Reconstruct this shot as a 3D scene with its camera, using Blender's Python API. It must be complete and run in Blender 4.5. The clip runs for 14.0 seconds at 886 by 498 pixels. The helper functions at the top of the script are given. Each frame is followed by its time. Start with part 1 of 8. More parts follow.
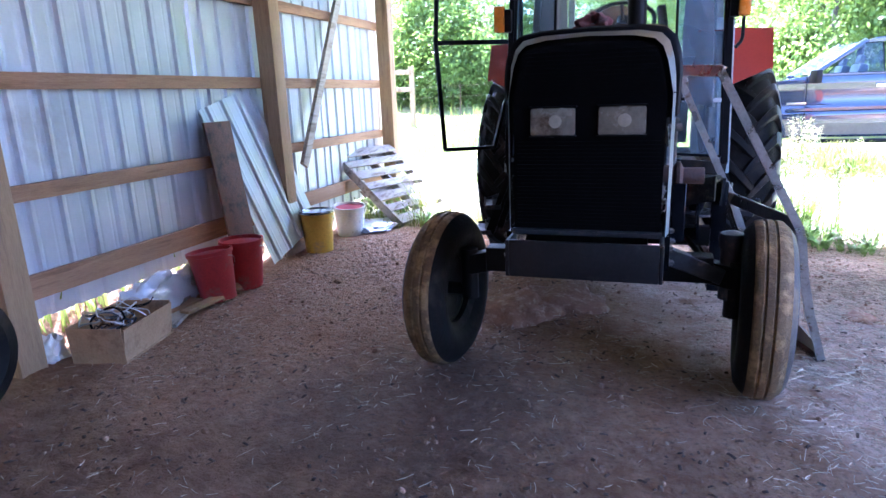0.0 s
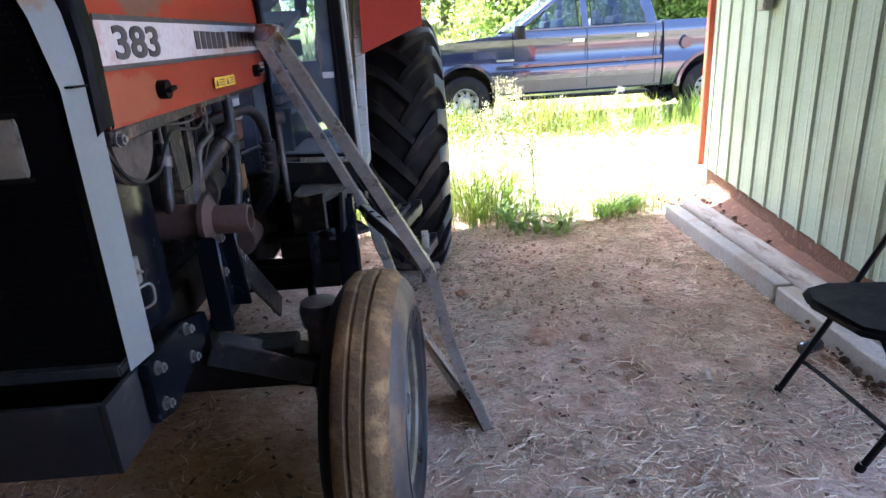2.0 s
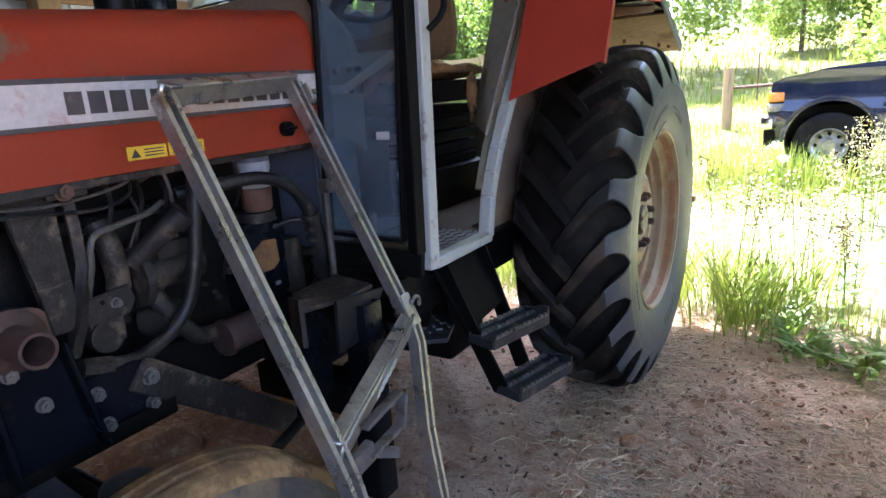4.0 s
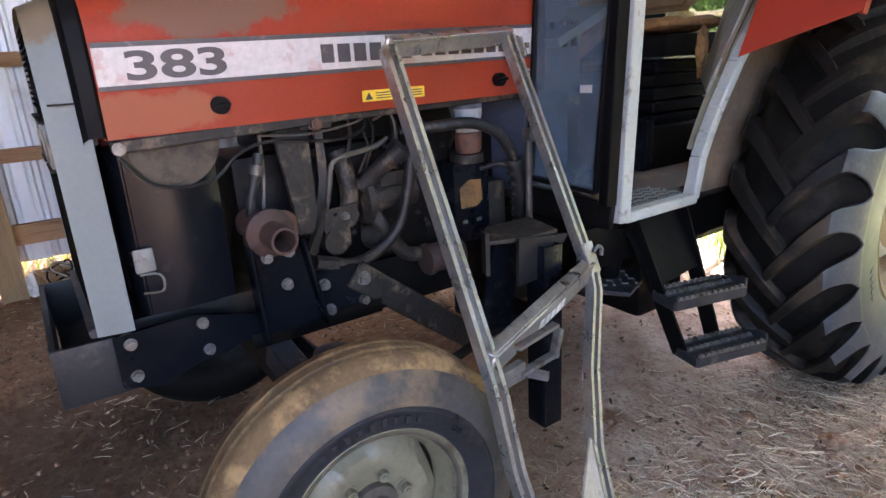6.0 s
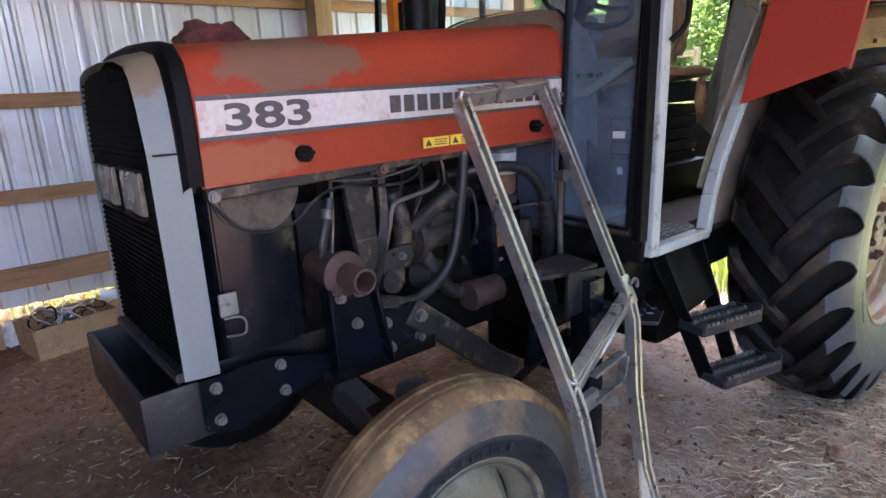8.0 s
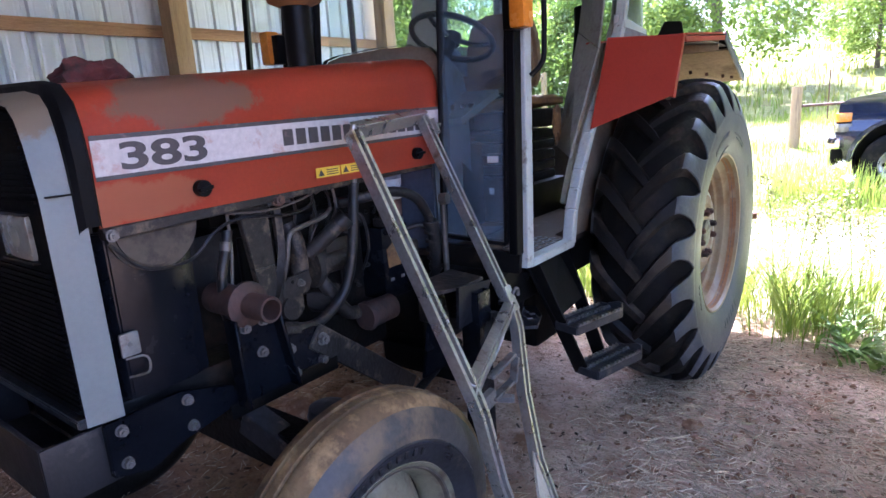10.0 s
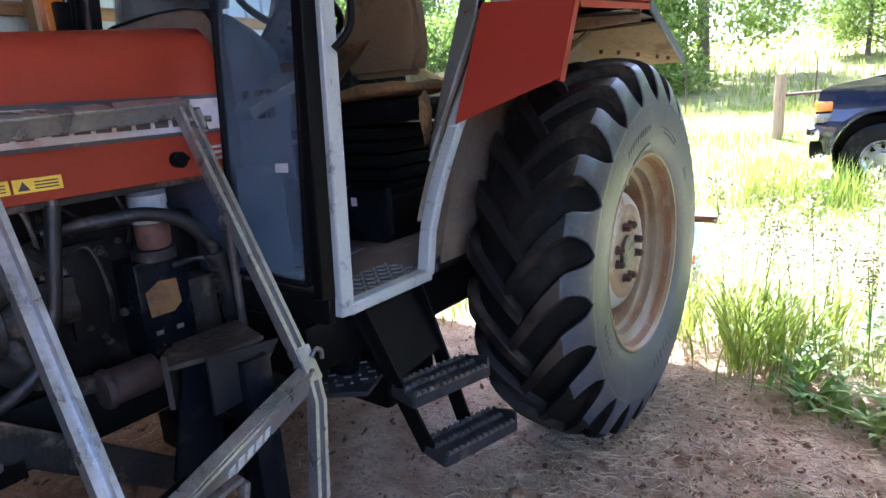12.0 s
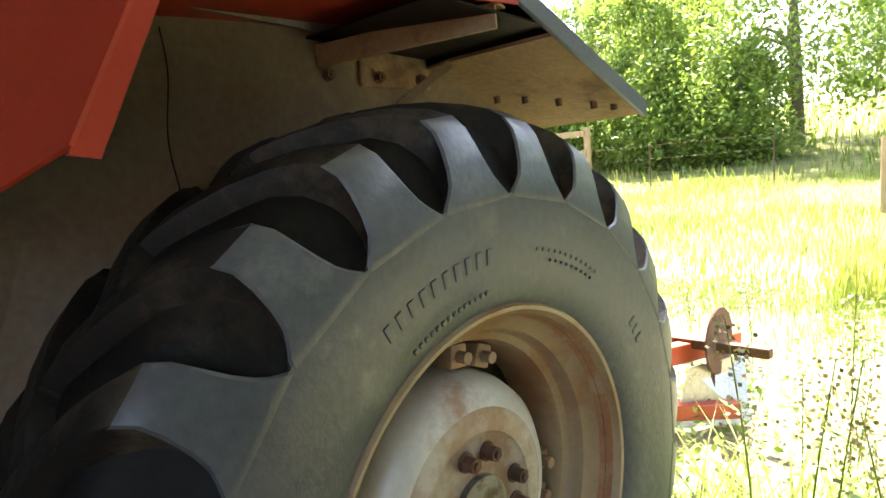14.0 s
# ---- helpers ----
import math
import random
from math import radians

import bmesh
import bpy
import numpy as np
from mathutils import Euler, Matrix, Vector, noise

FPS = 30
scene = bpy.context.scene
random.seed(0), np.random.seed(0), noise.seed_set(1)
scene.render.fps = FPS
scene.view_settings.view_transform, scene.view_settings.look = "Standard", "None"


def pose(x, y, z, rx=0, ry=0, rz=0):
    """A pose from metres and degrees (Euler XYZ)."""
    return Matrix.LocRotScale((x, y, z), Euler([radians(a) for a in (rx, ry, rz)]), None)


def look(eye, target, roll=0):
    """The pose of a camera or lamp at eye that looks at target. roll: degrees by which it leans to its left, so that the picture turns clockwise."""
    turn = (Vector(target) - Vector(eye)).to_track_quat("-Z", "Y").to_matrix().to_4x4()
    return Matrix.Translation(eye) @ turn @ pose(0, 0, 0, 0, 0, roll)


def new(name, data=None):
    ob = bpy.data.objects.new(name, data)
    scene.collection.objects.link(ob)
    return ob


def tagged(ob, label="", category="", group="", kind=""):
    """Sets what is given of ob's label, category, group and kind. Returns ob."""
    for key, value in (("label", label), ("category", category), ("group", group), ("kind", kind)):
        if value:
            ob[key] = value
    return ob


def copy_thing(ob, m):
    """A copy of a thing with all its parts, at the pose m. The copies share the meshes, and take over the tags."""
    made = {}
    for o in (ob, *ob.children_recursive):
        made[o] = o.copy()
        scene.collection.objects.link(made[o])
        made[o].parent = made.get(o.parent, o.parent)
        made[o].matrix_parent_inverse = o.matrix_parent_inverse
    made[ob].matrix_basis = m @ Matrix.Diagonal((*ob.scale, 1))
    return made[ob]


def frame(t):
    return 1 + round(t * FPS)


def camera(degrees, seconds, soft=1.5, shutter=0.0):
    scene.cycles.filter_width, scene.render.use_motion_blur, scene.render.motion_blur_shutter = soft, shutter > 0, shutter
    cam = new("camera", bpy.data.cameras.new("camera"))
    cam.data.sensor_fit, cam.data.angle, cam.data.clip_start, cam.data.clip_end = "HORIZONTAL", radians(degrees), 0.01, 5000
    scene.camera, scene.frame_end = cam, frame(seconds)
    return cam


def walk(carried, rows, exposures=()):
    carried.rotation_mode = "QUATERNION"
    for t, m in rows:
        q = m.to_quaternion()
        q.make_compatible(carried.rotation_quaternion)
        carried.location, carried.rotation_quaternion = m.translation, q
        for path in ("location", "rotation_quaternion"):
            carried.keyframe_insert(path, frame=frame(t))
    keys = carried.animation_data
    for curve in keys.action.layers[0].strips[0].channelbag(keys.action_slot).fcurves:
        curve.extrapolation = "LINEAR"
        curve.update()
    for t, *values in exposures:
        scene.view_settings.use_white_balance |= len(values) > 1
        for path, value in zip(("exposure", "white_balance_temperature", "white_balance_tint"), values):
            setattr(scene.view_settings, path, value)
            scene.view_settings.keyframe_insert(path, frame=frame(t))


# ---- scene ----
cam = camera(72.3, 14.0)
EXPOSURES = [(0.0, 4.37, 4800, 27), (0.5, 4.12, 5000, 24), (1.2, 3.92, 5400, 23), (2.5, 3.72, 5750, 20), (4.2, 3.47, 5950, 20), (6.5, 4.20, 6450, 21), (7.2, 4.15, 6400, 21), (9.5, 3.69, 5500, 28), (10.5, 3.69, 5480, 27), (12.0, 3.49, 5550, 22), (14.0, 3.27, 7000, 8)]
PATH = [
    (0, (0.247, -5.226, 1.36), (-0.396, -3.397, 0.868), -2.2),
    (0.5, (0.299, -4.858, 1.361), (0.083, -2.929, 0.882), -2.2),
    (1, (0.39, -4.54, 1.35), (0.429, -2.611, 0.826), -2.6),
    (1.5, (0.621, -4.225, 1.371), (0.677, -2.315, 0.783), -3.2),
    (2, (0.896, -3.893, 1.377), (0.952, -2.002, 0.727), -3.5),
    (2.5, (1.153, -3.571, 1.362), (1.187, -1.666, 0.755), -3.4),
    (3, (1.394, -3.308, 1.403), (1.196, -1.406, 0.817), -3.8),
    (3.5, (1.518, -3.056, 1.396), (0.939, -1.215, 0.869), -3.6),
    (4, (1.648, -2.855, 1.396), (0.603, -1.228, 0.885), -3.8),
    (6.3, (1.863, -2.869, 1.393), (0.274, -1.83, 0.765), -3.3),
    (6.5, (1.851, -2.943, 1.396), (0.272, -1.908, 0.735), -3.2),
    (7, (1.815, -3.079, 1.403), (0.273, -2.053, 0.649), -3.3),
    (7.2, (1.767, -3.077, 1.418), (0.196, -2.036, 0.747), -3.4),
    (9.3, (1.721, -3.378, 1.449), (0.43, -1.929, 0.969), -3.7),
    (9.5, (1.734, -3.374, 1.449), (0.474, -1.899, 0.958), -3.6),
    (10, (1.761, -3.31, 1.47), (0.564, -1.773, 1.016), -3.8),
    (10.5, (1.787, -3.177, 1.446), (0.599, -1.647, 0.947), -4.0),
    (11, (1.872, -2.973, 1.455), (0.684, -1.422, 1.029), -4.0),
    (11.5, (1.91, -2.752, 1.411), (0.739, -1.223, 0.869), -4.0),
    (12, (1.832, -2.447, 1.423), (0.65, -0.908, 0.939), -4.0),
    (12.5, (1.816, -2.127, 1.391), (0.621, -0.583, 0.955), -4.3),
    (13, (1.863, -1.691, 1.387), (0.674, -0.157, 0.905), -4.8),
    (13.5, (1.823, -1.217, 1.392), (0.626, 0.314, 0.923), -4.5),
    (14, (1.71, -0.832, 1.402), (0.299, 0.562, 1.148), -4.4),
]
walk(cam, [(t, look(eye, target, roll)) for t, eye, target, roll in PATH], EXPOSURES)

# ---- daylight ----
world = bpy.data.worlds.new("world")
scene.world = world
world.use_nodes = True
wn = world.node_tree.nodes
sky = wn.new("ShaderNodeTexSky")
sky.sky_type = "NISHITA"
sky.sun_disc = False
sky.air_density = 0.8
sky.dust_density = 2.5
SUN = Vector((-0.30, 0.42, 0.86)).normalized()
sky.sun_elevation = math.asin(SUN.z)
sky.sun_rotation = math.atan2(SUN.x, SUN.y)
world.node_tree.links.new(sky.outputs[0], wn["Background"].inputs[0])
wn["Background"].inputs[1].default_value = 0.148
sun = new("sun", bpy.data.lights.new("sun", "SUN"))
sun.data.energy = 4.8
sun.data.angle = radians(0.5)
sun.data.color = (1.0, 0.95, 0.86)
sun.matrix_world = look(SUN * 20, (0, 0, 0))


# ---- materials ----
def mat(name, a, b, rough=0.7, metal=0.0, scale=6.0, c=None, c_amount=0.5, c_scale=2.0, bump=0.15, fine=60.0,
        stretch=(1, 1, 1), rough_var=0.12, island=0.0, coat=0.0, spec=0.5, speck=0.22):
    """A surface that varies between colours a and b, with patches of c (rust, dust, dirt), fine relief and uneven gloss."""
    m = bpy.data.materials.new(name)
    m.use_nodes = True
    n, k = m.node_tree.nodes, m.node_tree.links
    p = n["Principled BSDF"]
    co = n.new("ShaderNodeTexCoord")
    mp = n.new("ShaderNodeMapping")
    mp.inputs["Scale"].default_value = stretch
    k.new(co.outputs["Object"], mp.inputs[0])

    def tex(s, detail=6.0, roughness=0.6):
        t = n.new("ShaderNodeTexNoise")
        t.inputs["Scale"].default_value = s
        t.inputs["Detail"].default_value = detail
        t.inputs["Roughness"].default_value = roughness
        k.new(mp.outputs[0], t.inputs["Vector"])
        return t

    def ramp(src, lo, hi):
        r = n.new("ShaderNodeMapRange")
        r.inputs[1].default_value, r.inputs[2].default_value = lo, hi
        k.new(src, r.inputs[0])
        return r.outputs[0]

    def mix(f, x, y):
        g = n.new("ShaderNodeMix")
        g.data_type = "RGBA"
        if isinstance(f, float):
            g.inputs[0].default_value = f
        else:
            k.new(f, g.inputs[0])
        for s, v in ((6, x), (7, y)):
            if isinstance(v, tuple):
                g.inputs[s].default_value = (*v, 1)
            else:
                k.new(v, g.inputs[s])
        return g.outputs[2]

    big, small = tex(scale), tex(fine, 4.0)
    col = mix(ramp(big.outputs[0], 0.3, 0.7), tuple(a), tuple(b))
    col = mix(speck, col, mix(ramp(small.outputs[0], 0.3, 0.7), tuple(v * 0.55 for v in a), tuple(min(1, v * 1.4) for v in b)))
    if c:
        patch = tex(c_scale, 8.0, 0.68)
        edge = 0.75 - 0.5 * c_amount
        col = mix(ramp(patch.outputs[0], edge - 0.05, edge + 0.07), col, tuple(c))
    if island:
        g = n.new("ShaderNodeNewGeometry")
        h = n.new("ShaderNodeHueSaturation")
        r = n.new("ShaderNodeMapRange")
        k.new(g.outputs["Random Per Island"], r.inputs[0])
        r.inputs[3].default_value, r.inputs[4].default_value = 1 - island, 1 + island
        k.new(r.outputs[0], h.inputs["Value"])
        k.new(col, h.inputs["Color"])
        col = h.outputs[0]
    k.new(col, p.inputs["Base Color"])
    rr = n.new("ShaderNodeMapRange")
    k.new(big.outputs[0], rr.inputs[0])
    rr.inputs[1].default_value, rr.inputs[2].default_value = 0.3, 0.7
    rr.inputs[3].default_value, rr.inputs[4].default_value = max(0.02, rough - rough_var), min(1, rough + rough_var)
    k.new(rr.outputs[0], p.inputs["Roughness"])
    p.inputs["Metallic"].default_value = metal
    p.inputs["Coat Weight"].default_value = coat
    p.inputs["Specular IOR Level"].default_value = spec
    if bump:
        bn = n.new("ShaderNodeBump")
        bn.inputs["Strength"].default_value = bump
        bn.inputs["Distance"].default_value = 0.01
        ad = n.new("ShaderNodeMath")
        k.new(small.outputs[0], ad.inputs[0])
        k.new(big.outputs[0], ad.inputs[1])
        k.new(ad.outputs[0], bn.inputs["Height"])
        k.new(bn.outputs[0], p.inputs["Normal"])
    return m


def glass(name, tint, rough=0.03, dust=0.25, dust_colour=(0.5, 0.5, 0.48)):
    """A clear pane with a film of dust: part clear, part glossy, part matt."""
    m = bpy.data.materials.new(name)
    m.use_nodes = True
    n, k = m.node_tree.nodes, m.node_tree.links
    n.remove(n["Principled BSDF"])
    clear = n.new("ShaderNodeBsdfTransparent")
    clear.inputs[0].default_value = (*tint, 1)
    gloss = n.new("ShaderNodeBsdfGlossy")
    gloss.inputs["Roughness"].default_value = rough
    film = n.new("ShaderNodeBsdfDiffuse")
    film.inputs[0].default_value = (*dust_colour, 1)
    fr = n.new("ShaderNodeFresnel")
    fr.inputs[0].default_value = 1.2
    no = n.new("ShaderNodeTexNoise")
    no.inputs["Scale"].default_value = 5.0
    no.inputs["Detail"].default_value = 8.0
    co = n.new("ShaderNodeTexCoord")
    k.new(co.outputs["Object"], no.inputs["Vector"])
    mr = n.new("ShaderNodeMapRange")
    k.new(no.outputs[0], mr.inputs[0])
    mr.inputs[1].default_value, mr.inputs[2].default_value = 0.35, 0.75
    mr.inputs[3].default_value, mr.inputs[4].default_value = dust * 0.3, dust * 1.6
    a, b = n.new("ShaderNodeMixShader"), n.new("ShaderNodeMixShader")
    k.new(fr.outputs[0], a.inputs[0])
    k.new(clear.outputs[0], a.inputs[1])
    k.new(gloss.outputs[0], a.inputs[2])
    k.new(mr.outputs[0], b.inputs[0])
    k.new(a.outputs[0], b.inputs[1])
    k.new(film.outputs[0], b.inputs[2])
    k.new(b.outputs[0], n["Material Output"].inputs[0])
    return m


M = {}
M["galv"] = mat("galvanised_sheet", (0.50, 0.54, 0.60), (0.60, 0.64, 0.69), 0.44, 0.5, 3.0, (0.44, 0.45, 0.47), 0.2, 1.2, 0.03, speck=0.06)
M["wall_paint"] = mat("pale_green_sheet", (0.36, 0.43, 0.315), (0.43, 0.495, 0.375), 0.45, 0.0, 1.5, (0.33, 0.355, 0.25), 0.3, 0.8, 0.05)
M["red_trim"] = mat("red_trim", (0.42, 0.07, 0.03), (0.5, 0.1, 0.05), 0.5, 0.0, 4.0)
M["lumber"] = mat("lumber", (0.28, 0.155, 0.078), (0.40, 0.245, 0.135), 0.8, 0.0, 5.0, (0.2, 0.11, 0.055), 0.35, 2.0, 0.25, 40, (8, 0.6, 8))
M["post_wood"] = mat("post_wood", (0.28, 0.18, 0.095), (0.39, 0.265, 0.145), 0.8, 0.0, 5.0, (0.16, 0.10, 0.055), 0.3, 1.5, 0.25, 40, (8, 8, 0.6))
M["grey_wood"] = mat("grey_wood", (0.28, 0.245, 0.205), (0.42, 0.385, 0.335), 0.85, 0.0, 5.0, (0.17, 0.135, 0.10), 0.38, 3.0, 0.35, 50, (6, 1, 6))
M["concrete"] = mat("weathered_concrete", (0.26, 0.25, 0.225), (0.36, 0.345, 0.31), 0.9, 0.0, 4.0, (0.25, 0.20, 0.15), 0.3, 3.0, 0.3)
M["red"] = mat("deep_red_paint", (0.30, 0.026, 0.012), (0.36, 0.036, 0.017), 0.5, 0.0, 2.5, (0.22, 0.04, 0.022), 0.22, 2.2, 0.03, 90, speck=0.1, spec=0.3)
M["red_worn"] = mat("worn_red_paint", (0.45, 0.056, 0.023), (0.52, 0.077, 0.032), 0.45, 0.0, 2.5, (0.35, 0.088, 0.043), 0.2, 3.4, 0.03, 90, speck=0.1, spec=0.4)
M["cream"] = mat("grey_white_paint", (0.30, 0.34, 0.315), (0.355, 0.39, 0.365), 0.5, 0.0, 3.0, (0.18, 0.13, 0.08), 0.10, 7.0, 0.03, 80, speck=0.07)
M["cab_frame"] = mat("worn_cab_paint", (0.365, 0.39, 0.365), (0.43, 0.455, 0.43), 0.5, 0.0, 5.0, (0.13, 0.11, 0.085), 0.27, 16.0, 0.06, 80, speck=0.12)
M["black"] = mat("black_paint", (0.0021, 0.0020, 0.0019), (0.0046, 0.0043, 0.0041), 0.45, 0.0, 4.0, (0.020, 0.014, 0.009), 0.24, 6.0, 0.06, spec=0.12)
M["mesh_black"] = mat("black_grille", (0.0015, 0.0015, 0.002), (0.003, 0.003, 0.0035), 0.7, 0.0, 4.0, spec=0.06)
M["rubber_seal"] = mat("black_rubber_seal", (0.002, 0.002, 0.0023), (0.005, 0.005, 0.0056), 0.55, 0.0, 10.0, spec=0.10)
M["iron"] = mat("greasy_darkened_iron", (0.003, 0.0029, 0.0028), (0.009, 0.0083, 0.0077), 0.48, 0.0, 7.0, (0.032, 0.022, 0.015), 0.30, 4.0, 0.25, spec=0.16)
M["dusty_iron"] = mat("dust_filmed_iron", (0.0080, 0.0074, 0.0068), (0.036, 0.031, 0.026), 0.52, 0.0, 9.0, (0.125, 0.092, 0.062), 0.33, 11.0, 0.5, 55, spec=0.28)
M["dusty_hose"] = mat("dusty_black_hose", (0.006, 0.006, 0.0064), (0.019, 0.0185, 0.018), 0.45, 0.0, 10.0, (0.075, 0.059, 0.044), 0.28, 16.0, 0.2, 60, spec=0.35)
M["satin_black"] = mat("satin_black_paint", (0.0030, 0.0036, 0.0050), (0.0068, 0.0082, 0.0112), 0.24, 0.0, 5.0, (0.030, 0.023, 0.016), 0.12, 7.0, 0.05, 70, spec=0.15)
M["worn_black"] = mat("worn_black_steel", (0.0085, 0.0088, 0.0098), (0.020, 0.020, 0.0215), 0.42, 0.05, 6.0, (0.045, 0.042, 0.040), 0.22, 9.0, 0.12, 60, spec=0.28)
M["dull_line"] = mat("dull_steel_line", (0.060, 0.054, 0.047), (0.13, 0.118, 0.104), 0.48, 0.3, 12.0, (0.06, 0.045, 0.032), 0.35, 18.0, 0.1)
M["catch_plate"] = mat("grey_catch_plate", (0.13, 0.13, 0.118), (0.19, 0.187, 0.17), 0.5, 0.1, 10.0, (0.07, 0.052, 0.036), 0.32, 18.0, 0.08)
M["rust"] = mat("rusty_iron", (0.085, 0.042, 0.028), (0.15, 0.072, 0.045), 0.75, 0.1, 9.0, (0.045, 0.03, 0.024), 0.4, 6.0, 0.25)
M["bare_steel"] = mat("dull_steel", (0.29, 0.275, 0.25), (0.47, 0.45, 0.415), 0.33, 0.75, 12.0, (0.17, 0.125, 0.08), 0.22, 8.0, 0.1, 70)
M["bolt"] = mat("zinc_bolt", (0.10, 0.095, 0.088), (0.18, 0.172, 0.16), 0.42, 0.4, 20.0, (0.06, 0.042, 0.028), 0.35, 20.0, 0.05)
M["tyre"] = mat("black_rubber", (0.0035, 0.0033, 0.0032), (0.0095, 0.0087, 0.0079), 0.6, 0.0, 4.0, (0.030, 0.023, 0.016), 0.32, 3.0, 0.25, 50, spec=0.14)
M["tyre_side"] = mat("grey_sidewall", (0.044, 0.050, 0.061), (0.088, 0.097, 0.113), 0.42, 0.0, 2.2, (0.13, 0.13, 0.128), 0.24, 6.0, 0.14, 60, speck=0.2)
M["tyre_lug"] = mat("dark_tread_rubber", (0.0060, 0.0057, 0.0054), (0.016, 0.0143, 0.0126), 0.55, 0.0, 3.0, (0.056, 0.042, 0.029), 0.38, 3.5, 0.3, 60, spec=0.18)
M["tyre_front_side"] = mat("dusty_front_sidewall", (0.030, 0.028, 0.026), (0.075, 0.068, 0.058), 0.5, 0.0, 4.0, (0.135, 0.098, 0.058), 0.40, 5.0, 0.18, 60, spec=0.35)
M["front_bead"] = mat("dark_bead_rubber", (0.008, 0.0085, 0.010), (0.024, 0.025, 0.028), 0.36, 0.0, 5.0, (0.07, 0.055, 0.038), 0.24, 8.0, 0.15, 60, spec=0.4)
M["tyre_mud"] = mat("muddy_rubber", (0.085, 0.053, 0.025), (0.175, 0.110, 0.050), 0.8, 0.0, 6.0, (0.29, 0.185, 0.082), 0.44, 9.0, 0.5, spec=0.3)
M["rim_rear"] = mat("rusty_rim", (0.25, 0.175, 0.098), (0.33, 0.245, 0.152), 0.42, 0.0, 3.0, (0.22, 0.108, 0.045), 0.40, 2.6, 0.08, speck=0.12)
M["rim_disc"] = mat("silver_disc", (0.50, 0.49, 0.46), (0.58, 0.56, 0.53), 0.40, 0.2, 3.0, (0.34, 0.22, 0.14), 0.28, 3.0, 0.08, speck=0.12)
M["rim_front"] = mat("olive_cream_rim", (0.115, 0.104, 0.062), (0.175, 0.158, 0.100), 0.45, 0.0, 5.0, (0.065, 0.045, 0.026), 0.34, 9.0, 0.15)
# Darker copy of the dusty tan, with the fender wall's shade in its colour.
M["fender_inner"] = mat("dusty_shaded_fender", (0.125, 0.095, 0.063), (0.20, 0.152, 0.102), 0.9, 0.0, 3.0, (0.24, 0.17, 0.105), 0.35, 2.5, 0.12)
M["tan"] = mat("dusty_tan_panel", (0.23, 0.155, 0.088), (0.35, 0.245, 0.148), 0.9, 0.0, 4.0, (0.15, 0.09, 0.05), 0.36, 5.0, 0.2)
M["floor_dirt"] = mat("dirt_brown_floor", (0.075, 0.048, 0.028), (0.13, 0.088, 0.054), 0.85, 0.0, 5.0, (0.19, 0.135, 0.085), 0.3, 6.0, 0.25)
M["rust_ring"] = mat("orange_rust", (0.26, 0.115, 0.05), (0.36, 0.18, 0.085), 0.75, 0.0, 6.0, (0.40, 0.30, 0.2), 0.35, 5.0, 0.15)
M["rim_band"] = mat("rust_stained_silver", (0.20, 0.115, 0.065), (0.33, 0.22, 0.145), 0.5, 0.1, 3.0, (0.42, 0.37, 0.32), 0.33, 4.0, 0.1)
M["step_steel"] = mat("worn_step_steel", (0.022, 0.024, 0.028), (0.055, 0.058, 0.064), 0.42, 0.4, 12.0, (0.14, 0.115, 0.09), 0.28, 14.0, 0.15)
M["jacket"] = mat("blue_grey_cloth", (0.07, 0.085, 0.115), (0.12, 0.14, 0.18), 0.95, 0.0, 8.0, (0.03, 0.035, 0.05), 0.35, 9.0, 0.3)
M["filter"] = mat("grey_white_filter", (0.32, 0.33, 0.32), (0.40, 0.40, 0.39), 0.5, 0.0, 8.0, (0.12, 0.09, 0.06), 0.3, 14.0, 0.03)
M["bark_chip"] = mat("bark_chips", (0.065, 0.039, 0.025), (0.15, 0.095, 0.06), 0.95, 0.0, 20.0, None, 0, 1, 0.0, island=0.5)
M["blue_paint"] = mat("blue_grey_panel", (0.085, 0.105, 0.145), (0.12, 0.142, 0.185), 0.6, 0.0, 4.0, (0.05, 0.055, 0.065), 0.3, 6.0, 0.05)
M["frame_tan"] = mat("chipped_cream_frame", (0.27, 0.25, 0.18), (0.34, 0.315, 0.235), 0.6, 0.0, 6.0, (0.05, 0.045, 0.04), 0.2, 26.0, 0.08)
M["foot_plate"] = mat("pale_primer", (0.40, 0.35, 0.26), (0.48, 0.43, 0.33), 0.7, 0.0, 6.0, (0.22, 0.15, 0.09), 0.25, 9.0, 0.05)
M["dust_cap"] = mat("dust_caked_cap", (0.055, 0.043, 0.030), (0.085, 0.068, 0.048), 0.9, 0.0, 6.0, (0.03, 0.024, 0.018), 0.35, 9.0, 0.15)
M["dark_rust"] = mat("dark_rust", (0.038, 0.020, 0.015), (0.072, 0.037, 0.026), 0.7, 0.1, 9.0, (0.022, 0.016, 0.013), 0.4, 8.0, 0.25)
M["pale_liner"] = mat("pale_torn_liner", (0.20, 0.19, 0.165), (0.27, 0.255, 0.225), 0.85, 0.0, 5.0, (0.12, 0.085, 0.055), 0.27, 6.0, 0.15)
M["foam"] = mat("torn_foam", (0.18, 0.090, 0.029), (0.25, 0.132, 0.048), 0.95, 0.0, 10.0, (0.10, 0.055, 0.024), 0.40, 8.0, 0.4)
M["seat_cloth"] = mat("brown_seat_cloth", (0.16, 0.10, 0.048), (0.22, 0.14, 0.07), 0.9, 0.0, 6.0, (0.10, 0.06, 0.03), 0.25, 5.0, 0.2)
M["grey_plastic"] = mat("blue_grey_plastic", (0.055, 0.066, 0.085), (0.085, 0.097, 0.118), 0.5, 0.0, 5.0, (0.12, 0.105, 0.09), 0.2, 6.0, 0.06)
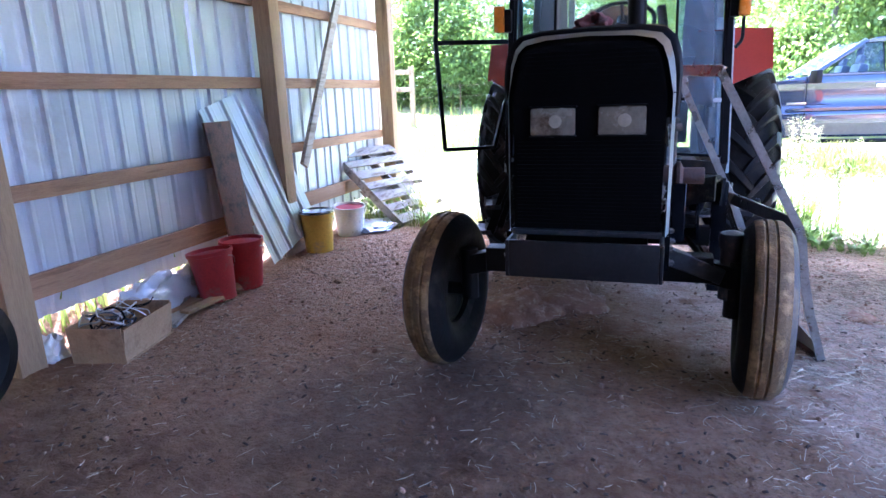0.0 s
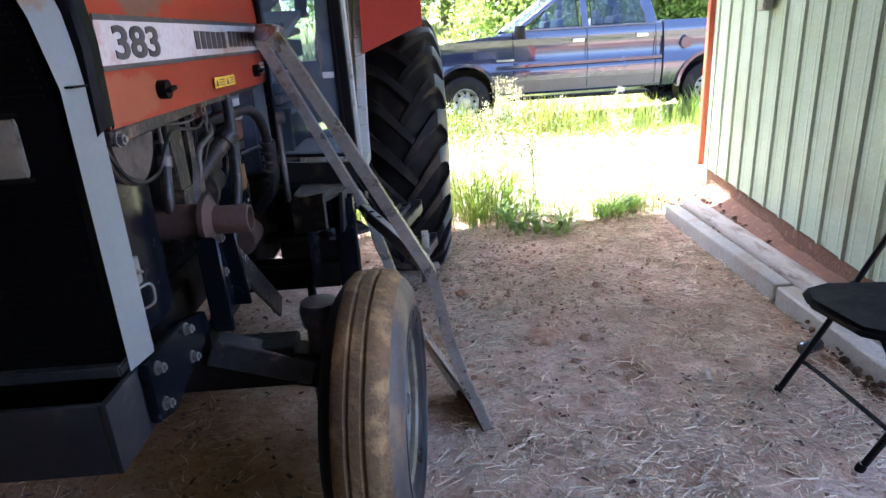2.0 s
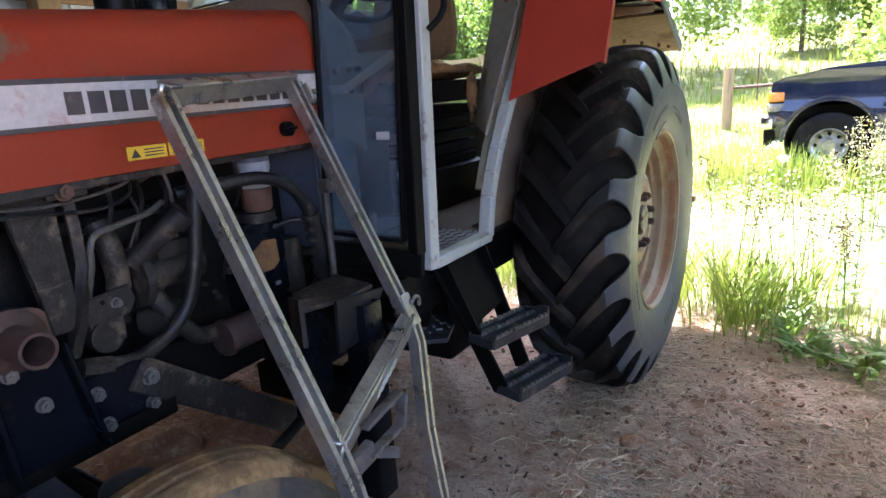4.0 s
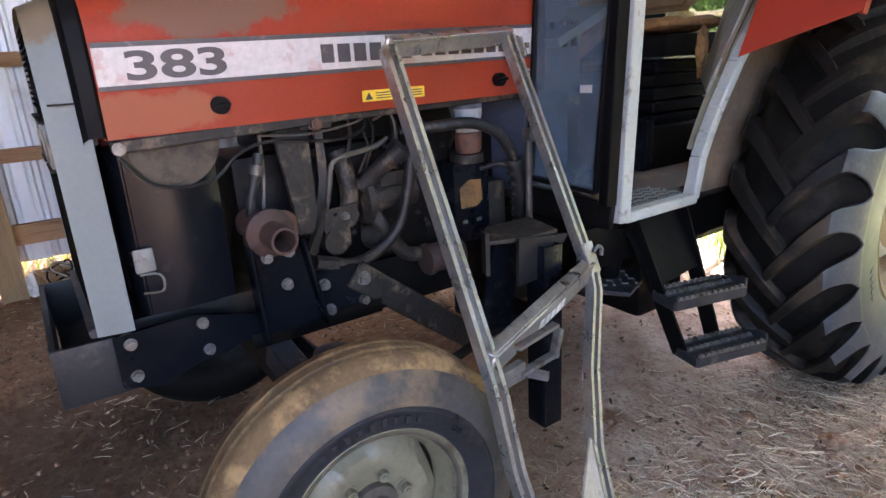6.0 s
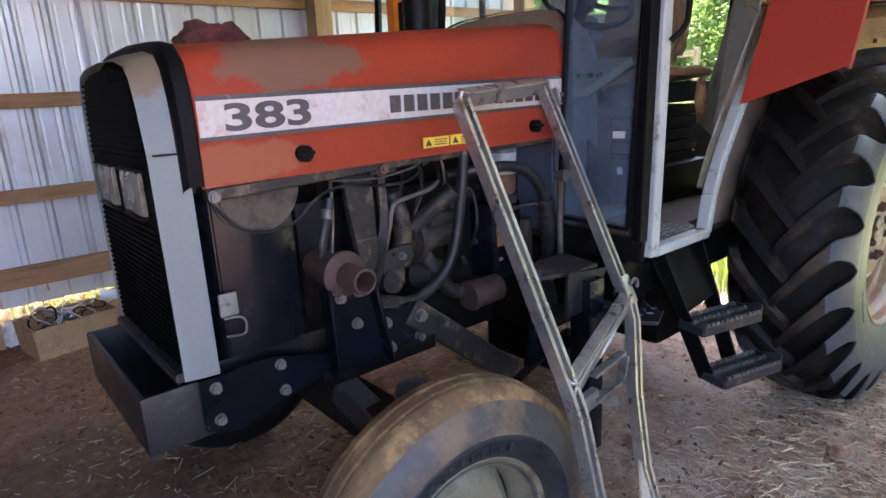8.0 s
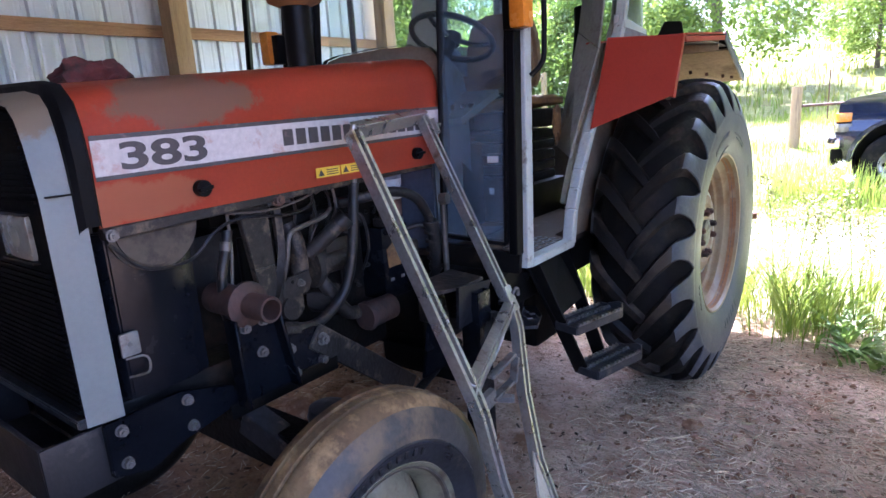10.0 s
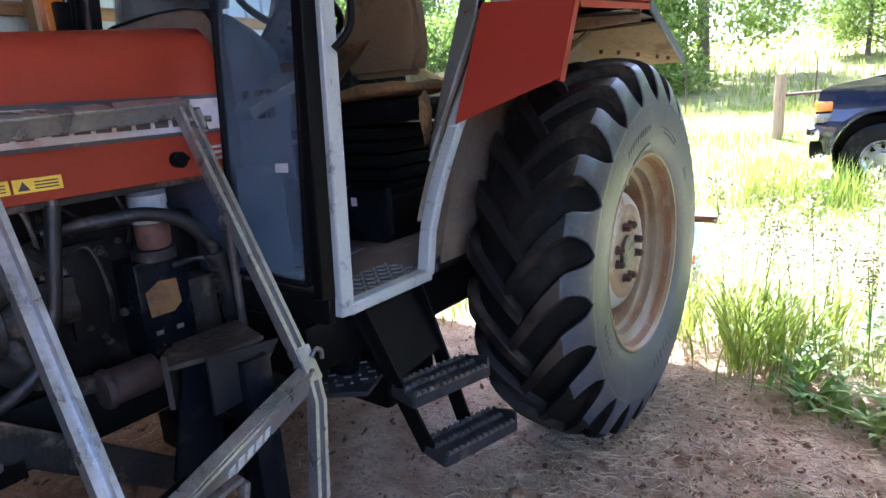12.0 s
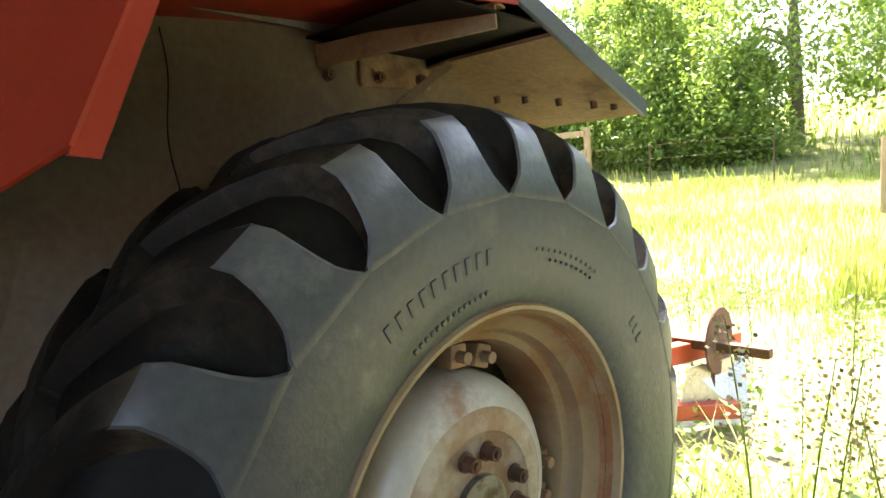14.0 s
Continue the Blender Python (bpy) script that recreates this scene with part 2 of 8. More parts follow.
M["liner"] = mat("grey_cab_liner", (0.15, 0.145, 0.135), (0.21, 0.20, 0.185), 0.85, 0.0, 4.0, (0.11, 0.085, 0.06), 0.35, 4.0, 0.1)
M["lamp_lens"] = mat("yellowed_lens", (0.15, 0.135, 0.10), (0.22, 0.20, 0.15), 0.22, 0.0, 14.0, (0.08, 0.065, 0.045), 0.35, 10.0, 0.05)
M["amber"] = mat("amber_lens", (0.55, 0.17, 0.01), (0.65, 0.22, 0.02), 0.25, 0.0, 8.0)
M["decal_white"] = mat("worn_white_decal", (0.41, 0.38, 0.36), (0.48, 0.45, 0.43), 0.5, 0.0, 4.0, (0.36, 0.20, 0.16), 0.27, 9.0, 0.02)
M["decal_dark"] = mat("dark_decal", (0.035, 0.03, 0.032), (0.06, 0.05, 0.05), 0.5, 0.0, 12.0, (0.25, 0.15, 0.13), 0.14, 14.0, 0.0)
M["yellow"] = mat("yellow_sticker", (0.68, 0.42, 0.02), (0.75, 0.5, 0.04), 0.5, 0.0, 8.0)
M["white"] = mat("white_plastic", (0.66, 0.66, 0.64), (0.74, 0.74, 0.72), 0.5, 0.0, 5.0, (0.35, 0.3, 0.25), 0.25, 6.0, 0.04)
M["truck_paint"] = mat("dark_blue_car_paint", (0.008, 0.013, 0.032), (0.013, 0.019, 0.042), 0.16, 0.0, 3.0, None, 0, 1, 0.0, coat=0.9, spec=0.5)
M["truck_dust"] = mat("dusty_lower_paint", (0.09, 0.075, 0.06), (0.14, 0.12, 0.10), 0.6, 0.1, 4.0, None, 0, 1, 0.05)
M["chrome"] = mat("chrome", (0.7, 0.7, 0.7), (0.8, 0.8, 0.8), 0.12, 1.0, 5.0, None, 0, 1, 0.0, rough_var=0.05)
M["bucket_red"] = mat("red_bucket", (0.28, 0.012, 0.018), (0.36, 0.02, 0.025), 0.5, 0.0, 6.0, (0.2, 0.1, 0.08), 0.3, 5.0, 0.05)
M["teal_cloth"] = mat("faded_teal_cloth", (0.022, 0.070, 0.066), (0.045, 0.115, 0.105), 0.95, 0.0, 9.0, (0.02, 0.04, 0.038), 0.35, 10.0, 0.3)
M["rag"] = mat("dark_red_cloth", (0.06, 0.012, 0.012), (0.12, 0.025, 0.02), 0.95, 0.0, 12.0, (0.03, 0.015, 0.012), 0.4, 14.0, 0.4)
M["bucket_yellow"] = mat("yellow_bucket", (0.55, 0.34, 0.03), (0.65, 0.42, 0.05), 0.5, 0.0, 6.0, (0.4, 0.3, 0.15), 0.3, 5.0, 0.05)
M["cardboard"] = mat("brown_cardboard", (0.33, 0.21, 0.11), (0.42, 0.28, 0.16), 0.9, 0.0, 6.0, (0.24, 0.15, 0.08), 0.3, 4.0, 0.1)
M["straw"] = mat("dry_straw", (0.40, 0.31, 0.205), (0.70, 0.59, 0.43), 0.8, 0.0, 8.0, None, 0, 1, 0.0, island=0.55)
# Soil colour taken darker for the shade at the wall's foot.
M["red_soil"] = mat("shaded_red_soil", (0.10, 0.046, 0.025), (0.18, 0.088, 0.050), 0.95, 0.0, 12.0, (0.24, 0.14, 0.085), 0.3, 20.0, 0.7)
M["soil_clod"] = mat("reddish_soil", (0.20, 0.10, 0.055), (0.31, 0.175, 0.105), 0.95, 0.0, 14.0, (0.38, 0.26, 0.17), 0.4, 20.0, 0.6)
M["seed"] = mat("seed_head", (0.36, 0.33, 0.18), (0.46, 0.42, 0.24), 0.8, 0.0, 6.0, None, 0, 1, 0.0, island=0.3)
M["bark"] = mat("bark", (0.10, 0.075, 0.055), (0.17, 0.13, 0.10), 0.95, 0.0, 5.0, None, 0, 1, 0.5, 30, (4, 4, 0.7))
M["glass"] = glass("dusty_cab_glass", (0.76, 0.84, 0.91), 0.05, 0.15, (0.24, 0.285, 0.33))
M["door_glass"] = glass("door_glass", (0.9, 0.95, 0.93), 0.03, 0.10)
# The bluish film colour stands in for sky reflected in the truck windows.
M["car_glass"] = glass("sky_tinted_car_glass", (0.62, 0.68, 0.70), 0.02, 0.10, (0.22, 0.28, 0.36))


def leaf_mat(name, a, b, c, scale, through_=0.4):
    """Thin foliage: matt, a little glossy, and lit from behind; tone varies from leaf to leaf and in drifts."""
    m = bpy.data.materials.new(name)
    m.use_nodes = True
    n, k = m.node_tree.nodes, m.node_tree.links
    p = n["Principled BSDF"]
    p.inputs["Roughness"].default_value = 0.5
    geo, no = n.new("ShaderNodeNewGeometry"), n.new("ShaderNodeTexNoise")
    no.inputs["Scale"].default_value = scale
    k.new(geo.outputs["Position"], no.inputs["Vector"])
    mr = n.new("ShaderNodeMapRange")
    mr.inputs[1].default_value, mr.inputs[2].default_value = 0.35, 0.68
    k.new(no.outputs[0], mr.inputs[0])

    def mix(f, x, y):
        g = n.new("ShaderNodeMix")
        g.data_type = "RGBA"
        k.new(f, g.inputs[0])
        for s_, v in ((6, x), (7, y)):
            if isinstance(v, tuple):
                g.inputs[s_].default_value = (*v, 1)
            else:
                k.new(v, g.inputs[s_])
        return g.outputs[2]

    col = mix(mr.outputs[0], mix(geo.outputs["Random Per Island"], a, b), c)
    k.new(col, p.inputs["Base Color"])
    tr = n.new("ShaderNodeBsdfTranslucent")
    k.new(col, tr.inputs[0])
    ms = n.new("ShaderNodeMixShader")
    ms.inputs[0].default_value = through_
    k.new(p.outputs[0], ms.inputs[1])
    k.new(tr.outputs[0], ms.inputs[2])
    k.new(ms.outputs[0], n["Material Output"].inputs[0])
    return m


M["grass"] = leaf_mat("grass_blade", (0.11, 0.20, 0.022), (0.22, 0.30, 0.04), (0.29, 0.28, 0.07), 0.5)
M["leaf"] = leaf_mat("leaf", (0.12, 0.20, 0.03), (0.27, 0.35, 0.07), (0.19, 0.27, 0.05), 0.25, 0.5)
M["weed"] = leaf_mat("broad_weed_leaf", (0.10, 0.22, 0.04), (0.20, 0.32, 0.07), (0.24, 0.30, 0.07), 3.0)


def scrape(m, centre, radius, colour, most=0.85, soft=0.2):
    """A scraped, dirt-brown patch on a painted panel, round one place."""
    n, k = m.node_tree.nodes, m.node_tree.links
    p = n["Principled BSDF"]
    old = p.inputs["Base Color"].links[0].from_socket
    geo = n.new("ShaderNodeNewGeometry")
    sub = n.new("ShaderNodeVectorMath")
    sub.operation = "SUBTRACT"
    sub.inputs[1].default_value = centre
    k.new(geo.outputs["Position"], sub.inputs[0])
    mul = n.new("ShaderNodeVectorMath")
    mul.operation = "MULTIPLY"
    mul.inputs[1].default_value = [1 / r for r in radius]
    k.new(sub.outputs[0], mul.inputs[0])
    ln = n.new("ShaderNodeVectorMath")
    ln.operation = "LENGTH"
    k.new(mul.outputs[0], ln.inputs[0])
    no = n.new("ShaderNodeTexNoise")
    no.inputs["Scale"].default_value, no.inputs["Detail"].default_value, no.inputs["Roughness"].default_value = 9.0, 9.0, 0.7
    k.new(geo.outputs["Position"], no.inputs["Vector"])
    ad = n.new("ShaderNodeMath")
    ad.operation = "MULTIPLY_ADD"
    k.new(no.outputs[0], ad.inputs[0])
    ad.inputs[1].default_value = 1.9
    k.new(ln.outputs["Value"], ad.inputs[2])
    mr = n.new("ShaderNodeMapRange")
    mr.inputs[1].default_value, mr.inputs[2].default_value, mr.inputs[3].default_value, mr.inputs[4].default_value = 1.75, 1.75 + soft, most, 0.0
    k.new(ad.outputs[0], mr.inputs[0])
    g = n.new("ShaderNodeMix")
    g.data_type = "RGBA"
    k.new(mr.outputs[0], g.inputs[0])
    k.new(old, g.inputs[6])
    g.inputs[7].default_value = (*colour, 1)
    k.new(g.outputs[2], p.inputs["Base Color"])


scrape(M["red_worn"], (0.30, -2.45, 1.535), (0.4, 0.20, 0.075), (0.27, 0.17, 0.11))
scrape(M["red_worn"], (0.32, -2.62, 1.30), (0.4, 0.16, 0.06), (0.50, 0.16, 0.075))
scrape(M["cream"], (0.25, -2.79, 1.58), (0.5, 0.2, 0.12), (0.33, 0.24, 0.14))


# ---- builders ----
def finish(name, bm, material, smooth=40):
    bmesh.ops.recalc_face_normals(bm, faces=bm.faces)
    me = bpy.data.meshes.new(name)
    bm.to_mesh(me)
    bm.free()
    me.materials.append(M[material])
    if smooth:
        me.polygons.foreach_set("use_smooth", [True] * len(me.polygons))
        me.set_sharp_from_angle(angle=radians(smooth))
    return me


def part(name, bm, material, parent=None, label="", smooth=40):
    ob = new(name, finish(name, bm, material, smooth))
    if parent:
        ob.parent = parent
    return tagged(ob, label)


def thing(name, label, category, at=(0, 0, 0), group="", kind=""):
    ob = new(name)
    ob.location = at
    return tagged(ob, label, category, group, kind)


def box(bm, c, s, rot=(0, 0, 0), bevel=0.0):
    """A block of size s round c."""
    m = Matrix.Translation(c) @ Euler([radians(a) for a in rot]).to_matrix().to_4x4() @ Matrix.Diagonal((*s, 1))
    vs = bmesh.ops.create_cube(bm, size=1.0, matrix=m)["verts"]
    if bevel:
        es = list({e for v in vs for e in v.link_edges})
        bmesh.ops.bevel(bm, geom=es, offset=bevel, segments=2, profile=0.6, affect="EDGES")
    return bm


def span(bm, lo, hi, bevel=0.0):
    """A block from corner lo to corner hi."""
    return box(bm, [(a + b) / 2 for a, b in zip(lo, hi)], [abs(b - a) for a, b in zip(lo, hi)], (0, 0, 0), bevel)


def B():
    return bmesh.new()


def rod(bm, a, b, r, seg=12, r2=None):
    a, b = Vector(a), Vector(b)
    d = b - a
    m = Matrix.Translation((a + b) / 2) @ d.to_track_quat("Z", "Y").to_matrix().to_4x4()
    bmesh.ops.create_cone(bm, cap_ends=True, segments=seg, radius1=r, radius2=r if r2 is None else r2, depth=d.length, matrix=m)
    return bm


def bar(bm, a, b, w, h, up=(0, 0, 1), bevel=0.004):
    """A rectangular bar from a to b; h is measured along up."""
    a, b = Vector(a), Vector(b)
    d = (b - a).normalized()
    side = d.cross(Vector(up)).normalized()
    u = side.cross(d)
    m = Matrix((side, u, d)).transposed().to_4x4()
    m = Matrix.Translation((a + b) / 2) @ m @ Matrix.Diagonal((w, h, (b - a).length, 1))
    vs = bmesh.ops.create_cube(bm, size=1.0, matrix=m)["verts"]
    if bevel:
        bmesh.ops.bevel(bm, geom=list({e for v in vs for e in v.link_edges}), offset=bevel, segments=1, affect="EDGES")
    return bm


def bend(points, steps=8):
    """A smooth line through the points."""
    p = [Vector(q) for q in points]
    p = [2 * p[0] - p[1], *p, 2 * p[-1] - p[-2]]
    out = []
    for i in range(1, len(p) - 2):
        for s in range(steps):
            t = s / steps
            out.append(0.5 * (2 * p[i] + (p[i + 1] - p[i - 1]) * t + (2 * p[i - 1] - 5 * p[i] + 4 * p[i + 1] - p[i + 2]) * t * t
                              + (3 * p[i] - p[i - 1] - 3 * p[i + 1] + p[i + 2]) * t ** 3))
    return [*out, p[-2]]


def hose(bm, points, r, seg=10, smooth=True, steps=8, taper=None):
    """A round tube along the points."""
    line = bend(points, steps) if smooth else [Vector(q) for q in points]
    rings, up = [], Vector((0.31, 0.17, 0.93))
    for i, q in enumerate(line):
        d = (line[min(i + 1, len(line) - 1)] - line[max(i - 1, 0)]).normalized()
        u = (up - d * up.dot(d)).normalized()
        v = d.cross(u)
        rr = r if taper is None else r + (taper - r) * i / (len(line) - 1)
        rings.append([bm.verts.new(q + rr * (math.cos(a) * u + math.sin(a) * v)) for a in (2 * math.pi * s / seg for s in range(seg))])
    for a, b in zip(rings, rings[1:]):
        for s in range(seg):
            bm.faces.new((a[s], a[(s + 1) % seg], b[(s + 1) % seg], b[s]))
    bm.faces.new(rings[0])
    bm.faces.new(rings[-1])
    return bm


def lathe(bm, profile, c=(0, 0, 0), seg=48, axis="x"):
    """Turns a profile of (along, radius) round the axis through c."""
    rings = []
    for a, r in profile:
        ring = []
        for s in range(seg):
            t = 2 * math.pi * s / seg
            y, z = r * math.sin(t), r * math.cos(t)
            ring.append(bm.verts.new(Vector(c) + Vector((a, y, z) if axis == "x" else (y, a, z) if axis == "y" else (y, z, a))))
        rings.append(ring)
    for p, q in zip(rings, rings[1:]):
        for s in range(seg):
            bm.faces.new((p[s], p[(s + 1) % seg], q[(s + 1) % seg], q[s]))
    return bm


def prism(bm, outline, lo, hi, axis="x", bevel=0.0):
    """A flat outline, thickened along the axis from lo to hi."""
    def at(p, w):
        return (w, *p) if axis == "x" else (p[0], w, p[1]) if axis == "y" else (*p, w)
    a = [bm.verts.new(at(p, lo)) for p in outline]
    b = [bm.verts.new(at(p, hi)) for p in outline]
    fs = [bm.faces.new(a), bm.faces.new(b[::-1])]
    n = len(outline)
    for i in range(n):
        fs.append(bm.faces.new((a[i], b[i], b[(i + 1) % n], a[(i + 1) % n])))
    if bevel:
        bmesh.ops.bevel(bm, geom=list({e for f in fs for e in f.edges}), offset=bevel, segments=2, affect="EDGES")
    return bm


def sheet(bm, quad, thick):
    """A four-cornered plate of that thickness."""
    q = [Vector(p) for p in quad]
    n = (q[1] - q[0]).cross(q[2] - q[0]).normalized() * thick
    a, b = [bm.verts.new(p) for p in q], [bm.verts.new(p + n) for p in q]
    bm.faces.new(a[::-1])
    bm.faces.new(b)
    for i in range(len(q)):
        j = (i + 1) % len(q)
        bm.faces.new((a[i], a[j], b[j], b[i]))
    return bm


def bolt(bm, c, d, r=0.012, h=0.012):
    """A hexagon head on a washer."""
    c, d = Vector(c), Vector(d).normalized()
    rod(bm, c, c + d * 0.004, r * 1.25, 14)
    rod(bm, c + d * 0.004, c + d * (0.004 + h), r, 6)
    rod(bm, c + d * (0.004 + h), c + d * (0.009 + h), r * 0.5, 8)
    return bm


def writing(text, name, size, m, material, parent, stretch=1.0, depth=0.001, bold=0.0):
    """Raised letters, turned into one mesh."""
    cu = bpy.data.curves.new(name, "FONT")
    cu.body, cu.size, cu.extrude, cu.offset = text, size, depth, bold
    cu.align_x, cu.align_y = "CENTER", "CENTER"
    tmp = new("letters", cu)
    me = bpy.data.meshes.new_from_object(tmp.evaluated_get(bpy.context.evaluated_depsgraph_get()))
    bpy.data.objects.remove(tmp)
    me.transform(m @ Matrix.Diagonal((stretch, 1, 1, 1)))
    me.materials.clear()
    me.materials.append(M[material])
    ob = new(name, me)
    ob.parent = parent
    return ob


# ---- ground ----
def rise(x, y):
    """Height of the land: level at the shed, a bank along the opening, rising beyond the lane."""
    z = 0.0065 * max(0.0, y - 6.5) ** 2 if y < 16 else 0.0065 * 9.5 ** 2 + 0.1235 * (y - 16) if y < 42 else 3.8 + 0.02 * (y - 42)
    q = noise.noise(Vector((x * 0.35, y * 0.35, 0)))
    z += 0.03 * q * min(1, max(0, (y - 2) / 3)) if y > 2 else 0
    if abs(x) < 6 and abs(y) < 9:
        z += 0.012 * noise.noise(Vector((x * 1.7, y * 1.7, 3))) + 0.011 * noise.noise(Vector((x * 5, y * 5, 5))) + 0.011 * noise.noise(Vector((x * 11, y * 11, 8)))
    if abs(y) < 1.6 and abs(x) < 2:
        z -= 0.042 * math.exp(-((abs(x) - 0.86) / 0.30) ** 2 - ((y + 0.05) / 0.42) ** 2)
    if x < -3.06 and -10 < y < 2.3:
        z += 0.24 * min(1, (-3.06 - x) / 0.12) * (0.8 + 0.4 * noise.noise(Vector((x * 3, y * 3, 1))))
    return z


def ground_material():
    m = bpy.data.materials.new("dirt_and_grass")
    m.use_nodes = True
    n, k = m.node_tree.nodes, m.node_tree.links
    p = n["Principled BSDF"]
    p.inputs["Roughness"].default_value = 0.95
    geo = n.new("ShaderNodeNewGeometry")
    sep = n.new("ShaderNodeSeparateXYZ")
    k.new(geo.outputs["Position"], sep.inputs[0])

    def tex(s, d=8.0, r=0.65):
        t = n.new("ShaderNodeTexNoise")
        t.inputs["Scale"].default_value, t.inputs["Detail"].default_value, t.inputs["Roughness"].default_value = s, d, r
        k.new(geo.outputs["Position"], t.inputs["Vector"])
        return t.outputs[0]

    def ramp(src, lo, hi):
        r = n.new("ShaderNodeMapRange")
        r.inputs[1].default_value, r.inputs[2].default_value = lo, hi
        k.new(src, r.inputs[0])
        return r.outputs[0]

    def mix(f, x, y):
        g = n.new("ShaderNodeMix")
        g.data_type = "RGBA"
        k.new(f, g.inputs[0])
        for s, v in ((6, x), (7, y)):
            if isinstance(v, tuple):
                g.inputs[s].default_value = (*v, 1)
            else:
                k.new(v, g.inputs[s])
        return g.outputs[2]

    dirt = mix(ramp(tex(1.6), 0.35, 0.7), (0.23, 0.107, 0.048), (0.35, 0.19, 0.10))
    dirt = mix(ramp(tex(14.0), 0.4, 0.75), dirt, (0.40, 0.26, 0.155))
    dirt = mix(ramp(tex(45.0, 5.0), 0.52, 0.72), dirt, (0.12, 0.068, 0.04))
    dirt = mix(ramp(tex(0.9), 0.56, 0.68), dirt, (0.27, 0.14, 0.075))
    dry = mix(ramp(tex(0.7), 0.35, 0.65), (0.40, 0.36, 0.25), (0.26, 0.27, 0.11))
    dry = mix(ramp(tex(9.0), 0.45, 0.7), dry, (0.44, 0.40, 0.30))
    field = mix(ramp(tex(0.35), 0.35, 0.65), (0.10, 0.13, 0.022), (0.17, 0.18, 0.04))
    field = mix(ramp(tex(6.0), 0.4, 0.7), field, (0.22, 0.21, 0.07))
    # paler straw-strewn dust, brightened for daylight near the openings; darker oily soil mid-floor
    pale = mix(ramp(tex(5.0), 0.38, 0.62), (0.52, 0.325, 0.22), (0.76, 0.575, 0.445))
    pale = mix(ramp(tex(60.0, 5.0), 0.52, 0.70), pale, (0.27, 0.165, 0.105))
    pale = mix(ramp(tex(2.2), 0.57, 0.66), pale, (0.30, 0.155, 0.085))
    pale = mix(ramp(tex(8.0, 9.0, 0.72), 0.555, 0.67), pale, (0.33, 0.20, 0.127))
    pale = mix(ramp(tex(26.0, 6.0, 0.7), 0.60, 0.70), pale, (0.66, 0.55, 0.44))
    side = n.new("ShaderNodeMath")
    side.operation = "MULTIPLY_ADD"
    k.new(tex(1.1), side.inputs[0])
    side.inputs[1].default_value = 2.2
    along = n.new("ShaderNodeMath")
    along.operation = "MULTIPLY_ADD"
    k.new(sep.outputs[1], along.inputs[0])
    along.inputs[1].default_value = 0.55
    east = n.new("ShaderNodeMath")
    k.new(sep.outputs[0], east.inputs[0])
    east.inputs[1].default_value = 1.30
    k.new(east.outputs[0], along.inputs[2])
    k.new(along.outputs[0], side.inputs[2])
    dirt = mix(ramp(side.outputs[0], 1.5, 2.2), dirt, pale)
    # soil darkened in colour towards the back of the shed, where daylight fades
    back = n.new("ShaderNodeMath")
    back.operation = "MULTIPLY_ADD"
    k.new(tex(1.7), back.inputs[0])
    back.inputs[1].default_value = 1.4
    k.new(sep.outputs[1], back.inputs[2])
    dim_soil = mix(ramp(tex(7.0), 0.4, 0.65), (0.17, 0.086, 0.040), (0.27, 0.15, 0.078))
    dirt = mix(ramp(back.outputs[0], -2.35, -2.9), dirt, dim_soil)
    edge = n.new("ShaderNodeMath")
    edge.operation = "MULTIPLY_ADD"
    k.new(tex(1.3), edge.inputs[0])
    edge.inputs[1].default_value = 1.2
    k.new(sep.outputs[1], edge.inputs[2])
    col = mix(ramp(edge.outputs[0], 1.1, 1.7), dirt, dry)
    col = mix(ramp(edge.outputs[0], 6.2, 8.5), col, field)
    k.new(col, p.inputs["Base Color"])
    bn = n.new("ShaderNodeBump")
    bn.inputs["Strength"].default_value, bn.inputs["Distance"].default_value = 1.0, 0.06
    ad = n.new("ShaderNodeMath")
    k.new(tex(30.0), ad.inputs[0])
    k.new(tex(11.0), ad.inputs[1])
    k.new(ad.outputs[0], bn.inputs["Height"])
    k.new(bn.outputs[0], p.inputs["Normal"])
    return m


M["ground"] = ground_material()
scrape(M["ground"], (-0.7, -2.95, 0), (0.6, 0.5, 2), (0.085, 0.048, 0.026), 0.6, 0.7)


def grade(lo, hi, fine_lo, fine_hi, step):
    """Lines close together in the middle stretch, wider and wider outside it."""
    out = list(np.arange(fine_lo, fine_hi + 1e-6, step))
    s, v = step, fine_hi
    while v < hi:
        s *= 1.22
        v += s
        out.append(min(v, hi))
    s, v = step, fine_lo
    while v > lo:
        s *= 1.22
        v -= s
        out.insert(0, max(v, lo))
    return out


gx, gy = grade(-900, 900, -3.6, 3.6, 0.05), grade(-900, 1500, -5.6, 4.0, 0.05)
verts = [(x, y, rise(x, y)) for y in gy for x in gx]
w = len(gx)
faces = [(j * w + i, j * w + i + 1, (j + 1) * w + i + 1, (j + 1) * w + i) for j in range(len(gy) - 1) for i in range(w - 1)]
me = bpy.data.meshes.new("ground")
me.from_pydata(verts, [], faces)
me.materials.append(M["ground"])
me.polygons.foreach_set("use_smooth", [True] * len(me.polygons))
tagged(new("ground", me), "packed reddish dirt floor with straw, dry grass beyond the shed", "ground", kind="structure")


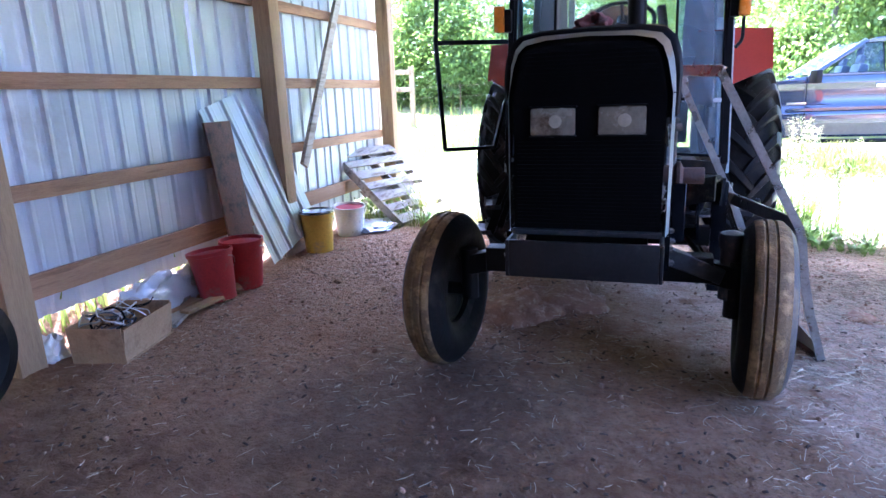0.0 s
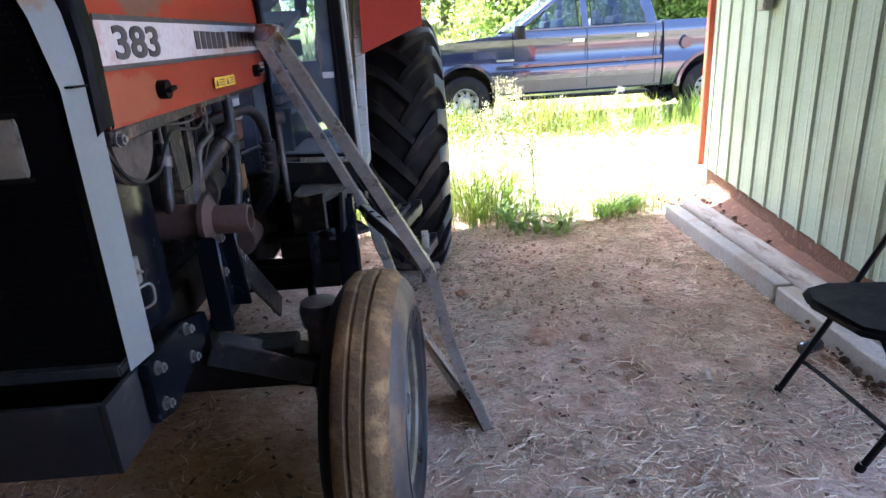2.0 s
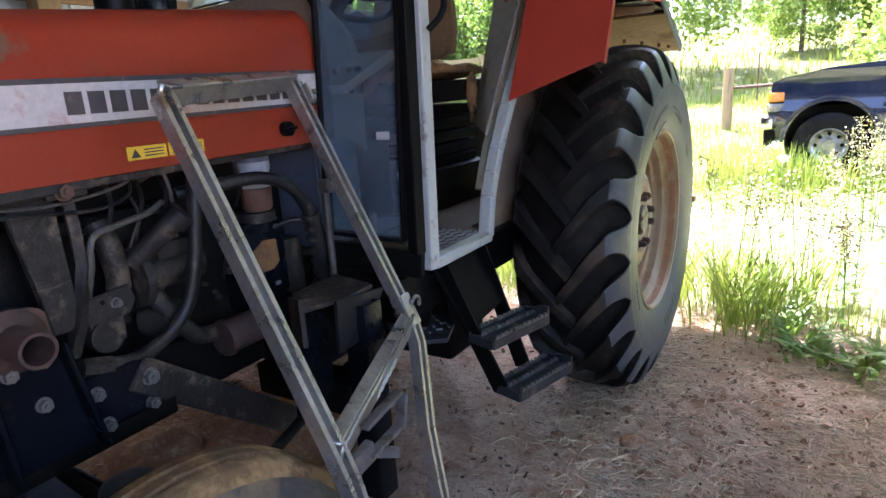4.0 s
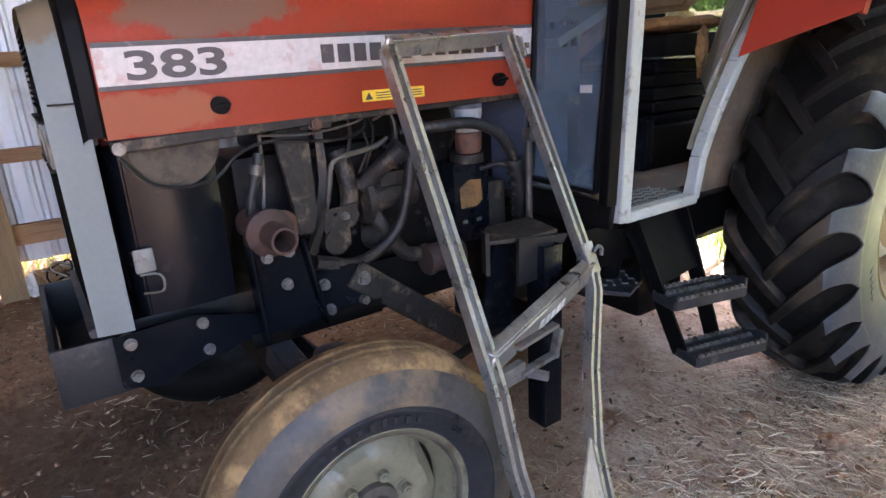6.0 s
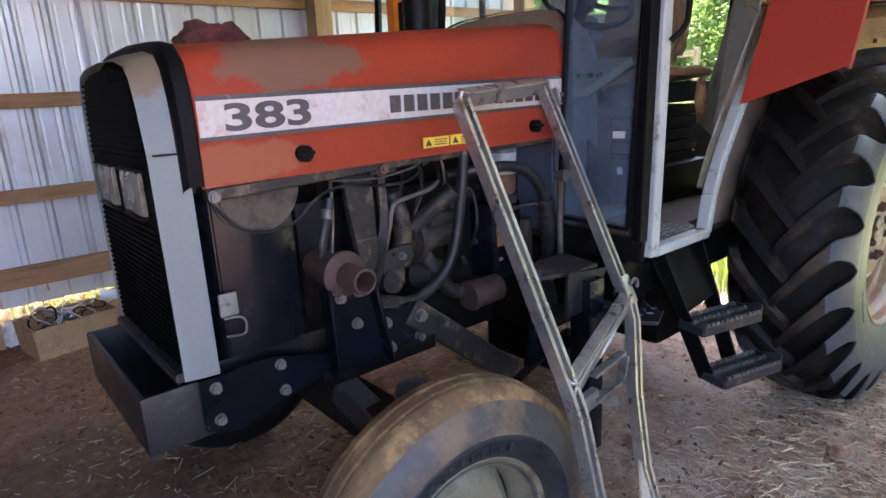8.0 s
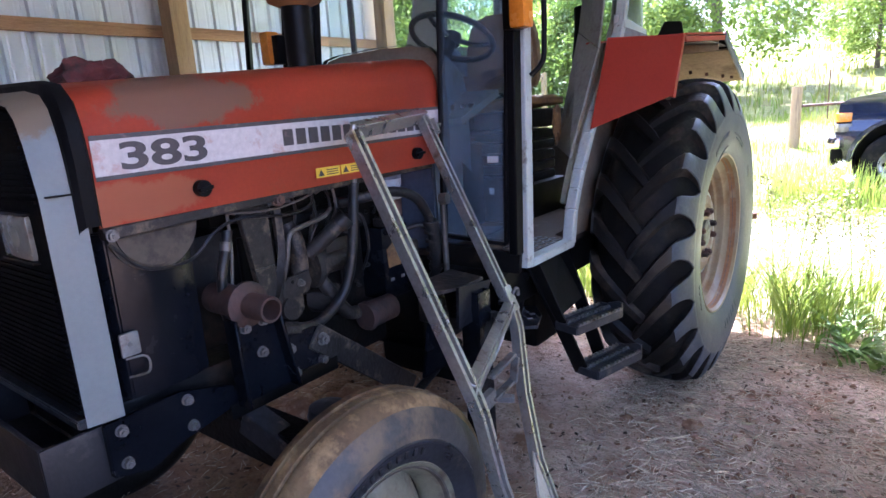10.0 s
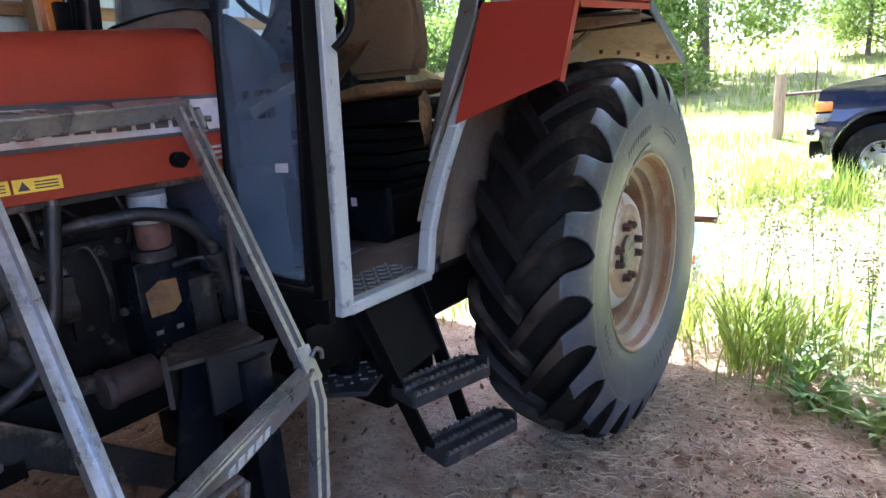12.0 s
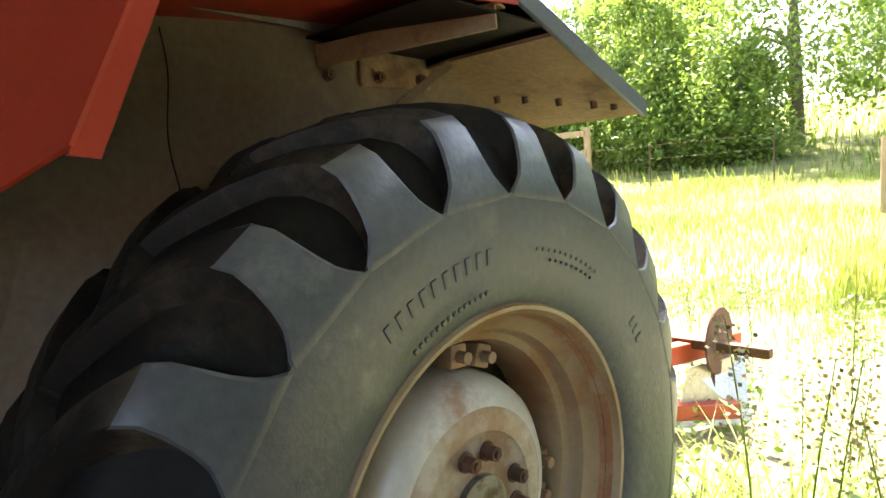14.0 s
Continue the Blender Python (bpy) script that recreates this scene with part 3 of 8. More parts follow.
# ---- shed ----
def ribbed(bm, length, height, pitch, rib, depth, m, minor=True):
    """Profiled sheet: u along the length, v up, ribs standing out along the local y."""
    prof = [(0.0, 0.0)]
    u = 0.0
    while u < length - 1e-6:
        c = u + pitch / 2
        pts = [(c - rib, 0), (c - rib * 0.45, depth), (c + rib * 0.45, depth), (c + rib, 0)]
        if minor:
            q = pitch * 0.27
            pts = [(c - q - 0.012, 0), (c - q, depth * 0.13), (c - q + 0.012, 0), *pts, (c + q - 0.012, 0), (c + q, depth * 0.13), (c + q + 0.012, 0)]
        prof += [(a, b) for a, b in pts if a < length]
        u += pitch
    prof.append((length, 0.0))
    a = [bm.verts.new(m @ Vector((u, d, 0))) for u, d in prof]
    b = [bm.verts.new(m @ Vector((u, d, height))) for u, d in prof]
    a2 = [bm.verts.new(m @ Vector((u, d - 0.002, 0))) for u, d in prof]
    b2 = [bm.verts.new(m @ Vector((u, d - 0.002, height))) for u, d in prof]
    for i in range(len(prof) - 1):
        bm.faces.new((a[i], a[i + 1], b[i + 1], b[i]))
        bm.faces.new((a2[i + 1], a2[i], b2[i], b2[i + 1]))
    bm.faces.new((a[0], b[0], b2[0], a2[0]))
    bm.faces.new((a[-1], a2[-1], b2[-1], b[-1]))
    return bm


WX = -3.03
FRONT, BACK = 1.98, -9.5
wall_w = thing("wall_west", "galvanised ribbed steel sheet wall on wooden girts and posts", "wall", kind="structure")
sheet_w = 0.91
y = BACK
while y < FRONT - 0.05:
    # the outer face carries the ribs; seen from inside they are grooves
    l = min(sheet_w, FRONT - y)
    part("wall_sheet", ribbed(B(), l, 3.35, 0.2, 0.028, 0.019, Matrix.Translation((WX - 0.021, y, 0.2)) @ Matrix.Rotation(radians(90), 4, "Z")), "galv", wall_w, smooth=0)
    y += sheet_w
for z, h in ((0.40, 0.14), (0.925, 0.09), (1.52, 0.09), (2.19, 0.09), (2.85, 0.09)):
    for y0, y1 in ((-9.5, -5.64), (-5.64, -3.12), (-3.12, -0.6), (-0.6, 1.92)):
        part("girt", span(B(), (WX + 0.004, y0 + 0.002, z - h / 2), (WX + 0.042, y1 - 0.002, z + h / 2), 0.003), "lumber", wall_w)
for y in (-8.2, -5.64, -3.12, -0.53, 1.92):
    part("post", span(B(), (WX + 0.044, y - 0.075, -0.3), (WX + 0.20, y + 0.075, 3.4), 0.006), "post_wood", wall_w)
part("brace", bar(B(), (WX + 0.1, -0.12, 0.75), (WX + 0.1, 1.35, 3.3), 0.04, 0.10, (0, 1, 0)), "grey_wood", wall_w, "weathered diagonal board")

EAST = (3.35, 1.23)
ED = Vector((0.16, 1.0, 0)).normalized()
east_m = Matrix.Translation((EAST[0], EAST[1], 0.225)) @ Matrix(((-ED.x, -ED.y, 0, 0), (-ED.y, ED.x, 0, 0), (0, 0, 1, 0), (0, 0, 0, 1)))
wall_e = thing("wall_east", "pale green ribbed steel wall with a red corner trim", "wall", kind="structure")
for i in range(3):
    a = 0.02 + i * 1.0
    part("wall_sheet", ribbed(B(), 1.0, 3.2, 0.25, 0.022, 0.014, east_m @ Matrix.Translation((a, 0, 0))), "wall_paint", wall_e, smooth=0)
part("corner_trim", box(B(), east_m @ Vector((-0.02, -0.02, 1.6)), (0.12, 0.075, 3.2), (0, 0, -9), 0.004), "red_trim", wall_e, "red steel corner trim")
part("sill_board", bar(B(), east_m @ Vector((0, -0.045, 0.02)), east_m @ Vector((3.02, -0.045, 0.02)), 0.05, 0.05), "grey_wood", wall_e)
# Added strip in shaded soil colour hides the sunlit ground below the sheets.
part("shade_strip", bar(B(), east_m @ Vector((-0.02, -0.06, -0.13)), east_m @ Vector((3.02, -0.06, -0.13)), 0.03, 0.24), "red_soil", wall_e, "added soil-coloured strip for the shaded gap under the sheets")
junction = thing("junction_box", "small grey electrical box on the pale green wall", "electrical box")
jm = east_m @ Matrix.Translation((1.17, 0.045, 1.26))
part("box_body", box(B(), jm.translation, (0.05, 0.12, 0.10), (0, 0, -9), 0.008), "concrete", junction)
part("box_cover", box(B(), jm @ Vector((0.0, 0.028, 0.0)), (0.012, 0.10, 0.085), (0, 0, -9), 0.003), "bare_steel", junction)

for i in range(5):
    part("wall_sheet", ribbed(B(), 1.0, 3.2, 0.25, 0.022, 0.014, east_m @ Matrix.Translation((6.1 + i * 1.0, 0, 0))), "wall_paint", wall_e, smooth=0)
for d in (3.12, 6.0, 8.8):
    c = east_m @ Vector((d, -0.02, 0))
    part("post", span(B(), (c.x - 0.075, c.y - 0.075, -0.3), (c.x + 0.075, c.y + 0.075, 3.4), 0.006), "post_wood", wall_e)
wall_s = thing("wall_south", "plain sheet wall that closes the shed behind", "wall", kind="structure")
part("wall_sheet", ribbed(B(), 6.4, 3.35, 0.2, 0.028, 0.019, Matrix.Translation((-3.05, BACK, 0.1))), "galv", wall_s, smooth=0)
roof = thing("roof", "sheet roof on wooden trusses", "roof", kind="structure")
rb = B()
span(rb, (-3.3, BACK - 0.2, 3.42), (3.55, FRONT + 0.25, 3.46))
part("ceiling", rb, "galv", roof)
for y in (-8.2, -5.64, -3.12, -0.6, 1.92):
    part("rafter", span(B(), (-3.1, y - 0.03, 3.2), (3.5, y + 0.03, 3.415), 0.003), "lumber", roof)


# ---- tractor ----
tractor = thing("tractor", "worn red farm tractor with a glazed cab, parked on dirt", "tractor")
T = tractor

# rear wheels
RW, RY, RZ = 0.845, -0.03, 0.745


def rear_wheel(side):
    s = side

    def X(v):
        return s * (RW + v)
    side_ = [(0.2120, 0.612), (0.2140, 0.588), (0.2125, 0.55), (0.205, 0.48), (0.192, 0.43), (0.172, 0.405), (0.15, 0.385)]
    tyre = part("tyre", lathe(B(), [(X(a), r) for a, r in side_], (0, RY, RZ), 96), "tyre_side", T, "large rubber drive tyre, grey with dust")
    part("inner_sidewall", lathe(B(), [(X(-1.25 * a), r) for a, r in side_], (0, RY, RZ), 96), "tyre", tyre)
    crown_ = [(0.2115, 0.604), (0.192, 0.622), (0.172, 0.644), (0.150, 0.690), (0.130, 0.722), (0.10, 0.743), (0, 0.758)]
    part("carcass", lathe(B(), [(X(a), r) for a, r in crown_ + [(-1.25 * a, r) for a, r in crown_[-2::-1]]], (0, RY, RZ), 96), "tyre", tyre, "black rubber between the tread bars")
    # one tread bar: outer place, lag, crown, the two half widths, and its foot
    n = 23
    shape_ = [(-0.030, 0.020, 0.778, 0.022, 0.022, -0.030, 0.729), (-0.012, 0.046, 0.784, 0.027, 0.027, -0.012, 0.730), (0.026, 0.095, 0.785, 0.029, 0.029, 0.026, 0.729), (0.068, 0.150, 0.782, 0.030, 0.031, 0.068, 0.724),
              (0.105, 0.197, 0.775, 0.031, 0.034, 0.104, 0.716), (0.135, 0.230, 0.765, 0.032, 0.036, 0.131, 0.700), (0.158, 0.254, 0.750, 0.034, 0.039, 0.148, 0.679), (0.172, 0.266, 0.728, 0.036, 0.042, 0.160, 0.661),
              (0.184, 0.270, 0.700, 0.039, 0.048, 0.171, 0.645), (0.196, 0.272, 0.668, 0.046, 0.058, 0.183, 0.632), (0.204, 0.273, 0.645, 0.054, 0.070, 0.193, 0.622), (0.209, 0.273, 0.630, 0.065, 0.086, 0.201, 0.615),
              (0.2115, 0.273, 0.618, 0.078, 0.102, 0.207, 0.610), (0.2135, 0.273, 0.606, 0.0915, 0.1105, 0.211, 0.604)]
    for half in (1, -1):
        bm = B()
        for i in range(n):
            a0 = 2 * math.pi * (i + 0.68 + (0.5 if half < 0 else 0)) / n
            rows = []
            for u, lag, crown, wl, wr, fu, fr_ in shape_:
                row = []
                for da, rr, uu in ((-wl - 0.014, fr_, fu), (-wl - 0.001, crown - 0.005, u - 0.001), (-wl + 0.004, crown, u), (wr - 0.004, crown, u), (wr + 0.001, crown - 0.005, u - 0.001), (wr + 0.014, fr_, fu)):
                    if u > 0.157:
                        uu, rr = (fu, fr_) if rr == fr_ else (u - (0.004 if rr < crown else 0), crown)
                    a = a0 - lag / 0.75 + da / 0.74
                    row.append(bm.verts.new((X(uu if half > 0 else -1.25 * uu), RY - rr * math.sin(a), RZ + rr * math.cos(a))))
                rows.append(row)
            for k, (p, q) in enumerate(zip(rows, rows[1:])):
                for j in range(5):
                    f = bm.faces.new((p[j], p[j + 1], q[j + 1], q[j]))
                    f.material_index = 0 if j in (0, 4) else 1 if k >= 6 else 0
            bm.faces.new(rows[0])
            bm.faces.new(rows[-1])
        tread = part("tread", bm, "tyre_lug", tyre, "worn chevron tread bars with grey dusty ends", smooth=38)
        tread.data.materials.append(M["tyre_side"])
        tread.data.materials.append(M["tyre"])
    # raised marks on the sidewall, too worn to read
    if s > 0:
        for a0, count, r, hgt, gap in ((-0.56, 10, 0.513, 0.028, 0.052), (-0.52, 14, 0.455, 0.008, 0.03), (0.17, 12, 0.512, 0.007, 0.037), (0.26, 9, 0.494, 0.006, 0.037), (0.97, 3, 0.515, 0.024, 0.05), (1.30, 2, 0.535, 0.022, 0.05), (2.62, 6, 0.51, 0.040, 0.082), (-2.1, 5, 0.515, 0.026, 0.06)):
            for i in range(count):
                a = a0 + i * gap
                b = box(B(), (0, 0, 0), (0.005, min(0.014, hgt), hgt), (0, 0, 0), 0.0015)
                if hgt > 0.03 and i % 2:
                    box(b, (0, 0.008, hgt * 0.3), (0.005, 0.022, 0.006))
                bmesh.ops.transform(b, matrix=Matrix.Translation((X(0.2085), RY + r * math.sin(a), RZ + r * math.cos(a))) @ Matrix.Rotation(-a, 4, "X") @ Matrix.Rotation(radians(8), 4, "Y"), verts=b.verts)
                part("raised_mark", b, "tyre_side", tyre)
    # rim: lip, rusty groove, ridged barrel, dark well
    def ring(name, prof, material, label=""):
        return part(name, lathe(B(), [(X(a), r) for a, r in prof], (0, RY, RZ), 80), material, tyre, label)
    ring("rim", ((0.160, 0.402), (0.176, 0.413), (0.186, 0.407), (0.184, 0.399), (0.168, 0.390)), "rim_rear", "pale rolled rim lip")
    ring("rim_groove", ((0.168, 0.390), (0.150, 0.386), (0.138, 0.381)), "rust_ring", "orange rust in the rim groove")
    ring("rim_barrel", ((0.138, 0.381), (0.124, 0.372), (0.112, 0.353), (0.098, 0.350)), "rim_rear", "rust-stained cream steel rim barrel")
    ring("rim_groove", ((0.098, 0.350), (0.086, 0.350), (0.078, 0.344)), "rim_rear")
    ring("rim_barrel", ((0.078, 0.344), (0.070, 0.328), (0.050, 0.322), (0.01, 0.320), (-0.06, 0.318)), "rim_rear")
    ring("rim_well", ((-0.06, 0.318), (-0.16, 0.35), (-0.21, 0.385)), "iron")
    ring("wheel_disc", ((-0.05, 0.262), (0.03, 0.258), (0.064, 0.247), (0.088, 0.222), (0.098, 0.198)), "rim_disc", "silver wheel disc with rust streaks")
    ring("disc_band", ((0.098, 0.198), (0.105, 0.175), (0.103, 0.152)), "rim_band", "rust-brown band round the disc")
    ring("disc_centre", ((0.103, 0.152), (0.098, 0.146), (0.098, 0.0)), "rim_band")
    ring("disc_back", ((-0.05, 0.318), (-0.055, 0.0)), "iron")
    part("hub", lathe(B(), [(X(a), r) for a, r in ((0.09, 0.070), (0.112, 0.068), (0.116, 0.055), (0.114, 0.0))], (0, RY, RZ), 32), "bolt", tyre)
    for i in range(8):
        a = math.pi * (i // 2) / 2 + (0.27 if i % 2 else -0.27)
        part("wheel_bolt", bolt(B(), (X(0.10), RY + 0.112 * math.sin(a), RZ + 0.112 * math.cos(a)), (s, 0, 0), 0.016, 0.024), "rust", tyre)
    for i in range(8):
        a = math.pi * (i // 2) / 2 + 0.25 + (0.13 if i % 2 else -0.13)
        c = Vector((X(0.01), RY + 0.290 * math.sin(a), RZ + 0.290 * math.cos(a)))
        b = box(B(), c, (0.06, 0.045, 0.05), (-math.degrees(a), 0, 0), 0.006)
        rod(b, c, c + Vector((s * 0.055, 0, 0)), 0.013, 8)
        part("rim_clamp", b, "rim_band", tyre)
    return tyre


rear_wheel(1)
rear_wheel(-1)

# front wheels
FX, FY, FZ = 0.735, -2.36, 0.385


def front_wheel(side):
    s = side

    def X(v):
        return s * (FX + v)
    prof = [(-0.072, 0.215), (-0.098, 0.245), (-0.106, 0.29), (-0.098, 0.34), (-0.078, 0.368), (-0.060, 0.384), (-0.052, 0.392), (-0.026, 0.396),
            (-0.020, 0.389), (-0.016, 0.389), (-0.012, 0.397), (0.012, 0.397), (0.016, 0.389), (0.020, 0.389), (0.026, 0.396), (0.052, 0.392),
            (0.060, 0.384), (0.078, 0.368), (0.098, 0.34), (0.106, 0.29), (0.098, 0.245), (0.072, 0.215)]
    c = (0, FY, FZ)
    tyre = part("front_tyre", lathe(B(), [(X(a), r) for a, r in prof[:6]], c, 72), "tyre", T, "three-ribbed front tyre caked with dried mud")
    part("tread", lathe(B(), [(X(a), r) for a, r in prof[5:18]], c, 72), "tyre_mud", tyre, "mud-caked ribs")
    part("sidewall", lathe(B(), [(X(a), r) for a, r in [(0.0775, 0.3685), (0.086, 0.358), (0.098, 0.34), (0.105, 0.312), (0.106, 0.292)]], c, 72), "tyre_front_side", tyre, "dust-brown sidewall")
    part("bead_band", lathe(B(), [(X(a), r) for a, r in [(0.106, 0.293), (0.1095, 0.290), (0.1095, 0.284), (0.104, 0.279), (0.101, 0.262), (0.096, 0.245), (0.072, 0.215)]], c, 72), "front_bead", tyre, "dark rubber band beside the rim")
    for k in range(9):
        a = -0.5 + 0.11 * k
        part("moulded_mark", box(B(), (X(0.1025), FY + 0.262 * math.sin(a), FZ + 0.262 * math.cos(a)), (0.006, 0.012, 0.018), (-math.degrees(a), 0, 0), 0.001), "front_bead", tyre)
    part("front_rim", lathe(B(), [(X(a), r) for a, r in ((0.066, 0.222), (0.078, 0.232), (0.084, 0.226), (0.074, 0.212), (0.05, 0.198), (0.03, 0.19),
                            (0.015, 0.178), (-0.02, 0.178))], c, 56), "rim_front", tyre, "olive cream steel rim")
    # Dark ring paints the shade in the groove inside the rim lip.
    part("rim_shadow", lathe(B(), [(X(a), r) for a, r in ((0.0765, 0.2135), (0.0755, 0.2085), (0.066, 0.2035))], c, 56), "dust_cap", tyre, "dark brown ring standing in for shade in the rim groove")
    part("rim_back", lathe(B(), [(X(a), r) for a, r in ((-0.02, 0.178), (-0.05, 0.178), (-0.066, 0.21), (-0.078, 0.23))], c, 56), "iron", tyre)
    part("disc_back", lathe(B(), [(X(a), r) for a, r in ((-0.012, 0.178), (0.0, 0.14), (0.005, 0.0))], c, 40), "iron", tyre)
    b = lathe(B(), [(X(a), r) for a, r in ((0.0, 0.18), (0.012, 0.165), (0.03, 0.14), (0.034, 0.105), (0.022, 0.085), (0.022, 0.0))], c, 96)
    for v in b.verts:
        dy, dz = v.co.y - FY, v.co.z - FZ
        if math.hypot(dy, dz) > 0.15:
            # the welded edge is cut back in four scallops
            k = 1 - 0.085 * max(0.0, math.cos(4 * math.atan2(dz, dy) - 1.2)) ** 0.5
            v.co.y, v.co.z = FY + dy * k, FZ + dz * k
    part("front_disc", b, "rim_front", tyre, "dished disc with a scalloped edge")
    part("front_hub", lathe(B(), [(X(a), r) for a, r in ((0.02, 0.060), (0.040, 0.058), (0.046, 0.048), (0.050, 0.040), (0.072, 0.037), (0.082, 0.026), (0.082, 0.0))], c, 24), "dust_cap", tyre, "rusty dust-caked hub cap")
    for i in range(6):
        a = math.pi * i / 3 + 0.3
        part("lug_nut", bolt(B(), (X(0.024), FY + 0.083 * math.sin(a), FZ + 0.083 * math.cos(a)), (s, 0, 0), 0.014, 0.018), "rim_front", tyre)
    # steered a few degrees
    tyre.matrix_basis = Matrix.Translation((s * FX, FY, 0)) @ Matrix.Rotation(radians(-5.0), 4, "Z") @ Matrix.Translation((-s * FX, -FY, 0))
    return tyre


front_wheel(1)
front_wheel(-1)


def hood_outline(y):
    """Half section of the hood at y: (x, z) from the lower edge up to the middle."""
    f = (y + 2.75) / 1.32
    top = 1.575 + 0.085 * f
    return [(0.322, 1.253 + 0.012 * f), (0.326, 1.40 + 0.02 * f), (0.318, top - 0.10), (0.30, top - 0.045), (0.262, top - 0.012), (0.18, top + 0.002), (0.0, top + 0.008)]


def shell(ys, outline, thick=0.0):
    bm = B()
    rows = []
    for y in ys:
        h = outline(y)
        rows.append([bm.verts.new((x, y, z)) for x, z in h] + [bm.verts.new((-x, y, z)) for x, z in h[-2::-1]])
    for a, b in zip(rows, rows[1:]):
        for i in range(len(a) - 1):
            bm.faces.new((a[i], b[i], b[i + 1], a[i + 1]))
    return bm


bm = shell(np.linspace(-2.715, -1.43, 9), hood_outline)
bmesh.ops.solidify(bm, geom=bm.faces[:], thickness=0.004)
hood = part("hood", bm, "red_worn", T, "faded red hood with scraped paint and a white decal stripe")
# decal stripe with two dark lines, the model number and lettering
for nm, z0, z1, m in (("stripe", 1.372, 1.452, "decal_white"), ("stripe_edge", 1.362, 1.372, "decal_dark"), ("stripe_edge", 1.452, 1.463, "decal_dark")):
    bm = B()
    sheet(bm, [(0.3285, -2.705, z0 - 0.004), (0.3285, -1.435, z0 + 0.012), (0.3285, -1.435, z1 + 0.012), (0.3285, -2.705, z1 - 0.004)], 0.002)
    part(nm, bm, m, hood, smooth=0)
side_m = Matrix.Translation((0.332, -2.535, 1.4065)) @ Matrix(((0, 0, 1, 0), (1, 0, 0, 0), (0, 1, 0, 0), (0, 0, 0, 1)))
writing("383", "model_number", 0.085, side_m @ Matrix.Rotation(radians(0.7), 4, "Z"), "decal_dark", hood, 1.82, 0.001, 0.0022)
for i in range(14):
    y, z = (-2.183 + i * 0.0475, 1.392) if i < 6 else (-1.875 + (i - 6) * 0.0475, 1.396)
    part("letter_block", sheet(B(), [(0.332, y, z), (0.332, y + 0.036, z), (0.332, y + 0.036, z + 0.046), (0.332, y, z + 0.046)], 0.001), "decal_dark", hood, smooth=0)
for y in (-2.074, -1.97):
    bm = sheet(B(), [(0.3285, y, 1.284), (0.3285, y + 0.098, 1.284), (0.3285, y + 0.098, 1.314), (0.3285, y, 1.314)], 0.002)
    st = part("warning_sticker", bm, "yellow", hood, smooth=0)
    bm = B()
    prism(bm, [(y + 0.008, 1.289), (y + 0.032, 1.289), (y + 0.020, 1.309)], 0.3306, 0.3314)
    for j in range(3):
        span(bm, (0.3306, y + 0.042, 1.290 + j * 0.007), (0.3314, y + 0.09, 1.293 + j * 0.007))
    part("sticker_print", bm, "decal_dark", hood, smooth=0)
for y, z, l in ((-1.525, 1.330, 0.075), (-1.515, 1.316, 0.075), (-1.50, 1.299, 0.045)):
    part("worn_script", sheet(B(), [(0.3285, y, z), (0.3285, y + l, z + 0.003), (0.3285, y + l, z + 0.010), (0.3285, y, z + 0.007)], 0.0015), "decal_white", hood, smooth=0)
for y, z in ((-2.457, 1.309), (-1.591, 1.313)):
    b = rod(B(), (0.324, y, z), (0.345, y, z), 0.021, 20)
    box(b, (0.351, y, z), (0.014, 0.04, 0.010), (8, 0, 0), 0.003)
    part("latch_knob", b, "rubber_seal", hood, "black latch knob")
part("hood_seal", shell([-2.757, -2.756, -2.745, -2.716, -2.708], lambda y: [(x + (0.010 if -2.75 < y < -2.71 else -0.022 if y < -2.7565 else 0.0), z + (0.008 if -2.75 < y < -2.71 else -0.022 if y < -2.7565 else 0.0)) for x, z in hood_outline(y)]), "rubber_seal", T, "black rubber hood seal")

# grille shell
def shell_outline(y):
    f = (y + 2.815) / 0.08
    return [(0.303 + 0.014 * f, 0.80), (0.305 + 0.015 * f, 1.335), (0.283 + 0.030 * f, 1.45 + 0.012 * f), (0.264 + 0.030 * f, 1.502 + 0.026 * f), (0.235 + 0.028 * f, 1.530 + 0.030 * f), (0.16 + 0.03 * f, 1.545 + 0.028 * f), (0.0, 1.552 + 0.025 * f)]


bm = shell([-2.817, -2.808, -2.775, -2.737], shell_outline)
bmesh.ops.solidify(bm, geom=bm.faces[:], thickness=0.012)
nose = part("grille_shell", bm, "cream", T, "grey white grille surround with chipped paint")
bm = B()
front = [(0.283, 0.815), (0.286, 1.335), (0.264, 1.45), (0.246, 1.492), (0.22, 1.514), (0.15, 1.529), (0.0, 1.535)]
prism(bm, front + [(-x, z) for x, z in front[-2::-1]], -2.810, -2.77, "y")
grille = part("grille", bm, "mesh_black", T, "black grille panel with fine slats")
for i in range(46):
    z = 0.835 + i * 0.0148
    if 1.17 < z < 1.315:
        continue
    hw = 0.272 - 0.19 * max(0.0, z - 1.335)
    part("slat", span(B(), (-hw, -2.8165, z), (hw, -2.8105, z + 0.006)), "mesh_black", grille, smooth=0)
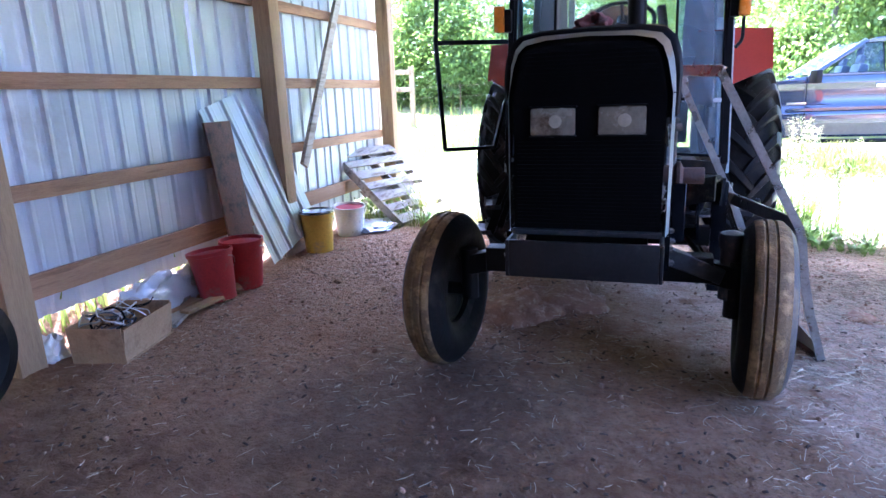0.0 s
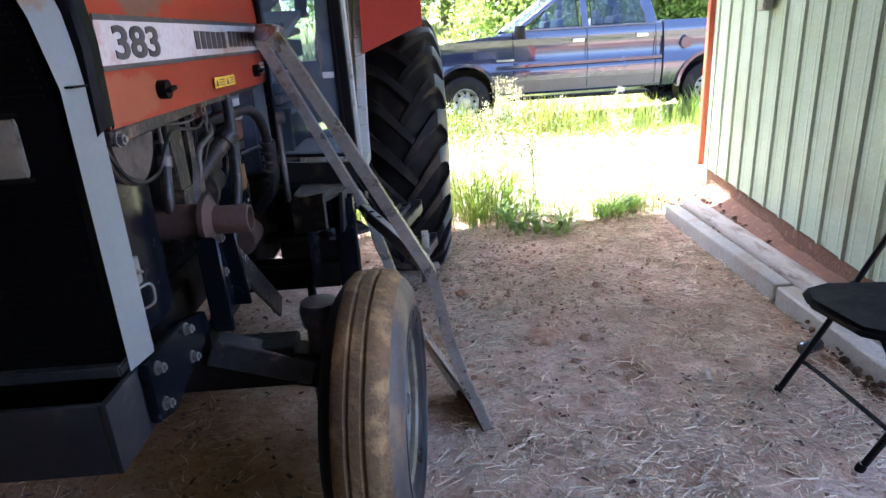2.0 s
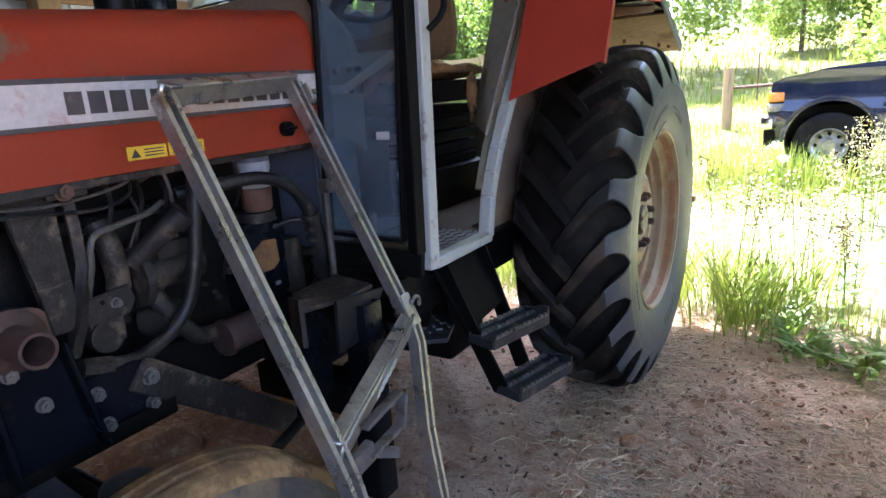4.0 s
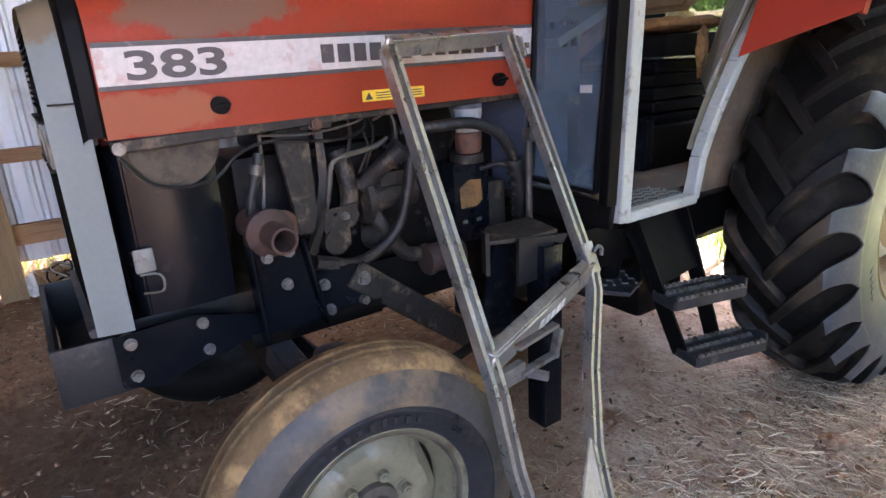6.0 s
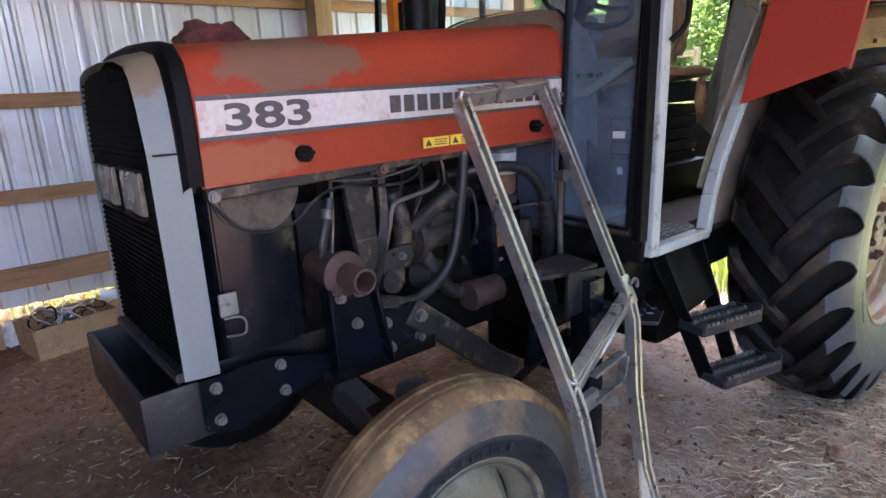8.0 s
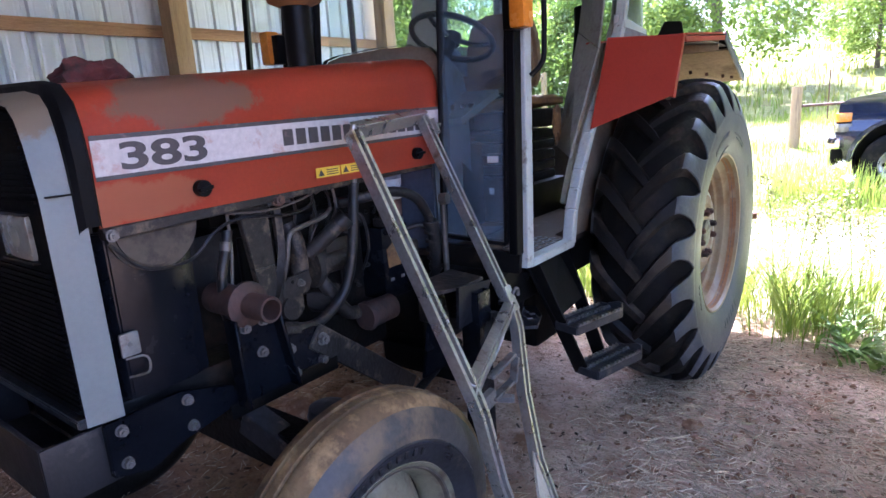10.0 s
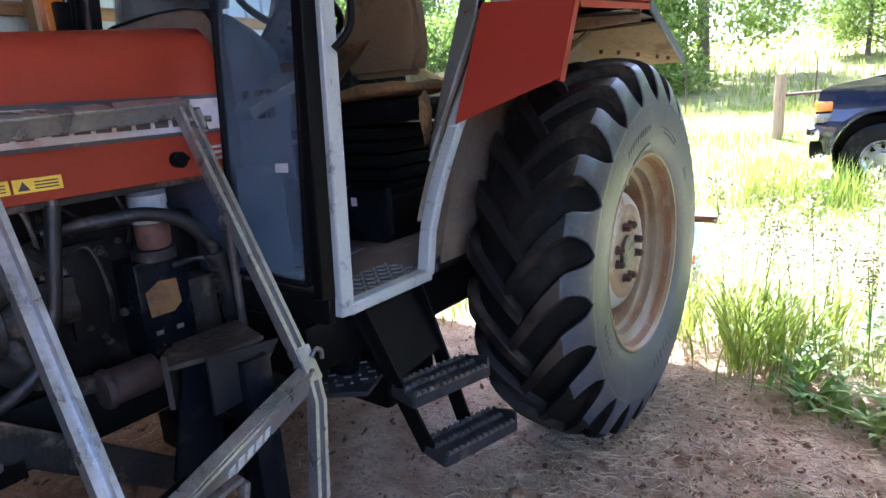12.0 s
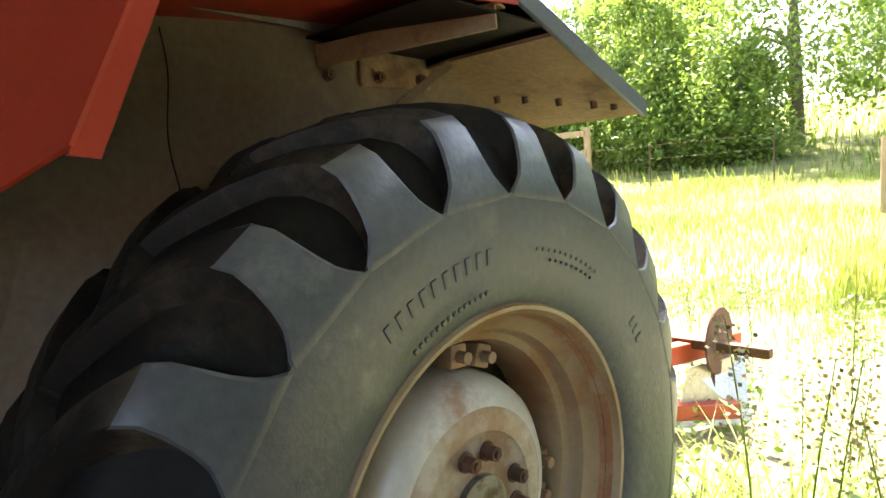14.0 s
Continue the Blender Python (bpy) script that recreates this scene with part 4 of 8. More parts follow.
for sx in (-1, 1):
    lx = sorted((sx * 0.042, sx * 0.216))
    b = span(B(), (lx[0], -2.824, 1.190), (lx[1], -2.808, 1.296), 0.012)
    lampb = part("headlamp", b, "lamp_lens", grille, "yellowed rectangular headlamp lens")
    # Pale disc on the lens paints the bright spot of the reflector.
    part("reflector", lathe(B(), [(-2.8245, 0.0), (-2.8255, 0.020), (-2.824, 0.025)], ((lx[0] + lx[1]) / 2 + 0.01, 0, 1.244), 24, "y"), "frame_tan", lampb, "pale disc on the lens for the reflector's bright spot")
    for z0, z1 in ((1.184, 1.190), (1.296, 1.302)):
        part("lamp_rim", span(B(), (lx[0] - 0.004, -2.827, z0), (lx[1] + 0.004, -2.810, z1), 0.001), "black", lampb)
b = B()
prism(b, [(-0.29, 0.795), (0.29, 0.795), (0.29, 0.818), (-0.29, 0.818)], -2.832, -2.78, "y", 0.004)
part("grille_sill", b, "step_steel", T)

half_ = [(x - 0.007, z - 0.007) for x, z in hood_outline(-2.73)]
part("nose_bulkhead", prism(B(), half_ + [(-x, z) for x, z in half_[-2::-1]], -2.738, -2.728, "y"), "black", T)

# front weight frame and side plates
b = B()
for q in (((-0.285, -2.92, 0.64), (0.285, -2.905, 0.79)), ((-0.30, -2.92, 0.64), (-0.285, -2.76, 0.79)), ((0.285, -2.92, 0.64), (0.30, -2.76, 0.79)), ((-0.285, -2.90, 0.64), (0.285, -2.76, 0.655))):
    span(b, *q, 0.004)
part("front_frame", b, "worn_black", T, "black steel weight frame, open at the top")
for s in (1, -1):
    b = prism(B(), [(-2.79, 0.795), (-2.60, 0.80), (-2.45, 0.76), (-2.43, 0.70), (-2.62, 0.67), (-2.70, 0.635), (-2.79, 0.66)], s * 0.302, s * 0.322, "x", 0.003)
    pl = part("frame_plate", b, "satin_black", T, "black bolted frame plate")
    for y, z in ((-2.755, 0.77), (-2.755, 0.685), (-2.585, 0.775), (-2.58, 0.70)):
        part("frame_bolt", bolt(B(), (s * 0.322, y, z), (s, 0, 0), 0.012, 0.012), "bolt", pl)
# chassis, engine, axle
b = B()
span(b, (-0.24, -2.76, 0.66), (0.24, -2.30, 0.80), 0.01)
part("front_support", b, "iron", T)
# Block and covers stay near black, so the gaps behind the fittings look shaded.
eng = part("engine_block", span(B(), (-0.17, -2.40, 0.75), (0.12, -1.45, 1.15), 0.02), "iron", T, "greasy engine block, near black to deepen the shade")
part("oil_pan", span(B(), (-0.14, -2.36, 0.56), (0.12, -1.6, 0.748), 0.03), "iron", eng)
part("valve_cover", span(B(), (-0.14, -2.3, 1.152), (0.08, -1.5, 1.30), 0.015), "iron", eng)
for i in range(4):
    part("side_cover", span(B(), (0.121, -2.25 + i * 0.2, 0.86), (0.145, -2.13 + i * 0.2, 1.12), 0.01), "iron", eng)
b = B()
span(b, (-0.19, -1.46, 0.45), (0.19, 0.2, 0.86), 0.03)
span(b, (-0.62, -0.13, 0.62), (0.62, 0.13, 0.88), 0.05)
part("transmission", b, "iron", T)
b = B()
prism(b, [(0.235, -2.715), (0.272, -2.69), (0.285, -2.62), (0.283, -2.53), (0.262, -2.475), (0.20, -2.46), (-0.20, -2.46), (-0.262, -2.475), (-0.283, -2.53), (-0.285, -2.62), (-0.272, -2.69), (-0.235, -2.715)], 0.81, 1.235, "z", 0.004)
part("radiator_shroud", b, "satin_black", T, "black radiator side shroud")
b = B()
bar(b, (-0.52, FY, 0.56), (0.52, FY, 0.56), 0.10, 0.12)
for s in (1, -1):
    bar(b, (s * 0.40, FY, 0.57), (s * 0.62, FY, 0.52), 0.085, 0.10)
    rod(b, (s * 0.62, FY, 0.34), (s * 0.62, FY, 0.60), 0.045, 16)
    rod(b, (s * 0.60, FY, FZ), (s * 0.75, FY, FZ), 0.035, 14)
part("front_axle", b, "iron", T, "steel front axle beam with kingpins")

# engine side: cleaner, catch plate, brackets, pipes, hoses
b = rod(B(), (0.10, -2.575, 1.235), (0.288, -2.575, 1.235), 0.115, 32)
rod(b, (0.288, -2.575, 1.235), (0.296, -2.575, 1.235), 0.10, 32)
part("air_cleaner", b, "dust_cap", T, "dusty round air cleaner end")
b = span(B(), (0.284, -2.707, 0.928), (0.291, -2.660, 0.988), 0.006)
bolt(b, (0.291, -2.683, 0.958), (1, 0, 0), 0.006, 0.005)
tab = part("shroud_tab", b, "catch_plate", T, "grey catch plate")
part("wire_loop", hose(B(), [(0.292, -2.70, 0.925), (0.300, -2.665, 0.924), (0.303, -2.652, 0.912), (0.303, -2.652, 0.888), (0.300, -2.662, 0.876), (0.292, -2.70, 0.878)], 0.003, 6), "catch_plate", tab)
b = bar(B(), (0.30, -2.705, 1.235), (0.30, -2.15, 1.253), 0.035, 0.03)
bar(b, (0.30, -2.15, 1.248), (0.28, -1.45, 1.255), 0.02, 0.02)
part("hood_rail", b, "dusty_iron", T, "thin dusty steel rail under the hood")
part("rail_bolt", bolt(B(), (0.318, -2.69, 1.232), (1, 0, 0), 0.012, 0.01), "bolt", T)
part("rail_bolt", bolt(B(), (0.312, -2.216, 1.240), (1, 0, 0), 0.016, 0.014), "rust", T)
part("rail_lug", span(B(), (0.290, -2.25, 1.225), (0.310, -2.165, 1.258), 0.004), "dusty_iron", T)
# loader bracket: channel plate with a flanged pipe
b = prism(B(), [(-2.45, 0.95), (-2.315, 0.95), (-2.27, 0.70), (-2.44, 0.70)], 0.335, 0.347, "x", 0.003)
bar(b, (0.36, -2.452, 0.955), (0.36, -2.442, 0.695), 0.012, 0.055, (1, 0, 0))
bar(b, (0.36, -2.312, 0.955), (0.36, -2.268, 0.695), 0.012, 0.055, (1, 0, 0))
br = part("loader_bracket", b, "satin_black", T, "black bolted loader bracket")
for y, z in ((-2.405, 0.915), (-2.345, 0.92), (-2.36, 0.83)):
    part("bracket_bolt", bolt(B(), (0.347, y, z), (1, 0, 0), 0.013, 0.013), "bolt", br)
b = lathe(B(), [(0.20, 0.045), (0.335, 0.045), (0.345, 0.064), (0.358, 0.064), (0.366, 0.048), (0.372, 0.036), (0.455, 0.036), (0.458, 0.034), (0.458, 0.028), (0.30, 0.026)], (0, -2.388, 0.98), 28)
part("pipe_stub", b, "dark_rust", br, "rusty flanged pipe stub")
b = prism(B(), [(-2.285, 0.83), (-2.15, 0.83), (-2.10, 0.815), (-2.085, 0.77), (-2.10, 0.68), (-2.27, 0.66)], 0.30, 0.318, "x", 0.003)
p2 = part("side_plate", b, "satin_black", T)
for y, z in ((-2.245, 0.79), (-2.125, 0.785), (-2.235, 0.71), (-2.125, 0.712)):
    part("plate_bolt", bolt(B(), (0.318, y, z), (1, 0, 0), 0.014, 0.014), "bolt", p2)
part("brace_arm", bar(B(), (0.322, -2.15, 0.80), (0.315, -1.70, 0.435), 0.014, 0.085, (0, 0.6, 0.8)), "dusty_iron", T, "flat dusty diagonal brace")
part("brace_bolt", bolt(B(), (0.330, -2.125, 0.782), (1, 0, 0), 0.017, 0.014), "bolt", T)
part("side_rail", span(B(), (0.30, -2.47, 0.66), (0.33, -2.07, 0.705), 0.004), "black", T)
# vertical loader post, its face plate, ear and lower blade
b = span(B(), (0.628, -1.690, 0.24), (0.636, -1.615, 0.845), 0.002)
span(b, (0.560, -1.690, 0.24), (0.628, -1.682, 0.845), 0.002)
span(b, (0.560, -1.623, 0.24), (0.628, -1.615, 0.845), 0.002)
part("loader_post", b, "satin_black", T, "black steel channel post")
mount = part("loader_mount", prism(B(), [(0.43, -1.745), (0.56, -1.83), (0.60, -1.72), (0.60, -1.60), (0.43, -1.56)], 0.868, 0.880, "z", 0.002), "dusty_iron", T, "welded steel mounting plates")
part("mount_face", sheet(B(), [(0.43, -1.745, 0.735), (0.56, -1.83, 0.775), (0.56, -1.83, 0.905), (0.43, -1.745, 0.868)], 0.012), "dusty_iron", mount)
part("mount_ear", sheet(B(), [(0.590, -1.760, 0.735), (0.598, -1.66, 0.745), (0.600, -1.565, 0.860), (0.600, -1.762, 0.885)], 0.012), "worn_black", mount, "worn curved steel ear")
part("mount_post", prism(B(), [(-1.83, 0.56), (-1.70, 0.56), (-1.665, 0.73), (-1.70, 0.868), (-1.75, 0.868)], 0.478, 0.492, "x", 0.002), "satin_black", mount)
part("mount_foot", span(B(), (0.18, -1.70, 0.50), (0.56, -1.60, 0.60), 0.006), "black", mount)
# hydraulic block with a worn data plate, filter, hoses
b = span(B(), (0.06, -1.715, 0.77), (0.235, -1.565, 1.05), 0.012)
for y, z in ((-1.695, 1.03), (-1.585, 1.03), (-1.585, 0.80), (-1.695, 0.80)):
    bolt(b, (0.235, y, z), (1, 0, 0), 0.009, 0.008)
blk = part("pump_block", b, "satin_black", T, "dark pump block")
b = prism(B(), [(-1.695, 0.965), (-1.655, 0.990), (-1.605, 0.985), (-1.600, 0.915), (-1.625, 0.895), (-1.690, 0.895)], 0.2355, 0.239, "x")
part("data_plate", b, "foam", blk, "worn yellow data plate")
for y in (-1.685, -1.625):
    part("label_mark", span(B(), (0.2355, y, 0.84), (0.237, y + 0.02, 0.852)), "catch_plate", blk, smooth=0)
b = span(B(), (0.02, -1.56, 0.78), (0.20, -1.46, 0.96), 0.015)
part("pump_side", b, "dusty_iron", blk)
b = lathe(B(), [(1.150, 0.048), (1.155, 0.052), (1.18, 0.052), (1.186, 0.046), (1.195, 0.046), (1.20, 0.050), (1.30, 0.050), (1.305, 0.045), (1.305, 0.0)], (0.215, -1.634, 0), 28, "z")
filt = part("oil_filter", b, "filter", T, "white canister filter with a printed band")
part("filter_bowl", lathe(B(), [(1.075, 0.0), (1.078, 0.036), (1.088, 0.044), (1.148, 0.046), (1.150, 0.0)], (0.215, -1.634, 0), 24, "z"), "rust", filt, "brown sediment bowl")
part("filter_print", lathe(B(), [(1.225, 0.0505), (1.245, 0.0508), (1.247, 0.0505)], (0.215, -1.634, 0), 28, "z"), "blue_paint", filt, "faded blue printed band")
part("filter_head", rod(B(), (0.20, -1.634, 1.045), (0.20, -1.634, 1.075), 0.058, 16), "dusty_iron", T)
part("thick_hose", hose(B(), [(0.22, -1.90, 1.175), (0.27, -1.79, 1.185), (0.30, -1.68, 1.185), (0.315, -1.59, 1.145), (0.318, -1.53, 1.06), (0.316, -1.50, 0.96), (0.29, -1.475, 0.84), (0.22, -1.46, 0.76)], 0.019), "dusty_hose", T, "thick black hydraulic hose")
part("hose_sleeve", hose(B(), [(0.318, -1.527, 1.05), (0.318, -1.505, 0.98), (0.310, -1.49, 0.90), (0.29, -1.476, 0.845)], 0.028, 10), "dusty_hose", T, "frayed hose sleeve")
for k in range(6):
    q = Vector((0.318, -1.522, 1.04)).lerp(Vector((0.295, -1.478, 0.86)), k / 5)
    part("sleeve_band", rod(B(), q + Vector((0, 0, 0.006)), q - Vector((0, 0, 0.006)), 0.0315, 12), "dusty_iron", T)
part("thin_hose", hose(B(), [(0.23, -1.60, 1.02), (0.28, -1.55, 1.035), (0.30, -1.52, 1.01), (0.30, -1.50, 0.95)], 0.009), "dusty_hose", T)
part("return_hose", hose(B(), [(0.30, -1.893, 1.245), (0.306, -1.918, 1.12), (0.306, -1.942, 1.0), (0.298, -1.975, 0.905), (0.292, -2.04, 0.845), (0.296, -2.13, 0.822), (0.30, -2.235, 0.848)], 0.0175), "dusty_hose", T, "curved dusty rubber hose")
part("hose_end", rod(B(), (0.30, -1.893, 1.235), (0.30, -1.888, 1.285), 0.011, 8), "dull_line", T)
part("hose_fitting", rod(B(), (0.299, -2.19, 0.833), (0.300, -2.255, 0.853), 0.022, 6), "dusty_iron", T)
part("fuel_hose", hose(B(), [(0.265, -2.362, 1.175), (0.268, -2.375, 1.13), (0.270, -2.402, 1.05), (0.268, -2.405, 0.96), (0.26, -2.39, 0.90)], 0.0145), "dusty_hose", T)
part("hose_clip", rod(B(), (0.267, -2.370, 1.145), (0.268, -2.377, 1.12), 0.018, 12), "dull_line", T)
part("steel_line", hose(B(), [(0.26, -2.352, 1.24), (0.262, -2.355, 1.12), (0.262, -2.368, 1.02), (0.26, -2.37, 0.94)], 0.005, 8), "dull_line", T)
part("wire", hose(B(), [(0.29, -2.69, 1.21), (0.30, -2.62, 1.135), (0.30, -2.50, 1.128), (0.30, -2.42, 1.185), (0.29, -2.33, 1.205), (0.28, -2.15, 1.185), (0.27, -2.06, 1.20), (0.25, -2.03, 1.235)], 0.0045, 6), "dusty_hose", T)
part("wire", hose(B(), [(0.27, -2.36, 1.222), (0.285, -2.22, 1.212), (0.275, -2.06, 1.232), (0.25, -2.04, 1.27)], 0.004, 6), "dull_line", T)
part("wire", hose(B(), [(0.27, -2.05, 1.195), (0.275, -2.045, 1.15), (0.26, -2.07, 1.08)], 0.004, 6), "dusty_hose", T)
part("injector_line", hose(B(), [(0.255, -2.185, 0.99), (0.275, -2.175, 1.06), (0.28, -2.17, 1.105), (0.282, -2.155, 1.130), (0.282, -2.11, 1.140), (0.275, -2.02, 1.152), (0.26, -1.97, 1.17)], 0.0075, 8), "dull_line", T, "bent steel pipe")
for k, y in enumerate((-2.08, -2.0, -1.93)):
    part("injector_line", hose(B(), [(0.15, y, 0.95), (0.19, y - 0.01, 1.08), (0.18, y + 0.03, 1.18), (0.10, y + 0.05, 1.26)], 0.006, 6), "dusty_iron", T)
part("water_pipe", hose(B(), [(0.20, -2.10, 0.93), (0.225, -2.095, 1.0), (0.225, -2.10, 1.08), (0.20, -2.11, 1.14)], 0.028, 12), "dusty_iron", T)
# cast bracket: broad tapering plate and a narrow bent strap
b = prism(B(), [(-2.315, 1.225), (-2.215, 1.228), (-2.215, 1.02), (-2.21, 0.93), (-2.275, 0.93), (-2.285, 1.04)], 0.235, 0.262, "x", 0.004)
span(b, (0.262, -2.29, 1.035), (0.268, -2.218, 1.042))
part("engine_bracket", b, "dusty_iron", T, "dust-grey cast bracket")
part("engine_strap", hose(B(), [(0.262, -2.19, 1.232), (0.262, -2.187, 1.12), (0.262, -2.192, 1.04), (0.262, -2.215, 0.95), (0.262, -2.25, 0.87)], 0.016, 4), "dusty_iron", T)
b = prism(B(), [(-2.205, 0.985), (-2.095, 0.995), (-2.085, 0.955), (-2.105, 0.925), (-2.205, 0.925)], 0.255, 0.268, "x", 0.003)
mp_ = part("engine_mount", b, "dusty_iron", T, "small drilled plate")
part("mount_bolt", bolt(B(), (0.268, -2.135, 0.962), (1, 0, 0), 0.010, 0.012), "bolt", mp_)
part("mount_hole", rod(B(), (0.266, -2.165, 0.972), (0.2695, -2.165, 0.972), 0.006, 10), "black", mp_)
b = rod(B(), (0.20, -2.16, 0.885), (0.255, -2.16, 0.885), 0.040, 20)
span(b, (0.19, -2.195, 0.86), (0.25, -2.11, 0.925), 0.012)
part("sensor_body", b, "dusty_iron", T)
# injection pump with a filler neck
b = lathe(B(), [(-2.050, 0.0), (-2.050, 0.075), (-2.030, 0.078), (-2.022, 0.055), (-1.99, 0.055), (-1.985, 0.045), (-1.86, 0.045), (-1.86, 0.0)], (0.20, 0, 0.985), 28, "y")
pump = part("injection_pump", b, "dusty_iron", T, "dusty injection pump with a filler neck")
part("pump_top", span(B(), (0.15, -1.995, 1.02), (0.245, -1.86, 1.065), 0.01), "dusty_iron", pump)
for y in (-1.975, -1.92, -1.87):
    part("pump_screw", bolt(B(), (0.215, y, 1.065), (0, 0, 1), 0.008, 0.008), "bolt", pump)
part("filler_neck", rod(B(), (0.225, -2.055, 1.03), (0.296, -1.965, 1.125), 0.026, 16), "dusty_iron", pump)
part("filler_cap", rod(B(), (0.292, -1.970, 1.120), (0.310, -1.948, 1.142), 0.034, 18), "dusty_hose", pump)
b = rod(B(), (0.16, -2.0, 0.86), (0.24, -1.97, 0.86), 0.05, 18)
hose(b, [(0.20, -2.03, 0.98), (0.24, -2.0, 0.90), (0.24, -1.93, 0.80), (0.22, -1.86, 0.77)], 0.024, 10)
part("starter_body", b, "dusty_iron", T)
b = lathe(B(), [(-1.86, 0.0), (-1.86, 0.050), (-1.85, 0.054), (-1.842, 0.054), (-1.838, 0.048), (-1.72, 0.048), (-1.71, 0.0)], (0.255, 0, 0.757), 24, "y")
part("rusty_canister", b, "dark_rust", T, "small rusty canister")
part("pulley", rod(B(), (0.245, -2.32, 0.96), (0.255, -2.32, 0.96), 0.05, 18), "rust", T)
# small fittings on the engine side
fit = random.Random(31)
for i in range(34):
    y, z = fit.uniform(-2.28, -1.55), fit.uniform(0.80, 1.22)
    part("engine_bolt", bolt(B(), (0.146, y, z), (1, 0, 0), fit.uniform(0.006, 0.011), 0.010), "dusty_iron", T)
for y0, z0, y1, z1 in ((-2.02, 1.24, -1.80, 1.16), (-1.86, 1.10, -1.76, 0.90), (-1.80, 1.24, -1.68, 1.10), (-1.98, 1.22, -1.90, 1.10)):
    part("fuel_line", hose(B(), [(0.20, y0, z0), (0.235, (y0 + y1) / 2, z0 + 0.02), (0.23, y1 - 0.02, (z0 + z1) / 2), (0.17, y1, z1)], 0.0055, 7), fit.choice(("dull_line", "dusty_hose")), T)
part("link_knob", rod(B(), (0.36, -1.505, 1.133), (0.39, -1.500, 1.136), 0.022, 16), "dull_line", T, "round grey stud beside the window")
part("link_rod", rod(B(), (0.36, -1.495, 0.80), (0.36, -1.495, 1.135), 0.012, 10), "dull_line", T)
part("nose_seam", span(B(), (0.3065, -2.806, 1.336), (0.3215, -2.752, 1.340)), "black", nose)
# axle extras
b = B()
bar(b, (0.30, -2.40, 0.63), (0.56, -2.37, 0.53), 0.07, 0.075)
part("axle_arm", b, "step_steel", T, "grey steel axle extension")
b = lathe(B(), [(0.655, 0.050), (0.70, 0.056), (0.722, 0.050), (0.730, 0.03), (0.733, 0.0)], (0.592, -2.350, 0), 20, "z")
rod(b, (0.592, -2.350, 0.42), (0.592, -2.350, 0.66), 0.042, 16)
part("kingpin_cap", b, "step_steel", T, "steel kingpin cap")
part("tie_rod", rod(B(), (-0.58, -2.2, 0.46), (0.58, -2.2, 0.46), 0.016, 10), "iron", T)
part("drag_link", rod(B(), (0.40, -1.5, 0.56), (0.56, -2.24, 0.48), 0.016, 10), "iron", T)

# stack with its pre-cleaner bowl
b = rod(B(), (0.14, -1.92, 1.59), (0.14, -1.92, 1.83), 0.045, 24)
part("intake_pipe", b, "black", T, "black intake pipe above the hood")
b = lathe(B(), [(1.815, 0.05), (1.83, 0.085), (1.86, 0.10), (1.93, 0.105), (1.98, 0.085), (2.0, 0.0)], (0.14, -1.92, 0), 32, "z")
part("pre_cleaner", b, "foam", T, "yellowed bowl of the pre-cleaner")

# cab: sides, pillars, glazing
def Xs(s, p):
    return (s * p[0], p[1], p[2])


door_line = [(-1.355, 0.875), (-0.995, 0.875), (-0.967, 1.01), (-0.93, 1.09), (-0.89, 1.165), (-0.79, 1.315), (-0.72, 1.40), (-0.645, 1.485), (-0.48, 1.675), (-0.40, 1.80), (-0.34, 2.0), (-0.32, 2.35)]
cab = part("cab_floor", prism(B(), [(-0.615, -1.37), (0.615, -1.37), (0.615, -0.96), (0.52, -0.90), (0.50, -0.30), (-0.50, -0.30), (-0.52, -0.90), (-0.615, -0.96)], 0.855, 0.882, "z", 0.003), "floor_dirt", T, "dirty brown tread-plate cab floor")
